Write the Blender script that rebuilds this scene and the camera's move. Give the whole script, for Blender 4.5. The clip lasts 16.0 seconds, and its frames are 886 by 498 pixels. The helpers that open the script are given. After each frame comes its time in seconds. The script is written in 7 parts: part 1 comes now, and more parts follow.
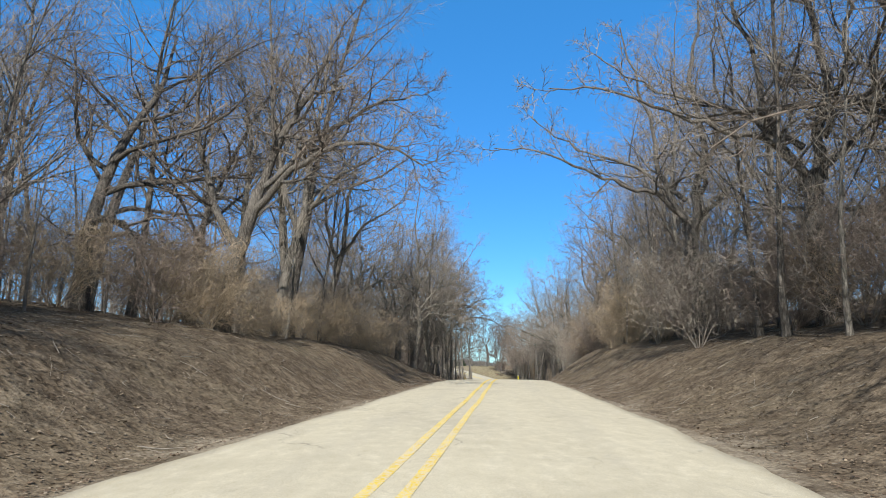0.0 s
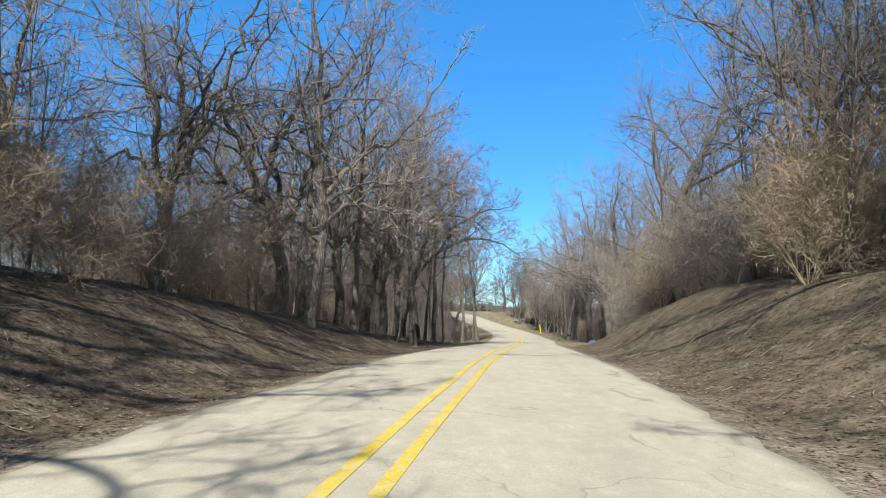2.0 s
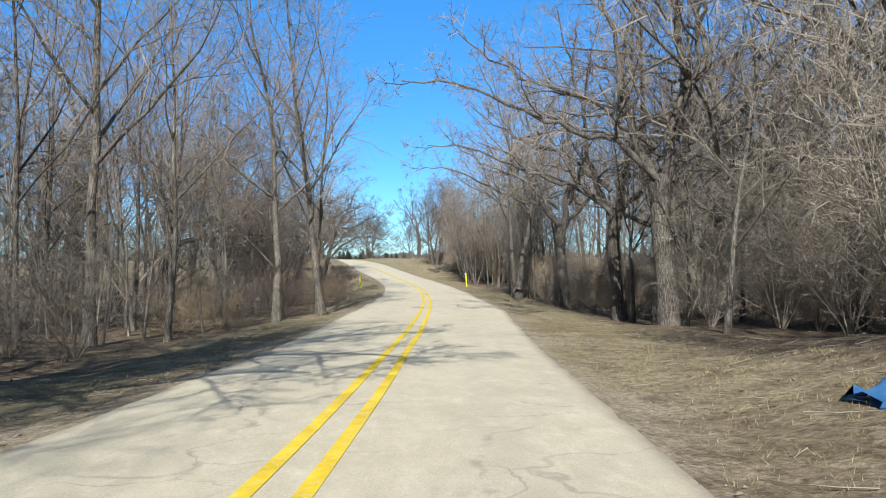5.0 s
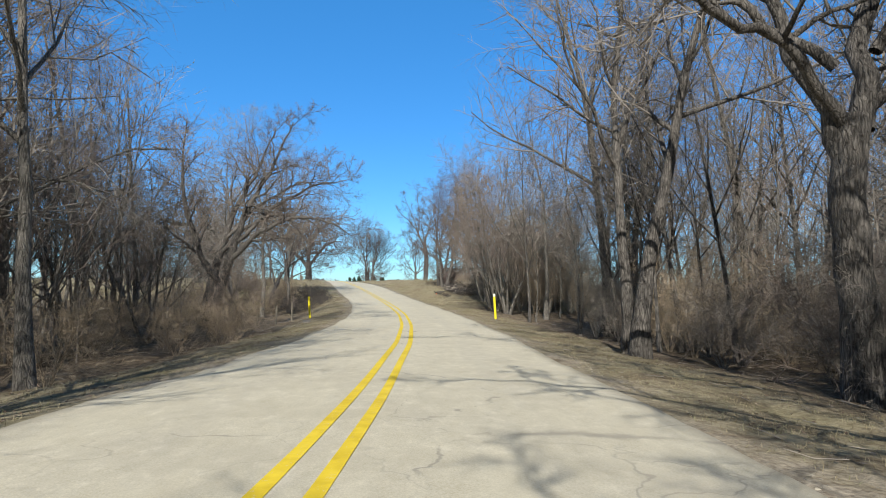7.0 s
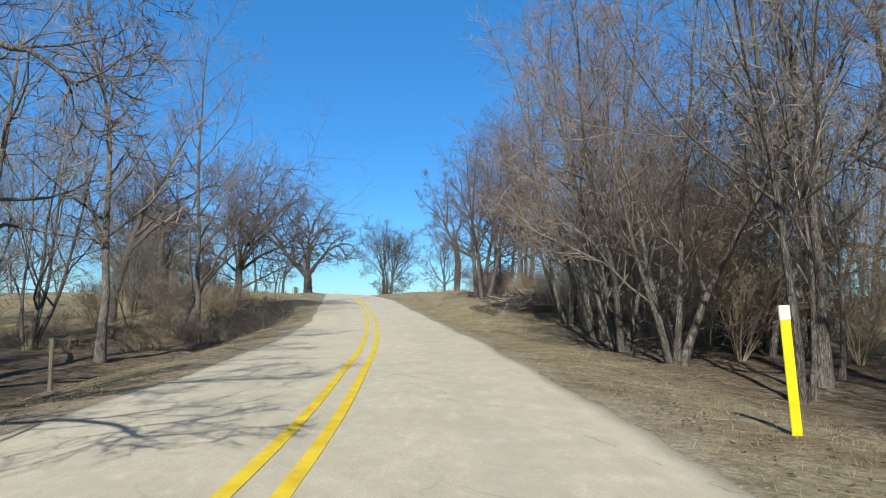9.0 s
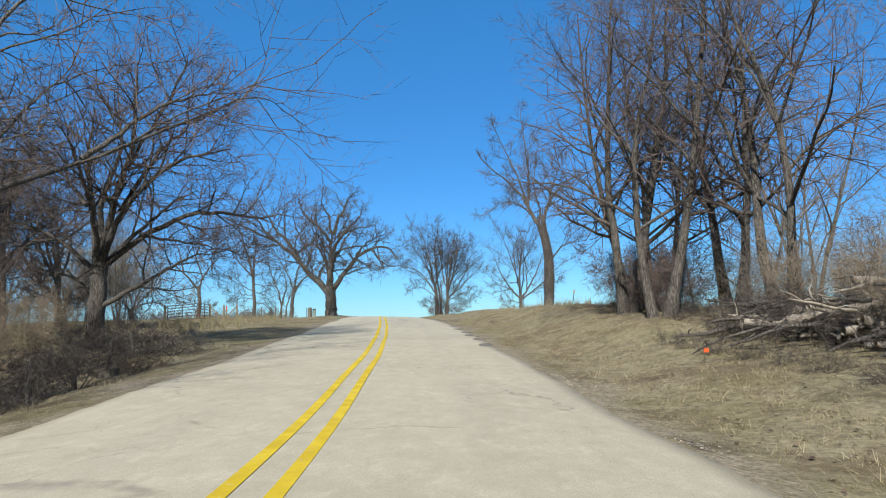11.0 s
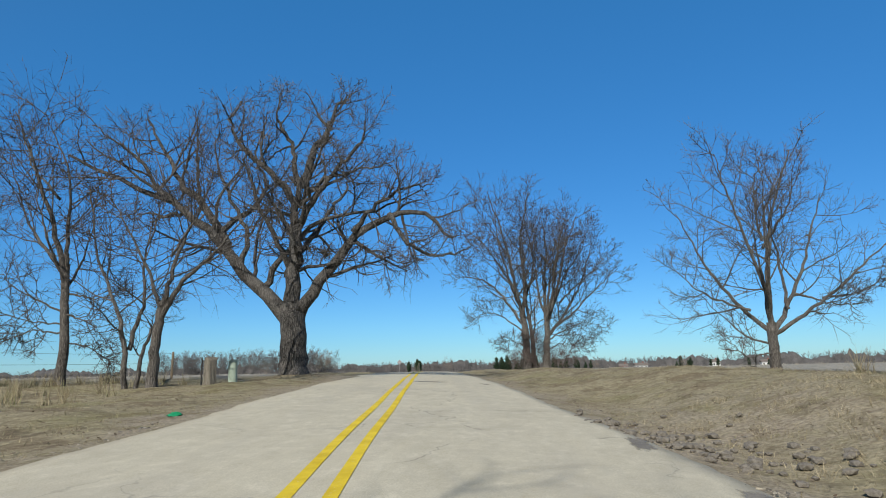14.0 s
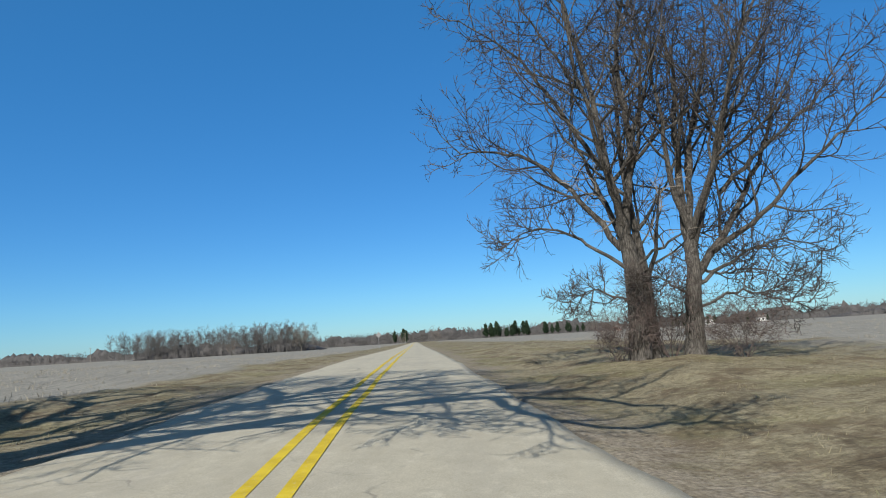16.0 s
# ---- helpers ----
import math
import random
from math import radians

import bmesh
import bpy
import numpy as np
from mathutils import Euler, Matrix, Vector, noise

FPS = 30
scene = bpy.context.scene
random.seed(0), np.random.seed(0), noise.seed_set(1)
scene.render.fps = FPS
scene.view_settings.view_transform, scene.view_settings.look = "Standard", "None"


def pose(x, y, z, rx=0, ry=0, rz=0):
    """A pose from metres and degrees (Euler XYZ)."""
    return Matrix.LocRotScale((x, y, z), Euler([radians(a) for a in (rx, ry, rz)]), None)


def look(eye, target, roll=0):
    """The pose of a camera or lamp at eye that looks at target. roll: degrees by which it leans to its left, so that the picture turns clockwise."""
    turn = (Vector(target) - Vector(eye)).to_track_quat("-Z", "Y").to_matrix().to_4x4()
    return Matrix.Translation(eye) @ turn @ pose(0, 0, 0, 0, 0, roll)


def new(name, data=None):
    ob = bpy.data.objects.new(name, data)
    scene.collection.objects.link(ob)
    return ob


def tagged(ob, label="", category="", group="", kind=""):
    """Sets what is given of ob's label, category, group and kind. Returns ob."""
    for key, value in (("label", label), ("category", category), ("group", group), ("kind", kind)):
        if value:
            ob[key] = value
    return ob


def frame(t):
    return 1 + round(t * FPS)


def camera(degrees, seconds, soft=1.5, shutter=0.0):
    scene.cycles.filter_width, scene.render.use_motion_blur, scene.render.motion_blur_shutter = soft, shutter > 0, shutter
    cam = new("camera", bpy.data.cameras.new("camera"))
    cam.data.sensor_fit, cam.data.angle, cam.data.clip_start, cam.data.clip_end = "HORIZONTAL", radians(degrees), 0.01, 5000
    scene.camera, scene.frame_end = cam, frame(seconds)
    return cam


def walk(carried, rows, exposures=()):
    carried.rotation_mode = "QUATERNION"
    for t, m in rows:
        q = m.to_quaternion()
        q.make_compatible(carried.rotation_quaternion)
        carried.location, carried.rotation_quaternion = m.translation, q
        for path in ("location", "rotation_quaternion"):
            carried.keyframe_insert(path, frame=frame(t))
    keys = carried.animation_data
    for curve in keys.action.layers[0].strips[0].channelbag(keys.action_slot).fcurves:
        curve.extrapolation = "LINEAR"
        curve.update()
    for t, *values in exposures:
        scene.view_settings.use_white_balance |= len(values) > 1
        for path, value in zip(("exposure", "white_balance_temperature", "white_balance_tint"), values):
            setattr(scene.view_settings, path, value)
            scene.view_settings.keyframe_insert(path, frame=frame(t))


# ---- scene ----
# the camera and its drive
cam = camera(69.9, 16.0, soft=1.05)
PATH = [
    (0.0, -6.96, -123.25, 2.26, 99.80, -0.35, -0.74),
    (0.5, -6.21, -117.54, 2.28, 97.48, -1.89, -1.23),
    (1.0, -5.50, -111.84, 2.30, 96.97, -4.41, -0.05),
    (1.5, -4.83, -106.16, 2.34, 96.31, -2.55, 1.19),
    (2.0, -4.21, -100.51, 2.36, 94.81, -0.82, 1.17),
    (2.5, -3.60, -94.90, 2.36, 92.25, 2.27, -0.88),
    (3.0, -2.98, -89.31, 2.29, 91.60, 1.85, -4.15),
    (3.5, -2.30, -83.75, 2.12, 91.77, 1.29, -5.19),
    (4.0, -1.53, -78.21, 1.86, 90.55, 2.02, -5.10),
    (4.5, -0.76, -72.62, 1.57, 90.14, 1.23, -5.33),
    (5.0, -0.02, -66.98, 1.26, 90.33, 0.53, -5.69),
    (5.5, 0.68, -61.28, 0.96, 90.91, 0.33, -5.98),
    (6.0, 1.32, -55.51, 0.66, 91.66, 0.50, -5.99),
    (6.5, 1.92, -49.67, 0.37, 92.40, 0.55, -5.52),
    (7.0, 2.47, -43.75, 0.12, 92.90, -0.47, -4.37),
    (7.5, 2.95, -37.79, -0.07, 93.39, -0.59, -2.69),
    (8.0, 3.38, -31.84, -0.21, 93.90, 0.07, -2.22),
    (8.5, 3.69, -25.89, -0.31, 94.07, -0.32, -1.94),
    (9.0, 3.84, -19.95, -0.39, 94.39, -0.10, -1.35),
    (9.5, 3.81, -14.01, -0.45, 94.81, 0.27, -0.47),
    (10.0, 3.61, -8.08, -0.49, 95.31, 0.56, 0.70),
    (10.5, 3.27, -2.16, -0.49, 95.85, 0.93, 2.17),
    (11.0, 2.81, 3.75, -0.46, 96.41, 1.41, 3.92),
    (11.5, 2.23, 9.63, -0.38, 96.94, 2.26, 5.94),
    (12.0, 1.55, 15.48, -0.25, 97.45, 3.30, 7.76),
    (12.5, 0.78, 21.28, -0.06, 98.83, 2.64, 9.21),
    (13.0, -0.06, 27.01, 0.16, 99.46, 1.87, 9.59),
    (13.5, -0.96, 32.65, 0.37, 100.15, 1.82, 9.27),
    (14.0, -1.90, 38.23, 0.57, 100.09, 1.33, 8.89),
    (14.5, -2.84, 43.83, 0.75, 99.55, 0.74, 9.49),
    (15.0, -3.77, 49.48, 0.88, 98.57, 1.14, 9.14),
    (15.5, -4.68, 55.20, 0.97, 96.95, 1.86, 8.89),
    (16.0, -5.60, 61.00, 1.05, 97.18, 3.61, 7.70),
]
EXPOSURE = [(0.0, 0.5), (1.5, 0.55), (3.5, 0.66), (4.2, 0.66), (6.5, 0.38), (7.0, 0.32), (8.5, 0.24), (11.0, 0.16), (12.0, 0.02), (13.0, -0.1), (16.0, -0.12)]
walk(cam, [(t, pose(x, y, z, rx, ry, rz)) for t, x, y, z, rx, ry, rz in PATH], EXPOSURE)

# ---- light ----
SUN_TO = Vector((-0.18, -0.98, 0.76)).normalized()
world = bpy.data.worlds.new("sky")
scene.world = world
world.use_nodes = True
wn = world.node_tree
sky = wn.nodes.new("ShaderNodeTexSky")
sky.sky_type = "NISHITA"
sky.sun_disc = False
sky.sun_elevation = math.asin(SUN_TO.z)
sky.sun_rotation = math.atan2(SUN_TO.x, SUN_TO.y)
sky.altitude = 800
sky.air_density, sky.dust_density, sky.ozone_density = 1.0, 0.0, 2.0
wn.nodes["Background"].inputs["Strength"].default_value = 0.13
air = wn.nodes.new("ShaderNodeHueSaturation")
air.inputs["Saturation"].default_value = 1.2
haze = wn.nodes.new("ShaderNodeMix")
haze.data_type, haze.blend_type = "RGBA", "MULTIPLY"
haze.inputs[0].default_value = 1.0
haze.inputs[7].default_value = (0.47, 0.8, 1.12, 1)
wn.links.new(sky.outputs[0], air.inputs["Color"])
wn.links.new(air.outputs[0], haze.inputs[6])
clear = wn.nodes.new("ShaderNodeMix")
clear.data_type = "RGBA"
clear.inputs[0].default_value = 0.42
clear.inputs[7].default_value = (0.3, 2.16, 4.85, 1)
wn.links.new(haze.outputs[2], clear.inputs[6])
# away from the sun the sky is deep blue, towards it paler
way = wn.nodes.new("ShaderNodeTexCoord")
facing = wn.nodes.new("ShaderNodeVectorMath")
facing.operation = "DOT_PRODUCT"
facing.inputs[1].default_value = SUN_TO
wn.links.new(way.outputs["Generated"], facing.inputs[0])
sunward = wn.nodes.new("ShaderNodeMapRange")
sunward.interpolation_type = "SMOOTHSTEP"
sunward.inputs["From Min"].default_value, sunward.inputs["From Max"].default_value = -0.25, 0.6
wn.links.new(facing.outputs["Value"], sunward.inputs["Value"])
pale_sky = wn.nodes.new("ShaderNodeMix")
pale_sky.data_type, pale_sky.blend_type = "RGBA", "MULTIPLY"
pale_sky.inputs[0].default_value = 1.0
pale_sky.inputs[7].default_value = (0.75, 0.7, 0.62, 1)
wn.links.new(sky.outputs[0], pale_sky.inputs[6])
whole = wn.nodes.new("ShaderNodeMix")
whole.data_type = "RGBA"
wn.links.new(sunward.outputs[0], whole.inputs[0])
wn.links.new(clear.outputs[2], whole.inputs[6])
wn.links.new(pale_sky.outputs[2], whole.inputs[7])
wn.links.new(whole.outputs[2], wn.nodes["Background"].inputs["Color"])
sun_data = bpy.data.lights.new("sun", "SUN")
sun_data.energy, sun_data.angle, sun_data.color = 5.0, radians(0.5), (1.0, 0.95, 0.87)
sun = new("sun", sun_data)
sun.matrix_world = look(SUN_TO * 50, (0, 0, 0))


# ---- materials ----
def material(name, rough=0.9, metal=0.0):
    m = bpy.data.materials.new(name)
    m.use_nodes = True
    b = m.node_tree.nodes["Principled BSDF"]
    b.inputs["Roughness"].default_value = rough
    b.inputs["Metallic"].default_value = metal
    b.inputs["Specular IOR Level"].default_value = 0.25
    return m, m.node_tree, b


def nd(nt, kind, **values):
    n = nt.nodes.new("ShaderNode" + kind)
    for k, v in values.items():
        n.inputs[k.replace("_", " ")].default_value = v
    return n


def noise_tex(nt, scale, detail=5.0, rough=0.55, coord=None, stretch=None):
    n = nd(nt, "TexNoise", Scale=scale, Detail=detail, Roughness=rough)
    if coord is None:
        coord = nt.nodes.new("ShaderNodeTexCoord").outputs["Object"]
    if stretch:
        mp = nd(nt, "Mapping", Scale=stretch)
        nt.links.new(coord, mp.inputs["Vector"])
        coord = mp.outputs[0]
    nt.links.new(coord, n.inputs["Vector"])
    return n.outputs["Fac"]


def ramp(nt, fac, stops):
    r = nt.nodes.new("ShaderNodeValToRGB")
    e = r.color_ramp.elements
    while len(e) < len(stops):
        e.new(0.5)
    for el, (p, c) in zip(e, stops):
        el.position, el.color = p, (*c, 1)
    nt.links.new(fac, r.inputs[0])
    return r.outputs[0]


def step(nt, fac, a, b):
    r = nd(nt, "MapRange")
    r.inputs["From Min"].default_value, r.inputs["From Max"].default_value = a, b
    nt.links.new(fac, r.inputs["Value"])
    return r.outputs[0]


def mix(nt, fac, a, b, how="MIX"):
    m = nt.nodes.new("ShaderNodeMix")
    m.data_type, m.blend_type = "RGBA", how
    for s, v in ((m.inputs[0], fac), (m.inputs[6], a), (m.inputs[7], b)):
        if isinstance(v, (int, float)):
            s.default_value = v
        elif isinstance(v, tuple):
            s.default_value = (*v, 1)
        else:
            nt.links.new(v, s)
    return m.outputs[2]


def mul(nt, a, b, how="MULTIPLY"):
    m = nt.nodes.new("ShaderNodeMath")
    m.operation = how
    for s, v in zip(m.inputs, (a, b)):
        if isinstance(v, (int, float)):
            s.default_value = v
        else:
            nt.links.new(v, s)
    return m.outputs[0]


def bump(nt, b, height, strength, distance):
    n = nd(nt, "Bump", Strength=strength, Distance=distance)
    nt.links.new(height, n.inputs["Height"])
    nt.links.new(n.outputs[0], b.inputs["Normal"])


def plain(name, dark, light, scale, rough=0.85, metal=0.0, grain=0.3, stretch=None, dist=0.01):
    """A surface that varies between two colours, at a coarse and a fine scale."""
    m, nt, b = material(name, rough, metal)
    coarse = noise_tex(nt, scale, 4, 0.6, stretch=stretch)
    fine = noise_tex(nt, scale * 9, 3, 0.6, stretch=stretch)
    both = mul(nt, mul(nt, coarse, 0.62), mul(nt, fine, 0.38), "ADD")
    nt.links.new(ramp(nt, both, ((0.32, dark), (0.66, light))), b.inputs["Base Color"])
    bump(nt, b, both, grain, dist)
    return m


def bark(name, dark, light, tone=0.25, ridge=0.8, fissure=0.5):
    """Ridged bark: upright plates between dark fissures, lichen blots, and a tone of its own for each tree."""
    m, nt, b = material(name, 0.95)
    ridges = noise_tex(nt, 11, 7, 0.7, stretch=(3.0, 3.0, 0.5))
    fine = noise_tex(nt, 60, 4, 0.6, stretch=(1, 1, 0.4))
    blot = noise_tex(nt, 1.3, 3, 0.6)
    coord = nt.nodes.new("ShaderNodeTexCoord").outputs["Object"]
    warp = nd(nt, "TexNoise", Scale=5.0, Detail=3.0)
    nt.links.new(coord, warp.inputs["Vector"])
    bent = nt.nodes.new("ShaderNodeVectorMath")
    bent.operation = "MULTIPLY_ADD"
    nt.links.new(warp.outputs["Color"], bent.inputs[0])
    bent.inputs[1].default_value = (0.09, 0.09, 0.2)
    nt.links.new(coord, bent.inputs[2])
    tall = nd(nt, "Mapping", Scale=(1, 1, 0.16))
    nt.links.new(bent.outputs[0], tall.inputs["Vector"])
    plate = nd(nt, "TexVoronoi", Scale=17.0)
    plate.feature = "DISTANCE_TO_EDGE"
    nt.links.new(tall.outputs[0], plate.inputs["Vector"])
    groove = step(nt, plate.outputs["Distance"], 0.16, 0.02)
    c = ramp(nt, ridges, ((0.34, dark), (0.5, tuple((p + q) / 2 for p, q in zip(dark, light))), (0.66, light)))
    c = mix(nt, mul(nt, groove, fissure), c, tuple(v * 0.6 for v in dark))
    c = mix(nt, mul(nt, step(nt, blot, 0.45, 0.75), 0.4), c, tuple(min(1, v * 1.35) for v in light))
    info = nt.nodes.new("ShaderNodeObjectInfo")
    c = mix(nt, step(nt, info.outputs["Random"], 0, 1 / tone), c, (0.085, 0.065, 0.048))
    nt.links.new(c, b.inputs["Base Color"])
    bump(nt, b, mul(nt, mul(nt, ridges, mul(nt, fine, 0.3), "ADD"), mul(nt, groove, -0.7), "ADD"), ridge, 0.035)
    return m


M = {}
M["bark"] = bark("grey_brown_bark", (0.062, 0.057, 0.05), (0.35, 0.33, 0.29))
M["oak_bark"] = bark("ridged_oak_bark", (0.021, 0.0195, 0.018), (0.225, 0.214, 0.197), 0.06, 1.0, 0.7)
M["dark_bark"] = bark("dark_grey_bark", (0.032, 0.029, 0.026), (0.24, 0.223, 0.2), 0.1)
M["dark_twig"] = plain("dark_grey_brown_twigs", (0.036, 0.032, 0.03), (0.14, 0.123, 0.11), 1.2)
M["oak_twig"] = plain("grey_brown_oak_twigs", (0.045, 0.041, 0.038), (0.175, 0.16, 0.146), 1.2)
# far twigs: grey-brown, with distance haze put into the base colour
M["far_twig"] = plain("hazed_grey_brown_far_twigs", (0.095, 0.09, 0.088), (0.185, 0.178, 0.174), 0.2)
M["pale_bark"] = bark("pale_bark", (0.16, 0.13, 0.1), (0.5, 0.46, 0.38), 0.15, 0.5)
M["twig"] = plain("brown_twigs", (0.122, 0.107, 0.091), (0.33, 0.298, 0.258), 1.2)
M["dim_twig"] = plain("dull_brown_twigs", (0.075, 0.062, 0.052), (0.235, 0.198, 0.165), 1.2)
M["red_twig"] = plain("russet_twigs", (0.125, 0.099, 0.082), (0.325, 0.27, 0.228), 1.2)
M["russet"] = plain("dark_russet_twigs", (0.08, 0.063, 0.058), (0.205, 0.162, 0.146), 1.2)
M["grey_twig"] = plain("grey_twigs", (0.15, 0.135, 0.113), (0.4, 0.362, 0.305), 1.2)
M["tan_twig"] = plain("tan_twigs", (0.2, 0.155, 0.105), (0.44, 0.36, 0.26), 1.2)
# far canopy: base colour drawn towards neutral grey for distance haze
M["far_canopy"] = plain("hazed_grey_brown_wood_edge", (0.068, 0.066, 0.066), (0.135, 0.13, 0.13), 0.25, dist=0.5)
M["needles"] = plain("dark_pine_needles", (0.012, 0.025, 0.014), (0.04, 0.07, 0.035), 3)
M["deadwood"] = plain("weathered_pale_wood", (0.2, 0.17, 0.13), (0.55, 0.5, 0.42), 3, stretch=(3, 3, 0.6))
M["post_wood"] = plain("weathered_post_wood", (0.12, 0.09, 0.06), (0.36, 0.29, 0.2), 5, stretch=(4, 4, 0.5), grain=0.6)
M["grey_wood"] = plain("grey_weathered_wood", (0.075, 0.067, 0.052), (0.26, 0.24, 0.195), 5, stretch=(4, 4, 0.5), grain=0.8, dist=0.02)
M["rust"] = plain("rusty_gate_steel", (0.06, 0.035, 0.025), (0.17, 0.095, 0.065), 6, 0.6, 0.4)
M["steel"] = plain("dull_galvanised_steel", (0.22, 0.22, 0.22), (0.42, 0.42, 0.42), 9, 0.5, 0.7)
M["dark_steel"] = plain("dark_painted_steel", (0.03, 0.03, 0.028), (0.09, 0.085, 0.075), 9, 0.6, 0.3)
M["yellow_post"] = plain("yellow_plastic", (0.62, 0.52, 0.01), (0.85, 0.78, 0.03), 4, 0.5, grain=0.05)
M["white_plastic"] = plain("pale_reflector_plastic", (0.6, 0.6, 0.55), (0.8, 0.8, 0.76), 4, 0.4, grain=0.05)
M["orange"] = plain("orange_red_marker_plastic", (0.62, 0.08, 0.02), (0.8, 0.14, 0.04), 5, 0.5, grain=0.05)
M["pedestal"] = plain("pale_green_enamel", (0.3, 0.38, 0.3), (0.44, 0.52, 0.43), 3, 0.45, grain=0.05)
M["concrete"] = plain("weathered_concrete", (0.22, 0.2, 0.17), (0.46, 0.43, 0.38), 3)
M["stone"] = plain("grey_rubble", (0.08, 0.072, 0.06), (0.26, 0.235, 0.195), 5)
M["blue"] = plain("blue_plastic_sheet", (0.03, 0.11, 0.3), (0.08, 0.25, 0.52), 4, 0.5)
M["green_litter"] = plain("green_plastic", (0.01, 0.2, 0.08), (0.03, 0.35, 0.15), 9, 0.4)
M["white_paint"] = plain("white_painted_boards", (0.62, 0.62, 0.6), (0.8, 0.8, 0.78), 1.5, 0.7, grain=0.1)
M["roof"] = plain("grey_brown_shingles", (0.1, 0.085, 0.075), (0.22, 0.19, 0.17), 1.2)
M["red_barn"] = plain("faded_red_boards", (0.2, 0.06, 0.04), (0.33, 0.12, 0.08), 1.5)
M["glass"] = material("dark_window_glass", 0.1)[0]
M["glass"].node_tree.nodes["Principled BSDF"].inputs["Base Color"].default_value = (0.03, 0.035, 0.04, 1)


def leaf_material(name, stops):
    m, nt, b = material(name, 0.9)
    g = nt.nodes.new("ShaderNodeNewGeometry")
    nt.links.new(ramp(nt, g.outputs["Random Per Island"], stops), b.inputs["Base Color"])
    return m


M["leaves"] = leaf_material("dead_leaves", ((0.0, (0.08, 0.055, 0.038)), (0.35, (0.14, 0.1, 0.068)), (0.75, (0.215, 0.168, 0.12)), (1.0, (0.33, 0.27, 0.2))))
M["dry_grass"] = leaf_material("dry_grass_blades", ((0.0, (0.155, 0.127, 0.077)), (0.4, (0.265, 0.227, 0.14)), (0.75, (0.38, 0.33, 0.215)), (1.0, (0.2, 0.215, 0.1))))
M["straw"] = leaf_material("pale_straw", ((0.0, (0.175, 0.145, 0.09)), (0.5, (0.32, 0.272, 0.172)), (1.0, (0.52, 0.455, 0.31))))
M["crumbs"] = leaf_material("asphalt_crumbs", ((0.0, (0.13, 0.122, 0.108)), (0.6, (0.27, 0.245, 0.2)), (1.0, (0.48, 0.43, 0.33))))
M["stubble"] = leaf_material("maize_stubble", ((0.0, (0.22, 0.195, 0.145)), (0.5, (0.36, 0.325, 0.255)), (1.0, (0.48, 0.44, 0.36))))


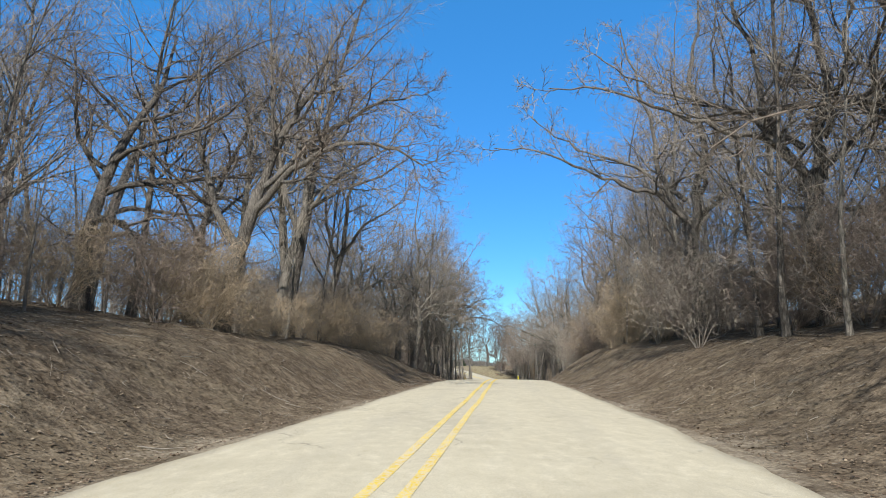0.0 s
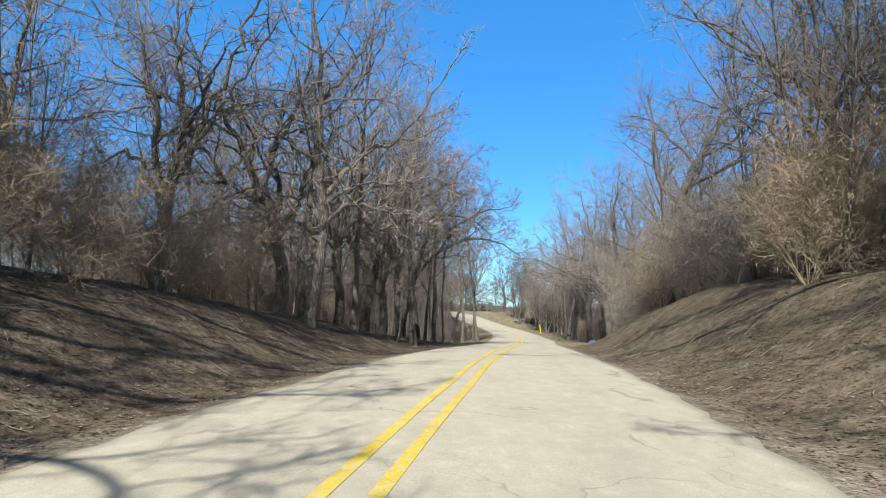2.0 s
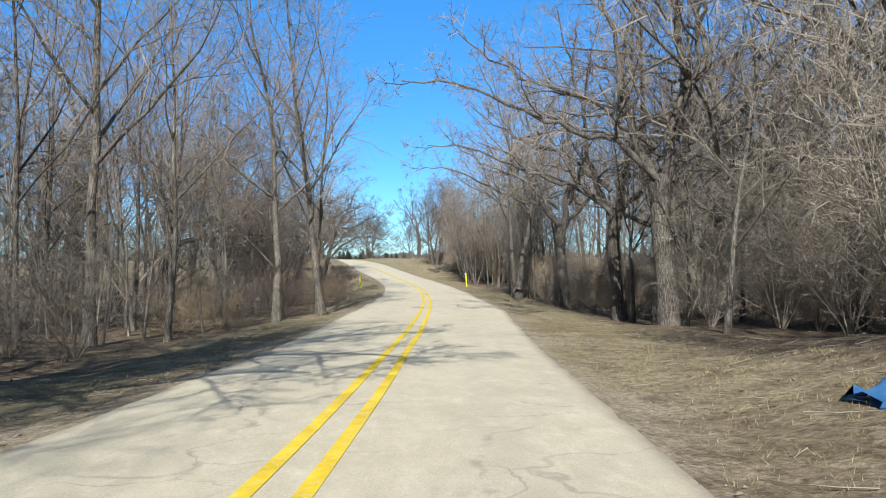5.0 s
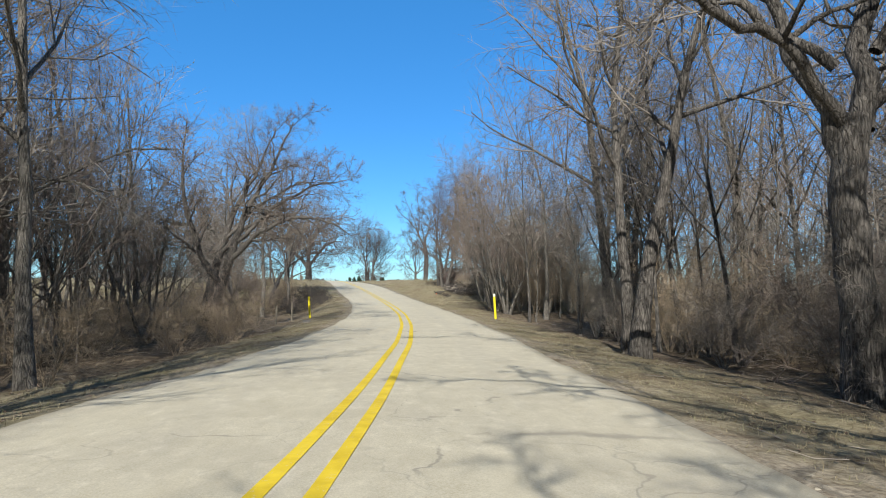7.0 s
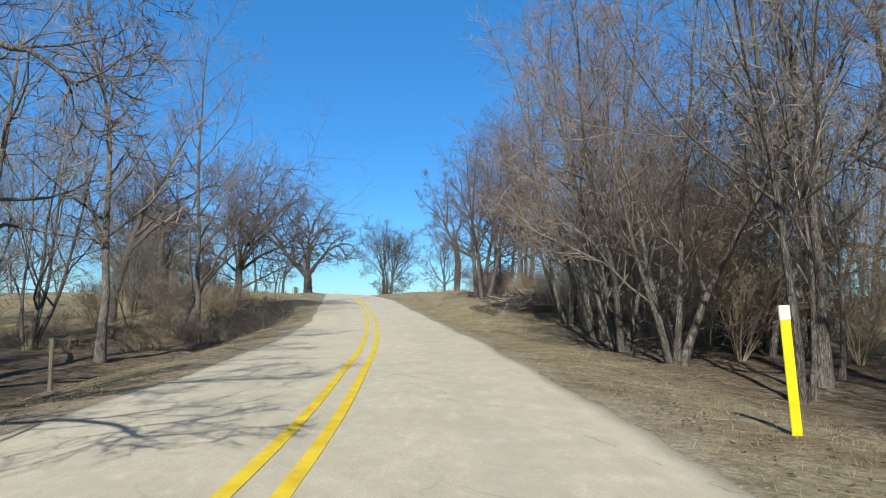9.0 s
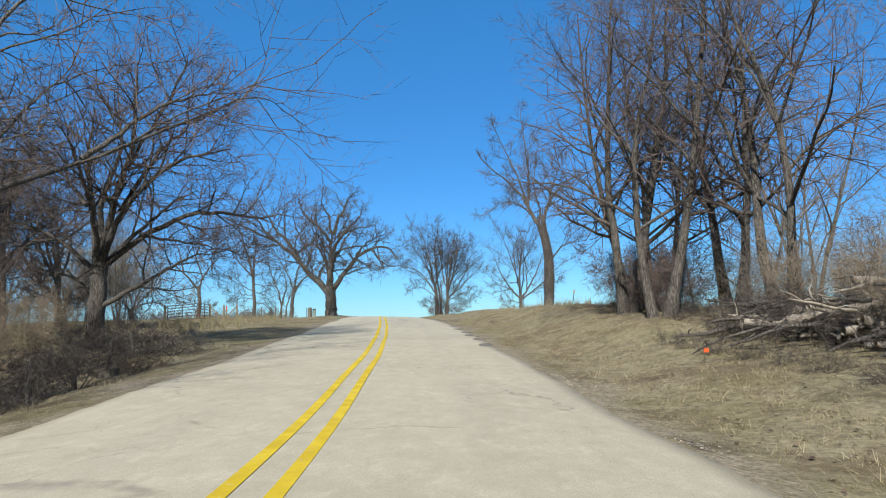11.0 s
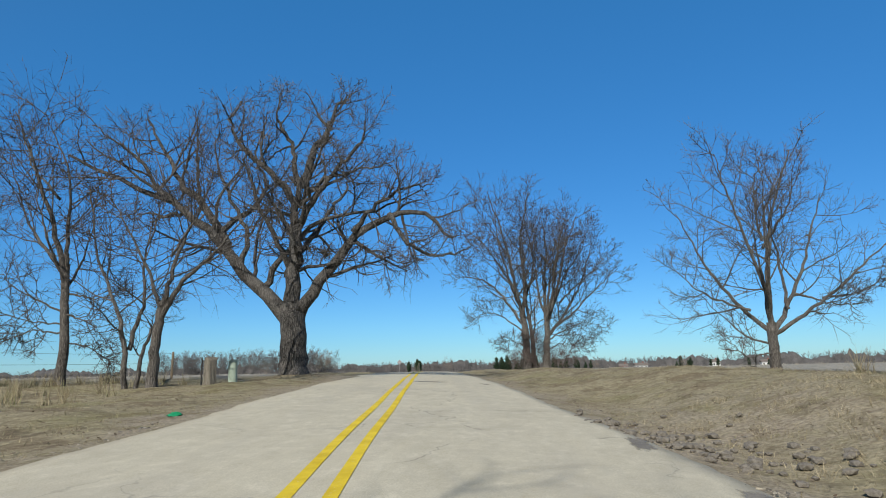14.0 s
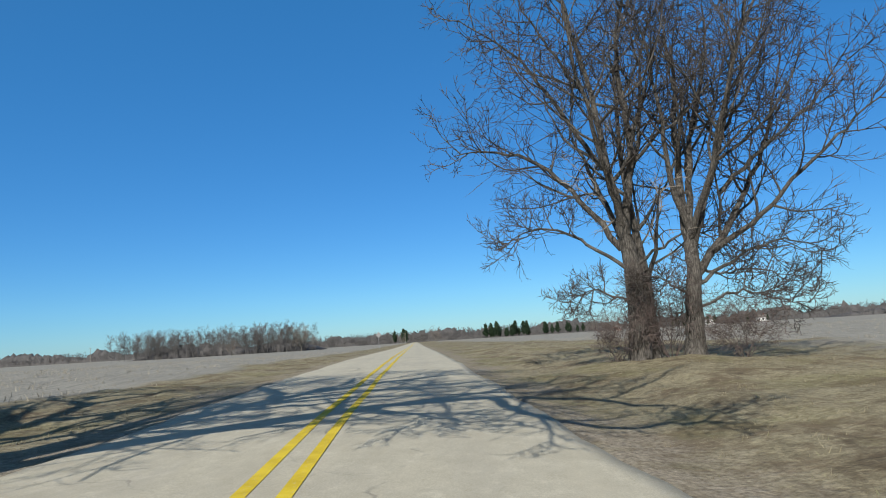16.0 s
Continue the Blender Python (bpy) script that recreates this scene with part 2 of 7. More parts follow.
def ground_material():
    m, nt, b = material("ground_litter_grass_and_stubble", 1.0)
    b.inputs["Specular IOR Level"].default_value = 0.05
    pos = nt.nodes.new("ShaderNodeNewGeometry").outputs["Position"]

    def zone(n):
        a = nt.nodes.new("ShaderNodeAttribute")
        a.attribute_name = n
        return a.outputs["Fac"]

    big, mid, fine = (noise_tex(nt, s, 5, 0.65, pos) for s in (0.23, 1.9, 17.0))
    clod = nd(nt, "TexVoronoi", Scale=11.0)
    nt.links.new(pos, clod.inputs["Vector"])
    leaf = ramp(nt, mul(nt, mul(nt, mid, 0.5), mul(nt, fine, 0.5), "ADD"), ((0.34, (0.05, 0.04, 0.03)), (0.5, (0.13, 0.104, 0.075)), (0.64, (0.28, 0.232, 0.17))))
    leaf = mix(nt, mul(nt, step(nt, big, 0.49, 0.66), 0.28), leaf, (0.24, 0.205, 0.135))
    leaf = mix(nt, mul(nt, clod.outputs["Color"], 0.12), leaf, (0.4, 0.3, 0.2))
    grass = ramp(nt, mul(nt, mul(nt, mid, 0.45), mul(nt, fine, 0.55), "ADD"), ((0.32, (0.15, 0.13, 0.086)), (0.5, (0.28, 0.245, 0.16)), (0.66, (0.415, 0.37, 0.25))))
    patchy = noise_tex(nt, 0.6, 6, 0.7, pos)
    grass = mix(nt, mul(nt, step(nt, patchy, 0.5, 0.6), 0.7), grass, (0.15, 0.112, 0.075))
    grass = mix(nt, mul(nt, step(nt, mid, 0.58, 0.75), 0.35), grass, (0.23, 0.24, 0.1))
    green = noise_tex(nt, 0.35, 5, 0.65, pos)
    grass = mix(nt, mul(nt, step(nt, green, 0.5, 0.64), 0.5), grass, (0.2, 0.19, 0.085))
    bare = noise_tex(nt, 1.1, 6, 0.72, pos, (1.0, 0.45, 1.0))
    grass = mix(nt, mul(nt, step(nt, bare, 0.55, 0.66), 0.7), grass, (0.1, 0.078, 0.055))
    tuft = noise_tex(nt, 6.5, 5, 0.7, pos)
    grass = mix(nt, mul(nt, step(nt, tuft, 0.48, 0.38), 0.4), grass, (0.11, 0.087, 0.056))
    grass = mix(nt, mul(nt, step(nt, tuft, 0.55, 0.68), 0.6), grass, (0.44, 0.385, 0.245))
    leaf = mix(nt, mul(nt, step(nt, tuft, 0.48, 0.38), 0.6), leaf, (0.04, 0.029, 0.021))
    leaf = mix(nt, mul(nt, step(nt, tuft, 0.57, 0.7), 0.6), leaf, (0.34, 0.275, 0.19))
    rows = noise_tex(nt, 2.2, 3, 0.6, pos, (4.0, 0.12, 1.0))
    field = ramp(nt, mul(nt, mul(nt, rows, 0.6), mul(nt, fine, 0.4), "ADD"), ((0.33, (0.195, 0.187, 0.16)), (0.62, (0.37, 0.354, 0.302))))
    c = mix(nt, zone("grassy"), leaf, grass)
    c = mix(nt, zone("tilled"), c, field)
    gravel = ramp(nt, fine, ((0.35, (0.19, 0.158, 0.118)), (0.65, (0.42, 0.37, 0.285))))
    c = mix(nt, mul(nt, zone("gravelly"), step(nt, mid, 0.3, 0.6)), c, gravel)
    nt.links.new(c, b.inputs["Base Color"])
    rough_ground = mul(nt, mul(nt, zone("grassy"), -0.5), 1.4, "ADD")
    bump(nt, b, mul(nt, mul(nt, mul(nt, fine, 0.5), mul(nt, tuft, 0.9), "ADD"), rough_ground), 0.65, 0.06)
    return m


def road_material():
    m, nt, b = material("pale_chip_seal", 0.95)
    b.inputs["Specular IOR Level"].default_value = 0.15
    pos = nt.nodes.new("ShaderNodeNewGeometry").outputs["Position"]
    across = nt.nodes.new("ShaderNodeAttribute")
    across.attribute_name = "across"
    grain = noise_tex(nt, 70, 4, 0.75, pos)
    blot = noise_tex(nt, 1.1, 5, 0.62, pos)
    mottle = noise_tex(nt, 5.5, 6, 0.72, pos, (1.0, 0.55, 1.0))
    long_ = noise_tex(nt, 1.6, 4, 0.6, pos, (1.6, 0.13, 1))
    c = ramp(nt, mul(nt, mul(nt, grain, 0.65), mul(nt, mottle, 0.35), "ADD"), ((0.34, (0.41, 0.36, 0.248)), (0.5, (0.522, 0.475, 0.352)), (0.64, (0.635, 0.573, 0.424))))
    c = mix(nt, mul(nt, step(nt, blot, 0.48, 0.66), 0.4), c, (0.42, 0.376, 0.272))
    c = mix(nt, mul(nt, step(nt, long_, 0.5, 0.72), 0.35), c, (0.61, 0.55, 0.4))
    speck = noise_tex(nt, 21, 6, 0.8, pos)
    c = mix(nt, mul(nt, step(nt, speck, 0.56, 0.7), 0.3), c, (0.37, 0.325, 0.235))
    # grey, stained edges, with an uneven limit
    rim = step(nt, mul(nt, across.outputs["Fac"], mul(nt, mottle, 0.26), "ADD"), 1.06, 1.13)
    c = mix(nt, mul(nt, rim, 0.6), c, (0.26, 0.222, 0.165))
    # grey wheel tracks, broken up along the road
    wave = mul(nt, mul(nt, across.outputs["Fac"], 12.6), 1.57, "ADD")
    sine = nt.nodes.new("ShaderNodeMath")
    sine.operation = "SINE"
    nt.links.new(wave, sine.inputs[0])
    track = mul(nt, step(nt, sine.outputs[0], 0.1, 0.9), step(nt, long_, 0.38, 0.6))
    c = mix(nt, mul(nt, track, 0.22), c, (0.36, 0.33, 0.268))
    blotch = noise_tex(nt, 0.42, 6, 0.68, pos, (1.0, 0.5, 1.0))
    c = mix(nt, mul(nt, step(nt, blotch, 0.52, 0.68), 0.3), c, (0.36, 0.328, 0.262))
    c = mix(nt, mul(nt, step(nt, mottle, 0.56, 0.7), 0.28), c, (0.7, 0.64, 0.5))
    # wandering cracks
    warp = nd(nt, "TexNoise", Scale=0.9, Detail=4.0)
    nt.links.new(pos, warp.inputs["Vector"])
    v = nt.nodes.new("ShaderNodeVectorMath")
    v.operation = "MULTIPLY_ADD"
    nt.links.new(warp.outputs["Color"], v.inputs[0])
    v.inputs[1].default_value = (1.6, 1.6, 0)
    nt.links.new(pos, v.inputs[2])
    cell = nd(nt, "TexVoronoi", Scale=0.17)
    cell.feature = "DISTANCE_TO_EDGE"
    nt.links.new(v.outputs[0], cell.inputs["Vector"])
    crack = mul(nt, step(nt, cell.outputs["Distance"], 0.0045, 0.0012), step(nt, blot, 0.46, 0.56))
    c = mix(nt, mul(nt, crack, 0.5), c, (0.2, 0.185, 0.16))
    hair = nd(nt, "TexVoronoi", Scale=0.62)
    hair.feature = "DISTANCE_TO_EDGE"
    nt.links.new(v.outputs[0], hair.inputs["Vector"])
    hairline = mul(nt, step(nt, hair.outputs["Distance"], 0.009, 0.002), step(nt, blotch, 0.5, 0.62))
    c = mix(nt, mul(nt, hairline, 0.45), c, (0.22, 0.2, 0.17))
    c = mix(nt, 1.0, c, (0.98, 1.0, 1.04), "MULTIPLY")
    nt.links.new(c, b.inputs["Base Color"])
    bump(nt, b, mul(nt, grain, mul(nt, crack, -0.8), "ADD"), 0.3, 0.01)
    return m


def paint_material():
    m, nt, b = material("worn_yellow_line_paint", 0.8)
    pos = nt.nodes.new("ShaderNodeNewGeometry").outputs["Position"]
    wear = noise_tex(nt, 26, 5, 0.75, pos)
    big = noise_tex(nt, 0.35, 3, 0.5, pos)
    yellow = ramp(nt, noise_tex(nt, 3, 4, 0.6, pos), ((0.35, (0.6, 0.425, 0.02)), (0.65, (0.78, 0.59, 0.038))))
    # the older paint on the wooded stretch has worn most
    along = nd(nt, "SeparateXYZ")
    nt.links.new(pos, along.inputs[0])
    old = step(nt, along.outputs["Y"], -40, -115)
    limit = mul(nt, mul(nt, old, 0.16), mul(nt, big, 0.1), "ADD")
    gone = step(nt, mul(nt, limit, wear, "SUBTRACT"), -0.36, -0.24)
    nt.links.new(mix(nt, gone, yellow, (0.6, 0.53, 0.39)), b.inputs["Base Color"])
    bump(nt, b, wear, 0.3, 0.006)
    return m


M["ground"], M["road"], M["paint"] = ground_material(), road_material(), paint_material()
M["tar"] = plain("dark_tar_patch", (0.13, 0.122, 0.11), (0.3, 0.275, 0.235), 7)
tar_nt = M["tar"].node_tree
tar_fade = tar_nt.nodes.new("ShaderNodeAttribute")
tar_fade.attribute_name = "fade"
tar_pos = tar_nt.nodes.new("ShaderNodeNewGeometry").outputs["Position"]
tar_worn = mul(tar_nt, mul(tar_nt, noise_tex(tar_nt, 5.0, 8, 0.8, tar_pos, (1.0, 0.6, 1.0)), 1.5), mul(tar_nt, tar_fade.outputs["Fac"], 0.9), "ADD")
tar_nt.links.new(mul(tar_nt, step(tar_nt, tar_worn, 0.82, 1.2), 0.85), tar_nt.nodes["Principled BSDF"].inputs["Alpha"])


# ---- shapes ----
def mesh_of(name, verts, faces, mat, smooth=False, slots=None):
    """A mesh from an array of corners and arrays of triangles or quads."""
    me = bpy.data.meshes.new(name)
    faces = [f for f in (faces if isinstance(faces, list) else [faces]) if len(f)]
    verts = np.asarray(verts, dtype=np.float32)
    me.vertices.add(len(verts))
    me.vertices.foreach_set("co", verts.ravel())
    counts = np.concatenate([np.full(len(f), f.shape[1], dtype=np.int32) for f in faces])
    loops = np.concatenate([f.ravel() for f in faces]).astype(np.int32)
    me.loops.add(len(loops))
    me.loops.foreach_set("vertex_index", loops)
    me.polygons.add(len(counts))
    me.polygons.foreach_set("loop_start", np.concatenate(([0], np.cumsum(counts)[:-1])).astype(np.int32))
    me.polygons.foreach_set("loop_total", counts)
    if smooth:
        me.polygons.foreach_set("use_smooth", np.ones(len(counts), dtype=bool))
    for one_mat in mat if isinstance(mat, tuple) else (mat,):
        me.materials.append(one_mat)
    if slots is not None:
        me.polygons.foreach_set("material_index", slots.astype(np.int32))
    me.update(calc_edges=True)
    return me


def part_mesh(name, me, parent, label=""):
    ob = new(name, me)
    ob.parent = parent
    return tagged(ob, label)


def part(name, bm, mat, parent, label=""):
    me = bpy.data.meshes.new(name)
    bm.to_mesh(me)
    bm.free()
    me.materials.append(mat)
    return part_mesh(name, me, parent, label)


def thing(name, place, label, category, group="", kind="", turn=0.0):
    ob = new(name)
    ob.empty_display_size = 0.3
    ob.matrix_basis = pose(*place, 0, 0, turn)
    return tagged(ob, label, category, group, kind)


def box(size, at=(0, 0, 0), bevel=0.01, m=None):
    bm = bmesh.new()
    bmesh.ops.create_cube(bm, size=1)
    bmesh.ops.scale(bm, vec=size, verts=bm.verts)
    if bevel:
        bmesh.ops.bevel(bm, geom=bm.edges[:], offset=bevel, segments=1, affect="EDGES")
    bmesh.ops.translate(bm, vec=at, verts=bm.verts)
    if m:
        bmesh.ops.transform(bm, matrix=m, verts=bm.verts)
    return bm


def rod(a, b, r, sides=8, r2=None, bevel=0.0):
    """A round bar from a to b."""
    a, b = Vector(a), Vector(b)
    bm = bmesh.new()
    bmesh.ops.create_cone(bm, cap_ends=True, segments=sides, radius1=r, radius2=r if r2 is None else r2, depth=(b - a).length)
    if bevel:
        bmesh.ops.bevel(bm, geom=[e for e in bm.edges if len(e.link_faces) == 2 and e.calc_face_angle(0) > 1], offset=bevel, segments=1, affect="EDGES")
    turn = (b - a).to_track_quat("Z", "Y").to_matrix().to_4x4()
    bmesh.ops.transform(bm, matrix=Matrix.Translation((a + b) / 2) @ turn, verts=bm.verts)
    return bm


# ---- the lie of the land ----
def along(knots, soft=4.0):
    """A smooth function of y through knots (y, value)."""
    ys, vs = np.array(knots, dtype=float).T
    grid = np.arange(-700, 1900, 0.5)
    val = np.interp(grid, ys, vs)
    k = np.exp(-0.5 * (np.arange(-40, 41) * 0.5 / soft) ** 2)
    val = np.convolve(np.pad(val, 40, mode="edge"), k / k.sum(), mode="valid")
    return lambda y: np.interp(y, grid, val)


lane_x = along([(-700, -82), (-160, -11.8), (-123.2, -6.96), (-106, -4.83), (-95, -3.6), (-84, -2.3), (-72.6, -0.76), (-61.3, 0.68), (-49.7, 1.92), (-37.8, 2.95),
                (-25.9, 3.69), (-14, 3.81), (-2.2, 3.27), (9.6, 2.23), (21.3, 0.78), (32.6, -0.96), (43.8, -2.84), (55.2, -4.68), (61, -5.6), (90, -10.85), (400, -66.6), (1900, -336)])
road_z = along([(-700, 0.5), (-160, 1.1), (-123, 1.21), (-106, 1.29), (-95, 1.31), (-84, 1.07), (-72.6, 0.52), (-61.3, -0.09), (-49.7, -0.68), (-37.8, -1.12), (-25.9, -1.36),
                (-14, -1.5), (-2.2, -1.54), (9.6, -1.43), (21.3, -1.11), (32.6, -0.68), (43.8, -0.3), (55.2, -0.08), (61, 0), (74, 0.0), (95, -0.25), (160, -1.5), (300, -3.9), (450, -6.6), (700, -10.5), (1900, -27)])
edge_l = along([(-130, -3.7), (-100, -3.4), (-80, -3.4), (-62, -3.1), (-42, -3.75), (-20, -3.4), (5, -3.6), (20, -4.1), (40, -3.65), (60, -3.4), (75, -3.7), (400, -3.7)], 3)
edge_r = along([(-130, 2.7), (-114, 2.6), (-101, 2.05), (-92, 2.0), (-80, 1.5), (-60, 1.3), (-42, 2.3), (-20, 2.0), (5, 2.1), (20, 2.3), (38, 2.7), (48, 2.5), (60, 1.9), (75, 1.6), (400, 1.5)], 3)
bank_l = along([(-700, 1), (-130, 1.7), (-105, 1.65), (-95, 1.65), (-88, 1.5), (-82, 1.1), (-72, 0.4), (-60, -0.1), (-45, -0.5), (-30, -0.7), (-12, -0.75), (4, -1.1), (12, -1.15), (17, -0.6), (21, -0.1), (27, -0.05), (34, -0.25), (44, -0.27), (53, -0.22), (62, -0.17), (80, -0.1), (100, 0.0), (1900, 0)], 3)
bank_r = along([(-700, 1), (-130, 1.7), (-97, 1.6), (-84, 2.1), (-75, 2.15), (-67, 1.6), (-62, 0.6), (-56, -0.1), (-42, -0.5), (-25, -0.65), (-8, -0.5), (2, 0.1), (12, 0.55), (24, 0.95), (34, 1.15), (44, 0.9), (52, 0.72), (60, 0.56), (80, 0.12), (120, 0.08), (1900, 0.2)], 3)
rise_l = along([(-700, 0.02), (-130, 0.12), (-90, 0.12), (-70, 0.03), (-55, -0.01), (25, 0), (37, -0.045), (47, -0.055), (54, -0.035), (60, -0.03), (74, -0.02), (95, 0), (1900, 0)], 4)
rise_r = along([(-700, 0.02), (-130, 0.16), (-80, 0.2), (-66, 0.1), (-55, 0.0), (1900, 0)], 4)


# cross-fall of the land and the road, in metres a metre, falling to the east
fall = along([(-700, 0), (-8, 0), (8, 0.022), (20, 0.035), (34, 0.043), (45, 0.046), (60, 0.044), (70, 0.028), (85, 0.01), (120, 0), (1900, 0)], 5)


def smoothstep(v):
    v = np.clip(v, 0, 1)
    return v * v * (3 - 2 * v)


def rumple(x, y):
    """Uneven ground, in metres."""
    return (0.05 * np.sin(1.7 * x + 0.6 * y) * np.sin(1.1 * y - 0.8 * x + 1) + 0.035 * np.sin(3.9 * x - 1.3 * y + 2) * np.sin(3.1 * y + 1.7 * x)
            + 0.09 * np.sin(0.45 * x + 0.31 * y + 1.3) * np.sin(0.38 * y - 0.5 * x))


def ground_z(x, y):
    x, y = np.asarray(x, dtype=float), np.asarray(y, dtype=float)
    s = x - lane_x(y)
    out_l, out_r = edge_l(y) - s, s - edge_r(y)
    z = road_z(y)
    far = np.clip(1 - (np.abs(s) - 60) / 200, 0, 1)
    left = bank_l(y) * smoothstep((out_l - 0.5) / 3.8) + rise_l(y) * np.clip(out_l - 4, 0, 25)
    right = bank_r(y) * smoothstep((out_r - 0.4) / np.where(y < -56, 4.3, 5.0)) + rise_r(y) * np.clip(out_r - 4.5, 0, 25)
    out = np.maximum(out_l, out_r)
    z = z * np.where(y > 60, 1, far) + np.where(s < 0, left, right) * np.where(y > 60, 1, far) + rumple(x, y) * smoothstep((out - 0.3) / 2) * far
    z = z - 0.05 * smoothstep(out / 0.5) * smoothstep((3 - out) / 2)
    # root mound of the old oak
    z = z + 0.2 * np.exp(-((x + 11.7) ** 2 + (y - 62.3) ** 2) / 4.5)
    side = -fall(y) * np.where(np.abs(s) < 30, s, np.sign(s) * np.maximum(0, 30 - 0.3 * (np.abs(s) - 30)))
    return side + np.where(out < 0, road_z(y) - 0.06 - 0.14 * smoothstep(-out / 0.5), z - 0.06)


def on_ground(x, y, sink=0.0):
    return float(ground_z(x, y)) - sink


def grid_faces(rows, cols):
    i = np.arange(rows - 1)[:, None] * cols + np.arange(cols - 1)
    return np.stack([i, i + 1, i + cols + 1, i + cols], -1).reshape(-1, 4)


def build_ground():
    ys = np.concatenate([np.linspace(-700, -160, 30), np.arange(-156, 110, 0.7), np.geomspace(111, 1800, 60)])
    side = np.concatenate([np.arange(0, 6, 0.3), np.arange(6, 16, 0.6), np.arange(16, 44, 2.0), np.geomspace(46, 1500, 26)])
    s = np.concatenate([-side[::-1], [-1.2, 0.6], side])
    y, q = np.meshgrid(ys, s, indexing="ij")
    off = np.concatenate([edge_l(ys)[:, None] - side[::-1], np.broadcast_to([-1.2, 0.6], (len(ys), 2)), edge_r(ys)[:, None] + side], 1)
    x = lane_x(ys)[:, None] + off
    z = ground_z(x, y)
    me = mesh_of("ground", np.stack([x, y, z], -1).reshape(-1, 3), grid_faces(len(ys), len(s)), M["ground"], True)
    out = np.maximum(edge_l(y) - off, off - edge_r(y))
    wob = 2.5 * np.sin(0.35 * y + 0.5 * x) + 1.5 * np.sin(1.1 * y)
    open_l, open_r = smoothstep((y - 6 + wob) / 12), smoothstep((y + 4 + wob) / 10)
    verge = 0.75 * smoothstep((y + 66) / 6) * smoothstep((3.4 - out) / 1.5)
    # leaf litter on the bank, also darkening the ground for tree shade
    litter = smoothstep((out - 3.6 + 0.5 * np.sin(0.9 * y)) / 1.8) * smoothstep((y - 5) / 4) * smoothstep((35 - y) / 5) * smoothstep((30 - out) / 10)
    grassy = np.maximum(np.where(off < 0, open_l, open_r * (1 - 0.9 * litter)), verge)
    tilled = np.where(off < 0, smoothstep((out - 4.5 + 0.4 * np.sin(y)) / 1.2) * smoothstep((y - 62) / 4), smoothstep((out - 11 - 0.5 * wob) / 3) * smoothstep((y - 60) / 8))
    gravelly = smoothstep((0.6 + 0.35 * smoothstep((y - 20) / 10) - out + 0.45 * np.sin(1.3 * y) * np.sin(0.37 * y)) / 0.5) + 0.8 * smoothstep((out < 5) * (1 - np.abs(y - 48) / 6)) * (off > 0) * smoothstep((5 - out) / 3)
    for n, v in (("grassy", grassy), ("tilled", tilled), ("gravelly", np.clip(gravelly, 0, 1))):
        a = me.attributes.new(n, "FLOAT", "POINT")
        a.data.foreach_set("value", v.astype(np.float32).ravel())
    return tagged(new("ground", me), "leaf-littered banks, dry tan grass and maize stubble fields", "ground", kind="structure")


def build_road():
    ys = np.concatenate([np.arange(-300, -132, 4.0), np.arange(-132, 100, 0.35), np.geomspace(100.5, 1100, 70)])
    rng = np.random.default_rng(5)
    frac = np.array([0, 0.012, 0.05, 0.15, 0.3, 0.45, 0.6, 0.75, 0.88, 0.95, 0.988, 1.0])

    def ragged():
        n = rng.normal(0, 1, len(ys))
        slow = np.convolve(n, np.ones(9) / 9, "same")
        return 0.10 * slow + 0.018 * n

    l, r = edge_l(ys) + ragged(), edge_r(ys) + ragged()
    s = l[:, None] + (r - l)[:, None] * frac
    x, y = lane_x(ys)[:, None] + s, np.broadcast_to(ys[:, None], s.shape)
    mid = (s - l[:, None]) / (r - l)[:, None] * 2 - 1
    z = road_z(ys)[:, None] - 0.045 * mid**2 - fall(ys)[:, None] * s
    z = z + 0.006 * np.sin(0.9 * y + 2 * x) - np.where(np.abs(mid) > 0.999, 0.16, 0)
    me = mesh_of("road", np.stack([x, y, z], -1).reshape(-1, 3), grid_faces(*s.shape), M["road"], True)
    a = me.attributes.new("across", "FLOAT", "POINT")
    a.data.foreach_set("value", np.abs(mid).astype(np.float32).ravel())
    return tagged(new("road", me), "pale cream chip-seal country road, cracked and stained", "road", kind="structure")


def road_top(x, y):
    l, r = edge_l(y), edge_r(y)
    mid = (x - lane_x(y) - l) / (r - l) * 2 - 1
    return road_z(y) - 0.045 * mid**2 - fall(y) * (x - lane_x(y)) + 0.006 * np.sin(0.9 * y + 2 * x)


line_drift = along([(-700, 0), (-130, 0), (-74, 0.05), (-46, 0.14), (-39, 0.24), (-28, 0.22), (-22, 0.19), (0, 0.05), (12, 0.03), (24, 0.07), (41, 0.12), (52, 0.04), (64, -0.1), (100, 0), (1900, 0)], 5)


def build_line(centre):
    ys = np.concatenate([np.arange(-200, 110, 0.4), np.geomspace(110.5, 1000, 60)])
    half = 0.055
    s = np.stack([np.full_like(ys, centre - half), np.full_like(ys, centre), np.full_like(ys, centre + half)], 1) + (line_drift(ys) + 0.01 * np.sin(0.8 * ys))[:, None]
    x, y = lane_x(ys)[:, None] + s, np.broadcast_to(ys[:, None], s.shape)
    z = road_top(x, y) + 0.005
    me = mesh_of("centre_line", np.stack([x, y, z], -1).reshape(-1, 3), grid_faces(*s.shape), M["paint"])
    return tagged(new("centre_line", me), "worn yellow centre line painted on the road", "road marking", "double yellow line", "structure")


